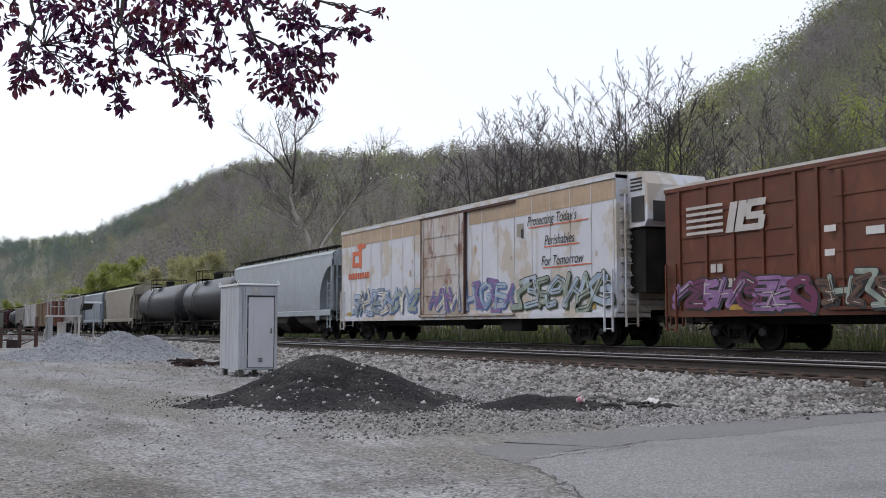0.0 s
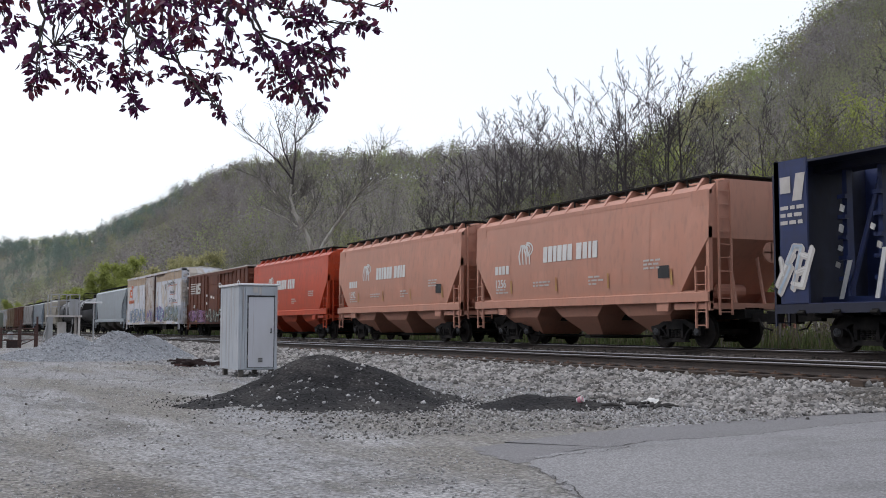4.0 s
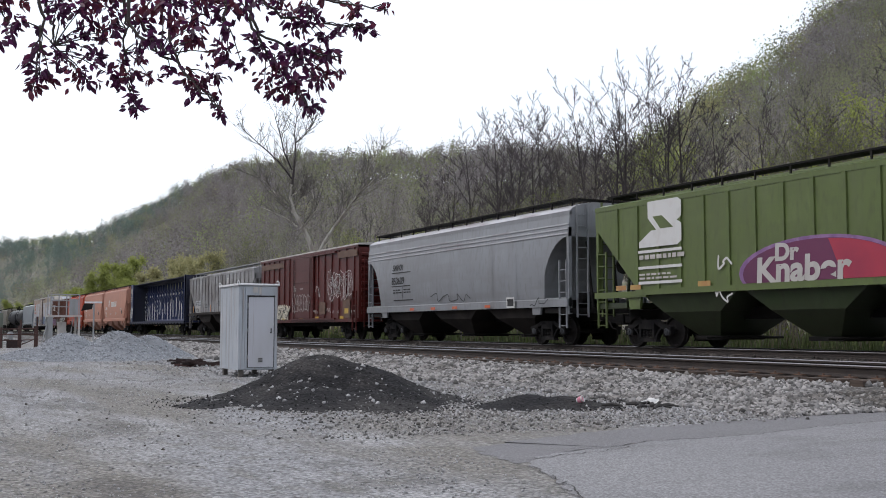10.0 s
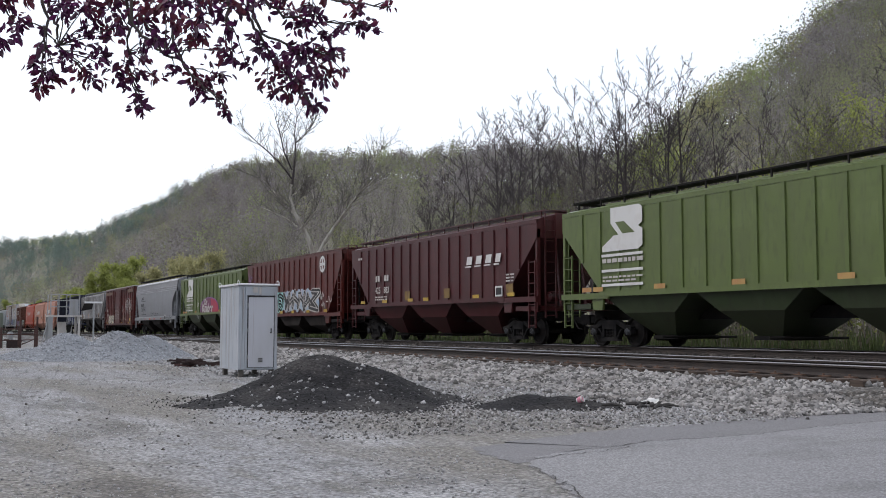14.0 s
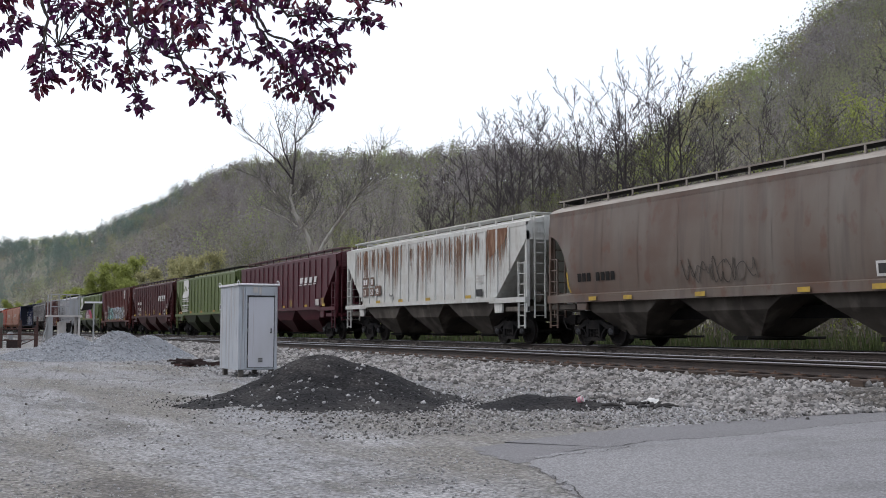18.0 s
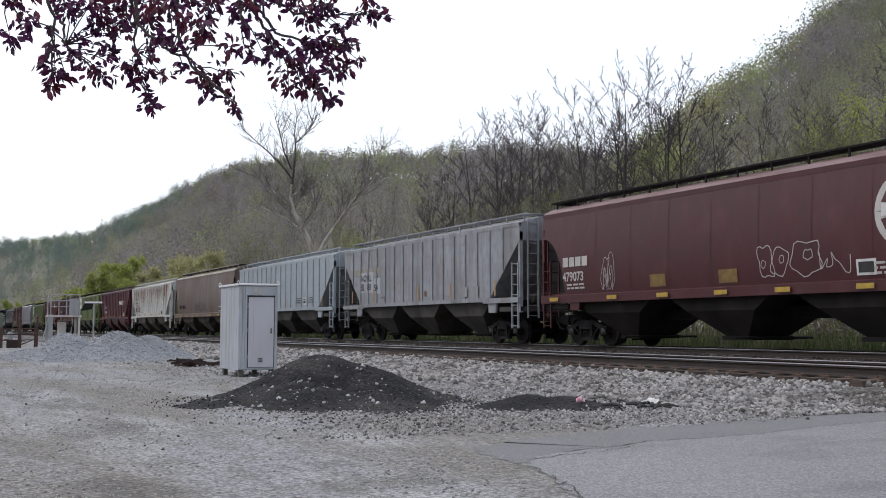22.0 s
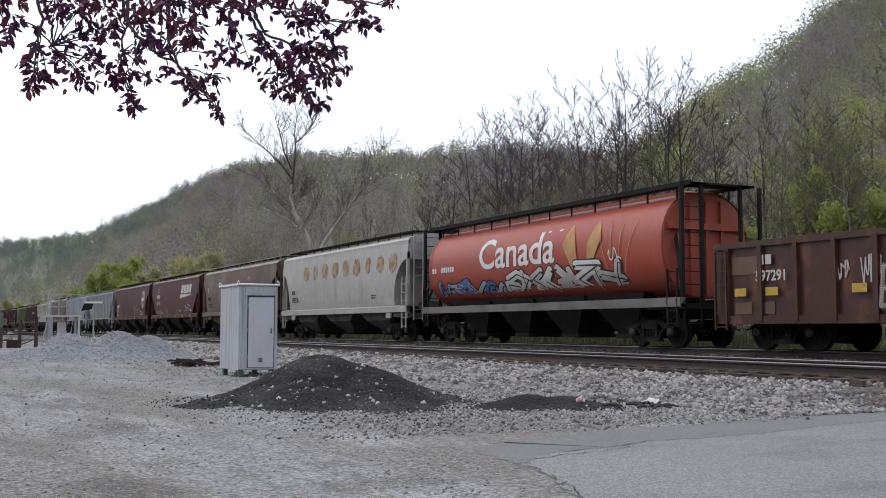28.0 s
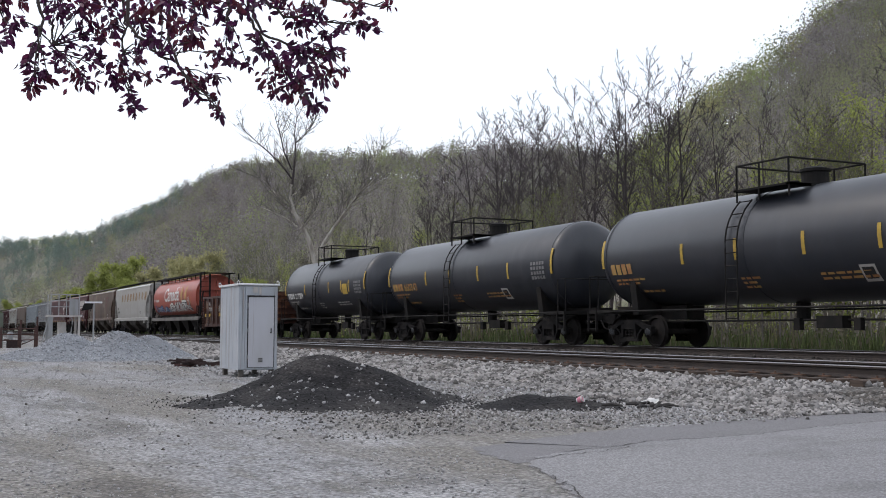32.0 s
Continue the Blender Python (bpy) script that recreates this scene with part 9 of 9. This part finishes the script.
# ---- the woods on the ridge, as one joined mass ----
def far_woods():
    rng = np.random.default_rng(17)
    kinds, plain, crests = [], [], []
    for k in range(9):
        r = random.Random(200 + k)
        segs, ends = limbs(r, 17.0, leaders=3, boughs=5, twigs=0, fork=0.40, spread=0.55, fine=False, wiggle=0.16, thick=0.02, rise=(0.4, 1.5))
        big, thin = [g for g in segs if g[4] < 2], [g for g in segs if g[4] >= 2]
        tv, tf = tubes(big, 3, 1.1)
        bv, bf = tubes(thin, 3, 1.5)
        keep = np.arange(len(bf)) % 3 == 0
        lv, lf = flecks([tuple(e) for e in ends], 0.155, 300 + k, (7, 22, 14)[k % 3], 0.62, 0.7)
        kinds.append((np.concatenate([tv, bv]), np.concatenate([tf, bf[keep] + len(tv)]), lv, lf))
        fv, ff = flecks([tuple(e) for e in ends], 0.33, 400 + k, (3, 8, 6)[k % 3], 1.2, 0.8)
        crest_kind = (np.concatenate([tv, bv]), np.concatenate([tf, bf[keep] + len(tv)]), *flecks([tuple(e) for e in ends], 0.34, 480 + k, 9, 0.8, 0.7))
        crests.append(crest_kind)
        plain.append((np.concatenate([tv, bv]), np.concatenate([tf, bf[keep] + len(tv)]), fv, ff))
    verts, faces, index, count = [], [], [], 0
    spots = []
    while len(spots) < 3900:
        phi = rng.uniform(2.0, 54.0) if len(spots) < 2800 else rng.uniform(2.0, 19.0)
        crest = table(phi, 2)
        foot = min(44.0 / math.sin(radians(max(phi, 0.5))), 0.52 * crest)
        r = math.sqrt(rng.uniform(foot ** 2, (crest * 1.03) ** 2)) if rng.random() < 0.84 else crest * rng.uniform(0.94, 1.02)
        if r > 420 or rng.random() < 0.8:
            spots.append((phi, r, crest, foot))
    for phi, r, crest, foot in spots:
        x, y = -r * math.cos(radians(phi)), r * math.sin(radians(phi))
        tv, tf, lv, lf = (kinds if r < 250 else crests if r > 0.8 * crest else plain)[rng.integers(9)]
        s = rng.uniform(0.62, 1.12) * min(1.0, max(0.5, r / 170))
        a = rng.uniform(0, 6.28)
        c, q = math.cos(a) * s, math.sin(a) * s
        m = np.array([[c, -q, 0], [q, c, 0], [0, 0, s]])
        at = np.array([x, y, terrain(x, y) - (7.0 if r > 620 else 5.0 if r > 420 else 3.6 if r > 0.8 * crest and crest < 345 else 2.0) * s])
        up = (r - foot) / (crest - foot)
        n = noise.noise(Vector((x * 0.013, y * 0.013, 4.0)))
        roll = rng.random() + 0.85 * n + 0.10 * (up - 0.5)
        kind = 5 if roll < 0.26 else 1 if roll < 0.56 else 2 if roll < 0.96 else 3 if roll < 1.12 else 4
        # scattered crowns take the dark tone, for light and dark between trees
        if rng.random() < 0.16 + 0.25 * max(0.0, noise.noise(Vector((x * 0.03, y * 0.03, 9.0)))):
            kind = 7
        # trees beyond 620 m take the blue-green that stands for haze
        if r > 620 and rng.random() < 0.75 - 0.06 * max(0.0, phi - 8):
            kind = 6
        verts += [tv @ m.T + at, lv @ m.T + at]
        faces += [tf + count, lf + count + len(tv)]
        index += [np.zeros(len(tf), dtype=np.int32), np.full(len(lf), kind, dtype=np.int32)]
        count += len(tv) + len(lv)
    me = quads_mesh("ridge_woods", np.concatenate(verts), np.concatenate(faces), [M["twig"], M["leaf_bud"], M["leaf_olive"], M["leaf_spring"], M["leaf_pale"], M["leaf_russet"], M["leaf_hazed"], M["leaf_dark"]], np.concatenate(index))
    tagged(new("ridge_woods", me), "grey-brown and olive spring woods covering the ridge", "woods", kind="stuff")


far_woods()


# ---- grass, dead stalks and brush behind the far track ----
def verge():
    rng = np.random.default_rng(23)
    for name, n, h0, h1, w, material, label, d0, d1 in (("grass", 15000, 0.25, 0.75, 0.03, M["grass"], "rank green grass along the far side of the line", 23.6, 33.0), ("dead_stalks", 2200, 0.6, 1.6, 0.016, M["straw"], "dry pale stalks standing in the grass", 24.4, 30.0)):
        x = -9.0 * np.exp(rng.random(n) * math.log(150 / 9.0))
        y = rng.uniform(d0, d1, n)
        z = np.array([terrain(p, q) for p, q in zip(x, y)])
        h = rng.uniform(h0, h1, n)
        a = rng.uniform(0, np.pi, n)
        ww = w * np.clip(-x / 25, 1, 4) * rng.uniform(0.6, 1.4, n)
        dx, dy = np.cos(a) * ww, np.sin(a) * ww
        lx, ly = rng.normal(size=n) * 0.18 * h, rng.normal(size=n) * 0.18 * h
        v = np.stack([np.stack([x - dx, y - dy, z - 0.03], 1), np.stack([x + dx, y + dy, z - 0.03], 1), np.stack([x + dx * 0.3 + lx, y + dy * 0.3 + ly, z + h], 1), np.stack([x - dx * 0.3 + lx, y - dy * 0.3 + ly, z + h], 1)], 1)
        tagged(new(name, quads_mesh(name, v.reshape(-1, 3), np.arange(4 * n).reshape(-1, 4), [material])), label, "grass", kind="stuff")
    # low brush of leaf clumps
    n = 900
    x = -9.0 * np.exp(rng.random(n) * math.log(220 / 9.0))
    y = rng.uniform(26.0, 40.0, n)
    z = np.array([terrain(p, q) for p, q in zip(x, y)]) + rng.uniform(0.2, 1.8, n)
    v, f = flecks(np.stack([x, y, z], 1), 0.11, 29, 26, 0.5)
    idx = np.repeat(rng.integers(0, 2, n), 26)
    tagged(new("brush", quads_mesh("brush", v, f, [M["near_olive"], M["near_bud"]], idx)), "low yellow-green brush at the foot of the slope", "brush", kind="stuff")
    # thin saplings and pale trunks close behind the train
    segs = []
    r = random.Random(31)
    for k in range(420):
        p = -9.0 * math.exp(r.random() * math.log(160 / 9.0))
        q = r.uniform(25.5, 36.0)
        b = Vector((p, q, terrain(p, q) - 0.1))
        h = r.uniform(2.5, 7.0)
        rad = r.uniform(0.015, 0.06)
        mid = b + Vector((r.uniform(-0.3, 0.3), r.uniform(-0.3, 0.3), h * 0.5))
        top = mid + Vector((r.uniform(-0.5, 0.5), r.uniform(-0.5, 0.5), h * 0.5))
        segs += [(b, mid, rad, rad * 0.7, 0), (mid, top, rad * 0.7, rad * 0.2, 0)]
        for j in range(5):
            s = b.lerp(top, r.uniform(0.3, 0.9))
            segs.append((s, s + Vector((r.uniform(-1, 1), r.uniform(-1, 1), r.uniform(0.4, 1.1))) * h * 0.14, rad * 0.4, rad * 0.12, 1))
    v, f = tubes(segs, 4)
    tagged(new("saplings", quads_mesh("saplings", v, f, [M["twig"]])), "thin bare saplings in the brush", "saplings", kind="stuff")


verge()

# ---- copper beech overhanging the camera ----
SWAYING = []


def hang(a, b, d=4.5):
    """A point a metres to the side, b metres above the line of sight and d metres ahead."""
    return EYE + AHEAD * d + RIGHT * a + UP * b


# how far the tips swing sideways in the wind, in metres, at each time
SWING = {"left": [(0, -0.047), (1, 0.005), (2, 0.047), (3, 0.031), (4.5, 0.007), (6, -0.012), (8, 0.009), (10, 0.014), (12, 0.021), (14, 0.04), (15.5, 0.047), (17, 0.062), (18, 0.038), (19, 0.021), (20, 0.038), (21, 0.069), (22, 0.085), (23, 0.057), (25, 0.026), (26.5, 0.012), (28, 0.005), (30, 0.002), (31, 0), (32, 0.007)],
         "right": [(0, -0.04), (1, 0.033), (2, 0.088), (3, 0.033), (4.5, 0.005), (6, -0.014), (8, -0.009), (10, -0.009), (12, -0.014), (14, 0.007), (15.5, 0.047), (17, 0.092), (18, 0.038), (19, 0.002), (20, 0.047), (21, 0.102), (22, 0.081), (23, 0.076), (25, 0.019), (26.5, 0.019), (28, 0.021), (30, 0.007), (31, 0), (32, 0.009)]}


def beech_leaves(rnd, clusters):
    """Drooping pointed leaves, folded along the midrib, round each cluster's middle."""
    lv, lf = [], []
    for centre, r in clusters:
        for _ in range(int(4 + 9800 * r * r)):
            off = Vector((rnd.gauss(0, 1), rnd.gauss(0, 1), rnd.gauss(0, 0.9))) * r * 0.55
            d = (off.normalized() * 0.8 + Vector((rnd.uniform(-0.6, 0.6), rnd.uniform(-0.6, 0.6), rnd.uniform(-1.3, 0.1)))).normalized()
            w = d.cross(Vector((rnd.uniform(-1, 1), rnd.uniform(-1, 1), rnd.uniform(-1, 1)))).normalized()
            nrm = d.cross(w)
            length = rnd.uniform(0.029, 0.052)
            width = length * rnd.uniform(0.20, 0.30)
            curl = rnd.uniform(-0.006, 0.006)
            o = centre + off - d * length * 0.4
            i = len(lv)
            lv += [o, o + d * length * 0.28 + w * width * 0.8 + nrm * 0.003, o + d * length * 0.62 + w * width * 0.9 + nrm * (0.004 + curl), o + d * length + nrm * curl * 2,
                   o + d * length * 0.62 - w * width * 0.9 + nrm * (0.004 + curl), o + d * length * 0.28 - w * width * 0.8 + nrm * 0.003, o + d * length * 0.46 - nrm * 0.003]
            lf += [(i, i + 1, i + 6, i + 5), (i + 1, i + 2, i + 3, i + 6), (i + 6, i + 3, i + 4, i + 5)]
    return quads_mesh("leaves", np.array([tuple(v) for v in lv]), np.array(lf), [M["beech"]])


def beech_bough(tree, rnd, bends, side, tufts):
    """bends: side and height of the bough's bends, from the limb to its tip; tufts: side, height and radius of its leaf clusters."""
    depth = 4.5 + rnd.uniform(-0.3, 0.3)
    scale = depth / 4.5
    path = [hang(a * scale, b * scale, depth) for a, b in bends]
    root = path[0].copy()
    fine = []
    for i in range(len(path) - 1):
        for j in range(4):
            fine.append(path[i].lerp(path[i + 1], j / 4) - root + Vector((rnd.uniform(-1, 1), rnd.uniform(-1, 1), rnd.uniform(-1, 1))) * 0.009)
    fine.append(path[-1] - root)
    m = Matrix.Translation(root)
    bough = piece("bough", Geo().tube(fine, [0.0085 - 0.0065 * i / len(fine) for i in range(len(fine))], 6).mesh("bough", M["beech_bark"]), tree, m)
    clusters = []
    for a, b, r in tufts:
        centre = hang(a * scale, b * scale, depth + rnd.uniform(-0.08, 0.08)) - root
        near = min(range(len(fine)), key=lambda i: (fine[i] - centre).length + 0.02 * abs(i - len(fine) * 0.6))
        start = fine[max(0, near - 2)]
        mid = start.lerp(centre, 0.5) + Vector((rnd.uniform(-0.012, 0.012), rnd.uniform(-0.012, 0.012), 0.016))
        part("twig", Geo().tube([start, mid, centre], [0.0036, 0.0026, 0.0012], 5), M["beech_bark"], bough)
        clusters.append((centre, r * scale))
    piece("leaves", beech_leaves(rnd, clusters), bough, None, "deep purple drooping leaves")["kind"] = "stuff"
    drop = max(0.55, (fine[-1] - fine[0]).length)
    gain = rnd.uniform(0.9, 1.08)
    rows = []
    for t, d in SWING[side]:
        a = math.degrees(gain * d / drop)
        rows.append((t, 0.895 * a, -0.446 * a, 0.0))
    SWAYING.append((bough, m, rows))


def beech():
    tree = thing("copper_beech", Matrix(), "copper beech with drooping purple leaves overhead", "tree")
    trunk = [Vector((-2.6, -2.9, -0.1)), Vector((-2.7, -2.8, 1.6)), Vector((-2.8, -2.6, 3.2)), Vector((-2.9, -2.3, 5.2)), Vector((-3.0, -2.1, 7.0))]
    part("trunk", Geo().tube(trunk, [0.26, 0.21, 0.18, 0.13, 0.07], 14), M["beech_bark"], tree, "", 40)
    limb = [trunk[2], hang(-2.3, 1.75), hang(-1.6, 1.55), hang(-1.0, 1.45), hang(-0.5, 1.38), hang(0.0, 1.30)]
    part("limb", Geo().tube(limb, [0.10, 0.07, 0.055, 0.04, 0.028, 0.012], 10), M["beech_bark"], tree, "", 40)
    rnd = random.Random(91)
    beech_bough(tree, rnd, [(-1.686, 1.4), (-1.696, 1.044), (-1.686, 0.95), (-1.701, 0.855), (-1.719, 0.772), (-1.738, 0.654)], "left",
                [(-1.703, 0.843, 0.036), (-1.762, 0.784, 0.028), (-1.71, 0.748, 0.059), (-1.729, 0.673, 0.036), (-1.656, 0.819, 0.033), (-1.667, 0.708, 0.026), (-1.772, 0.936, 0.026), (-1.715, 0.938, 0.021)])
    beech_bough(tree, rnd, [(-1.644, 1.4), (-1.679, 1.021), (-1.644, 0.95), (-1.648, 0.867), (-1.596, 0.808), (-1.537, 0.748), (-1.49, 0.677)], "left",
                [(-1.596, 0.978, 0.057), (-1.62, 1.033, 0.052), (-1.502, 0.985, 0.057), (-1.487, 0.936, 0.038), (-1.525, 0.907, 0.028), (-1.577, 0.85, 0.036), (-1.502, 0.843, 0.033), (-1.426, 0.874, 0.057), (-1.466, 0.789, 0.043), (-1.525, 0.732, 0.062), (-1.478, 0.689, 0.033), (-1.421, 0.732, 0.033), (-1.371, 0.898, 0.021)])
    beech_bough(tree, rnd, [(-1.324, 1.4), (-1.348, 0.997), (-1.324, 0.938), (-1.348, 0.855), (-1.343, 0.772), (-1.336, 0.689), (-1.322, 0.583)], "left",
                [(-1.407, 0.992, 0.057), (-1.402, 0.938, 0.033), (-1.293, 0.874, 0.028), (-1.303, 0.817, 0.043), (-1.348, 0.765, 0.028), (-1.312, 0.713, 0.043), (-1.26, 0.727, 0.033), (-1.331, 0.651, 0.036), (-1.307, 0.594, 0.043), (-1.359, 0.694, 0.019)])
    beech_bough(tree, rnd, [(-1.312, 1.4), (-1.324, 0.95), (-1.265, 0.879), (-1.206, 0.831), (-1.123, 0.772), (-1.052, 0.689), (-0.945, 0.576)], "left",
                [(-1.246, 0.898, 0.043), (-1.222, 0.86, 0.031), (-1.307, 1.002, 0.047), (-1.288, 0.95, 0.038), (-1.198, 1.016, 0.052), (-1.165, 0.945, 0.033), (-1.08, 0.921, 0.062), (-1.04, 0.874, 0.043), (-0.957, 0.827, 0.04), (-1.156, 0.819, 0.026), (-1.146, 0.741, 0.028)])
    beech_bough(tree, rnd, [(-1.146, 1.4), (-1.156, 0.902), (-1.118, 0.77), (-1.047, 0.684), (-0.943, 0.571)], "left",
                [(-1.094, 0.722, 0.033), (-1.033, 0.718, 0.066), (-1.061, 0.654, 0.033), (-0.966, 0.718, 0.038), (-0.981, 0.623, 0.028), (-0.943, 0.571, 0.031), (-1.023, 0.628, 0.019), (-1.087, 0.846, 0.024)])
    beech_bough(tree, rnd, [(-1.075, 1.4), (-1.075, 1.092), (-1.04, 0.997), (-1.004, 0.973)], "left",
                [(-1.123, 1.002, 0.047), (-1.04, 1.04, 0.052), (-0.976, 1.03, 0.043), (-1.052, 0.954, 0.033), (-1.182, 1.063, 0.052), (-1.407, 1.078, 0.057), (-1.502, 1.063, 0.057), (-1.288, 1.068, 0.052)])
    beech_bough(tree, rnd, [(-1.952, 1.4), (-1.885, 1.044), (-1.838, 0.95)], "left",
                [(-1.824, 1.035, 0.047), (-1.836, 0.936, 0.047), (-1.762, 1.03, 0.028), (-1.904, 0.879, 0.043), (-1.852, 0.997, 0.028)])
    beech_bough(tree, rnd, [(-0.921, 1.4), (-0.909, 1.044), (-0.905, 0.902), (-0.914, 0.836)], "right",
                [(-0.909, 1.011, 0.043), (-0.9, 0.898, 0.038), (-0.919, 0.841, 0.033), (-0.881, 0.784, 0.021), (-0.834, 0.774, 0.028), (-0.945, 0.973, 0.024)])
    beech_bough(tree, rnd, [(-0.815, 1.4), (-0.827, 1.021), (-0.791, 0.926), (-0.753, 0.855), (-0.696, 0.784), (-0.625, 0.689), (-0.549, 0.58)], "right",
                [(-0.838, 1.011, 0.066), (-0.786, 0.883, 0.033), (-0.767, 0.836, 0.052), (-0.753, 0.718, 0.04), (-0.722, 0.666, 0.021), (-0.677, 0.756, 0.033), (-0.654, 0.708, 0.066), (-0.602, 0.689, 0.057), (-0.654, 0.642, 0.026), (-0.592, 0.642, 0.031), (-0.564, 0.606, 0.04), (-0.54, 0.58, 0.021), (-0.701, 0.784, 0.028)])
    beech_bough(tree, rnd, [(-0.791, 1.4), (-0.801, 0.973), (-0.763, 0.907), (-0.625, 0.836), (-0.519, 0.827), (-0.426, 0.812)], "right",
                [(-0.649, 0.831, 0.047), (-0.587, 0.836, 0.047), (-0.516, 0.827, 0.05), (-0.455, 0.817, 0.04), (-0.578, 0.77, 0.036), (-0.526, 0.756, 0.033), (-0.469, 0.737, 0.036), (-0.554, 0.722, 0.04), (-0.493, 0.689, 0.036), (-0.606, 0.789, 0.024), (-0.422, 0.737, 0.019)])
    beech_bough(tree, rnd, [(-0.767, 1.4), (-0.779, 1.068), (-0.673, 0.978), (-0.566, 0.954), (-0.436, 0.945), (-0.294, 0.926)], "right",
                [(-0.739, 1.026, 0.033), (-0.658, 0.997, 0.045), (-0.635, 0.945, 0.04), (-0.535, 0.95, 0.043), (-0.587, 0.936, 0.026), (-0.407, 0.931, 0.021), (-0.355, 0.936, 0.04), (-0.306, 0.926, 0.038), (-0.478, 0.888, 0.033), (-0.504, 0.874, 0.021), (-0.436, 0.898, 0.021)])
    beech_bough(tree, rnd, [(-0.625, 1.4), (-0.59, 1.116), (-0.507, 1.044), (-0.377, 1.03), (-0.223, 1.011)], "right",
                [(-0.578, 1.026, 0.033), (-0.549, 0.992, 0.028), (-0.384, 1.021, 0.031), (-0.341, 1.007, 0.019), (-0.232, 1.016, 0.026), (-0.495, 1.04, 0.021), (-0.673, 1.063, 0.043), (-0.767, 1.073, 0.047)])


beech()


# ---- what moves: the train, its wheels, the boughs in the wind ----
def motions():
    times = [0, 2, 4, 6, 8, 10, 12, 14, 16, 18, 20, 22, 24, 26, 28, 30, 32]
    for car, x in CARS:
        walk(car, [(t, pose(x - run(t), FAR_TRACK, RAIL_TOP)) for t in times])
    first = ROLLING[0]
    walk(first, [(k / FPS, pose(0, 0, 0, 0, -math.degrees((run(k / FPS) - run(0)) / WHEEL_R) % 360, 0)) for k in range(32 * FPS + 1)])
    roll = first.animation_data
    for other in ROLLING[1:]:
        keys = other.animation_data_create()
        other.rotation_mode = "QUATERNION"
        keys.action = roll.action
        keys.action_slot = roll.action_slot
    for bough, m, rows in SWAYING:
        walk(bough, [(t, m @ pose(0, 0, 0, a, b, c)) for t, a, b, c in rows])


motions()
